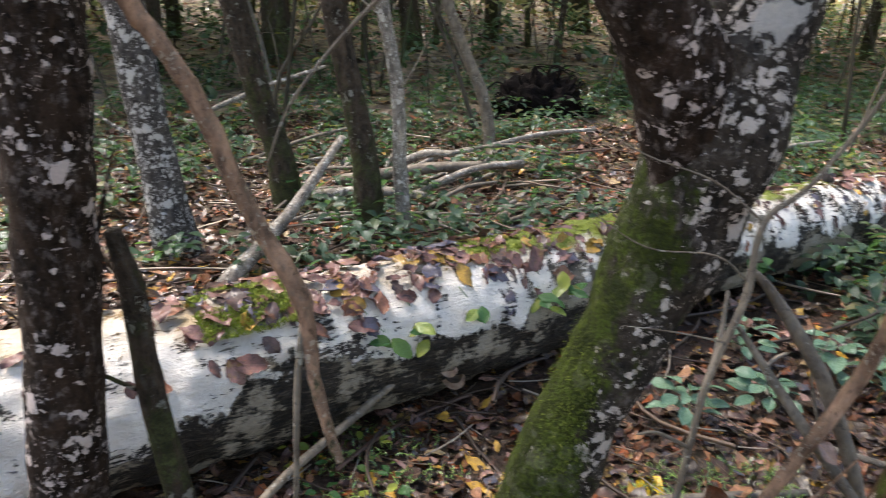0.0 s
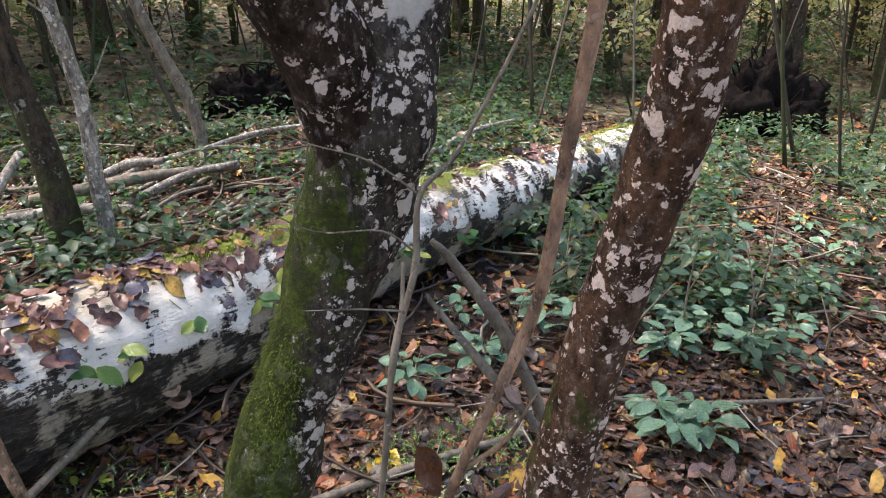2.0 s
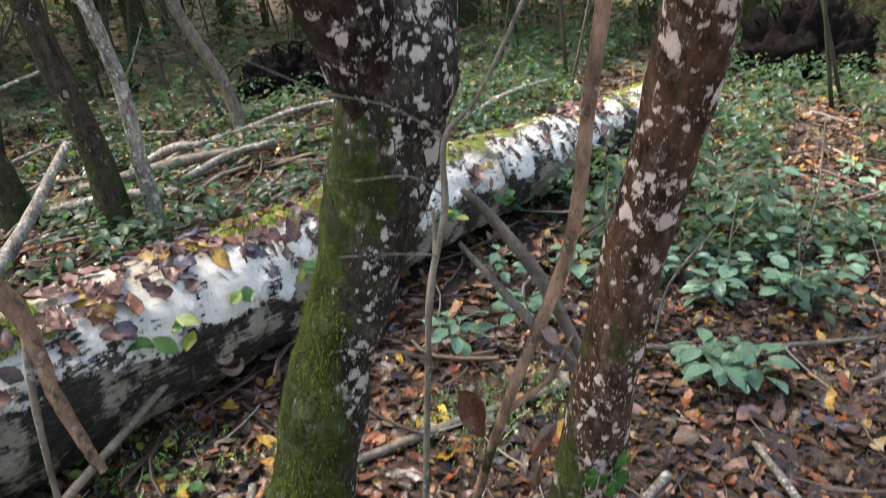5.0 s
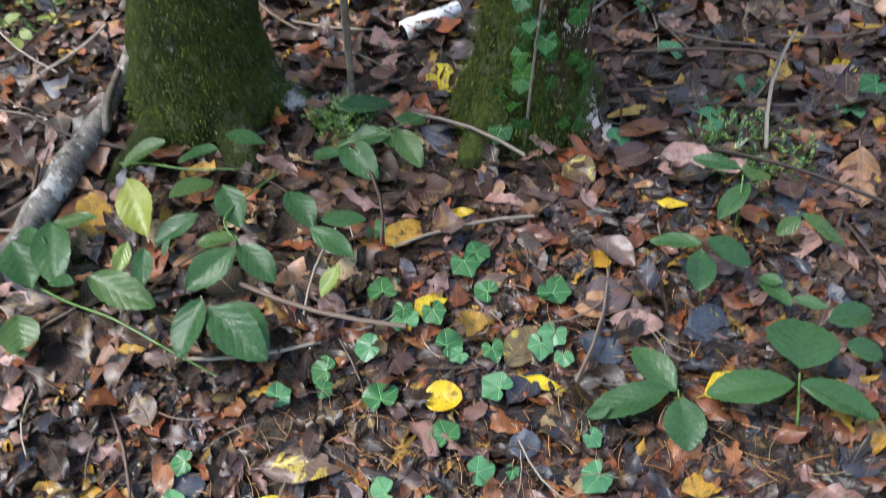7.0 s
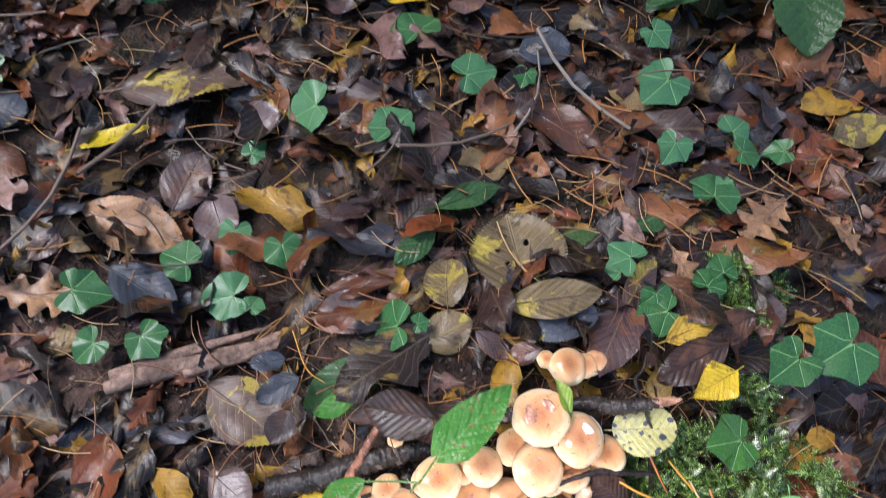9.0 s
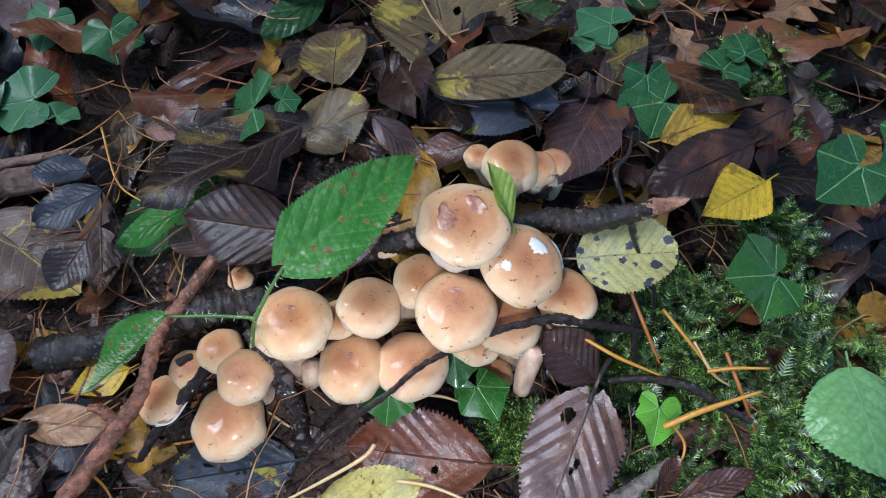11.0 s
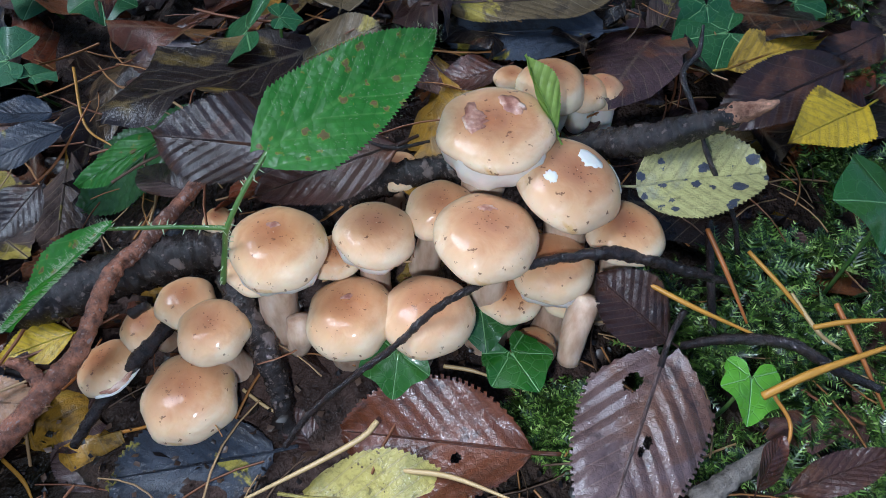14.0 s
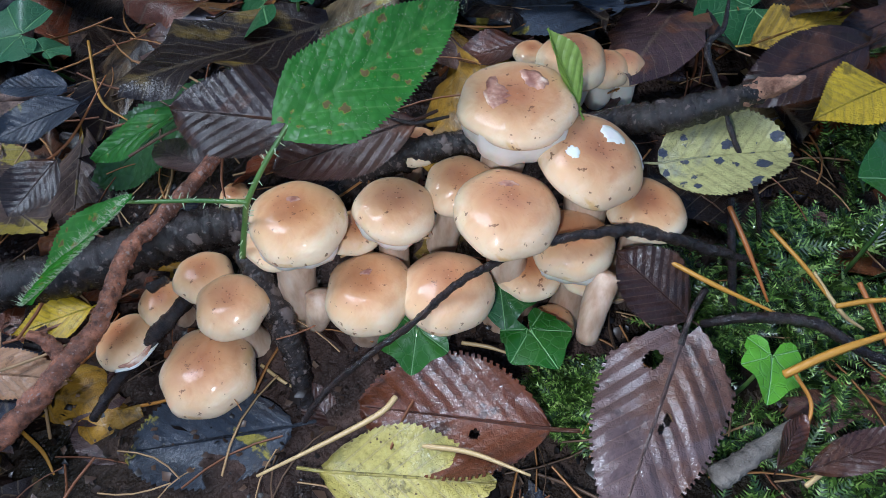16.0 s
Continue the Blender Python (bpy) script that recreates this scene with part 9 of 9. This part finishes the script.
crumb = (np.array([(0, 0, 0.25), (1, 0.1, 0), (0.2, 0.8, 0), (-0.7, 0.3, 0), (-0.3, -0.6, 0)]), [(0, 1, 2), (0, 2, 3), (0, 3, 4), (0, 4, 1)], np.zeros((5, 2)))
geos = [spread(crumb, scatter(n, box, lambda x, y: True, size, (0.0, 0.008), 0.5, sd)) for n, box, size, sd in ((5000, (0.0, 0.42, -0.08, 0.26), (0.0006, 0.002), 121), (4000, (-0.3, 0.75, -0.1, 0.75), (0.001, 0.004), 122))]
solid("humus_crumbs", join(geos), M_CRUMBS, (0, 0, 0), "crumbs of rotten leaf and bark on the soil", "crumbs", kind="stuff")


# ---- low green plants ----
LOWLEAF = leaf("plain", 4, 1, 0.55, 0, 0.3, 0.15, 0, 0, 0.04, 12)


def undergrowth(n, box, dense, seed, high, size):
    rng = random.Random(seed)
    ms = []
    for _ in range(n):
        x, y = rng.uniform(box[0], box[1]), rng.uniform(box[2], box[3])
        if noise.noise(Vector((x * 1.1, y * 1.1, seed))) < dense:
            continue
        hz = rng.uniform(0.04, high)
        a = rng.uniform(0, 6.28)
        for k in range(rng.randint(3, 6)):
            b = a + k * 2.1 + rng.uniform(-0.4, 0.4)
            p = (x + math.cos(b) * 0.02, y + math.sin(b) * 0.02, ground_z(x, y) + hz - 0.02 * k)
            ms.append(np.array(Matrix.Translation(p) @ Euler((rng.gauss(0, 0.25), rng.gauss(0.1, 0.25), b)).to_matrix().to_4x4() @ Matrix.Scale(rng.uniform(*size), 4)))
    return spread(LOWLEAF, np.array(ms))


solid("undergrowth", undergrowth(5200, (1.9, 9.0, 2.6, 9.5), -0.08, 5, 0.36, (0.045, 0.105)), M_UNDER, (0, 0, 0), "green bramble undergrowth on the forest floor", "undergrowth", kind="stuff")
solid("undergrowth", undergrowth(3000, (-3.4, 2.4, 3.4, 9.0), -0.06, 9, 0.26, (0.045, 0.10)), M_UNDER, (0, 0, 0), "patches of low green plants among dead wood", "undergrowth", kind="stuff")
solid("undergrowth", undergrowth(4200, (-9, 18, 8.0, 20.0), 0.0, 13, 0.6, (0.09, 0.17)), M_UNDER, (0, 0, 0), "green undergrowth far back in the wood", "undergrowth", kind="stuff")
solid("undergrowth", undergrowth(420, (1.35, 3.4, 1.9, 3.3), -0.02, 21, 0.2, (0.05, 0.09)), M_UNDER, (0, 0, 0), "low green plants among brown fallen leaves", "undergrowth", kind="stuff")
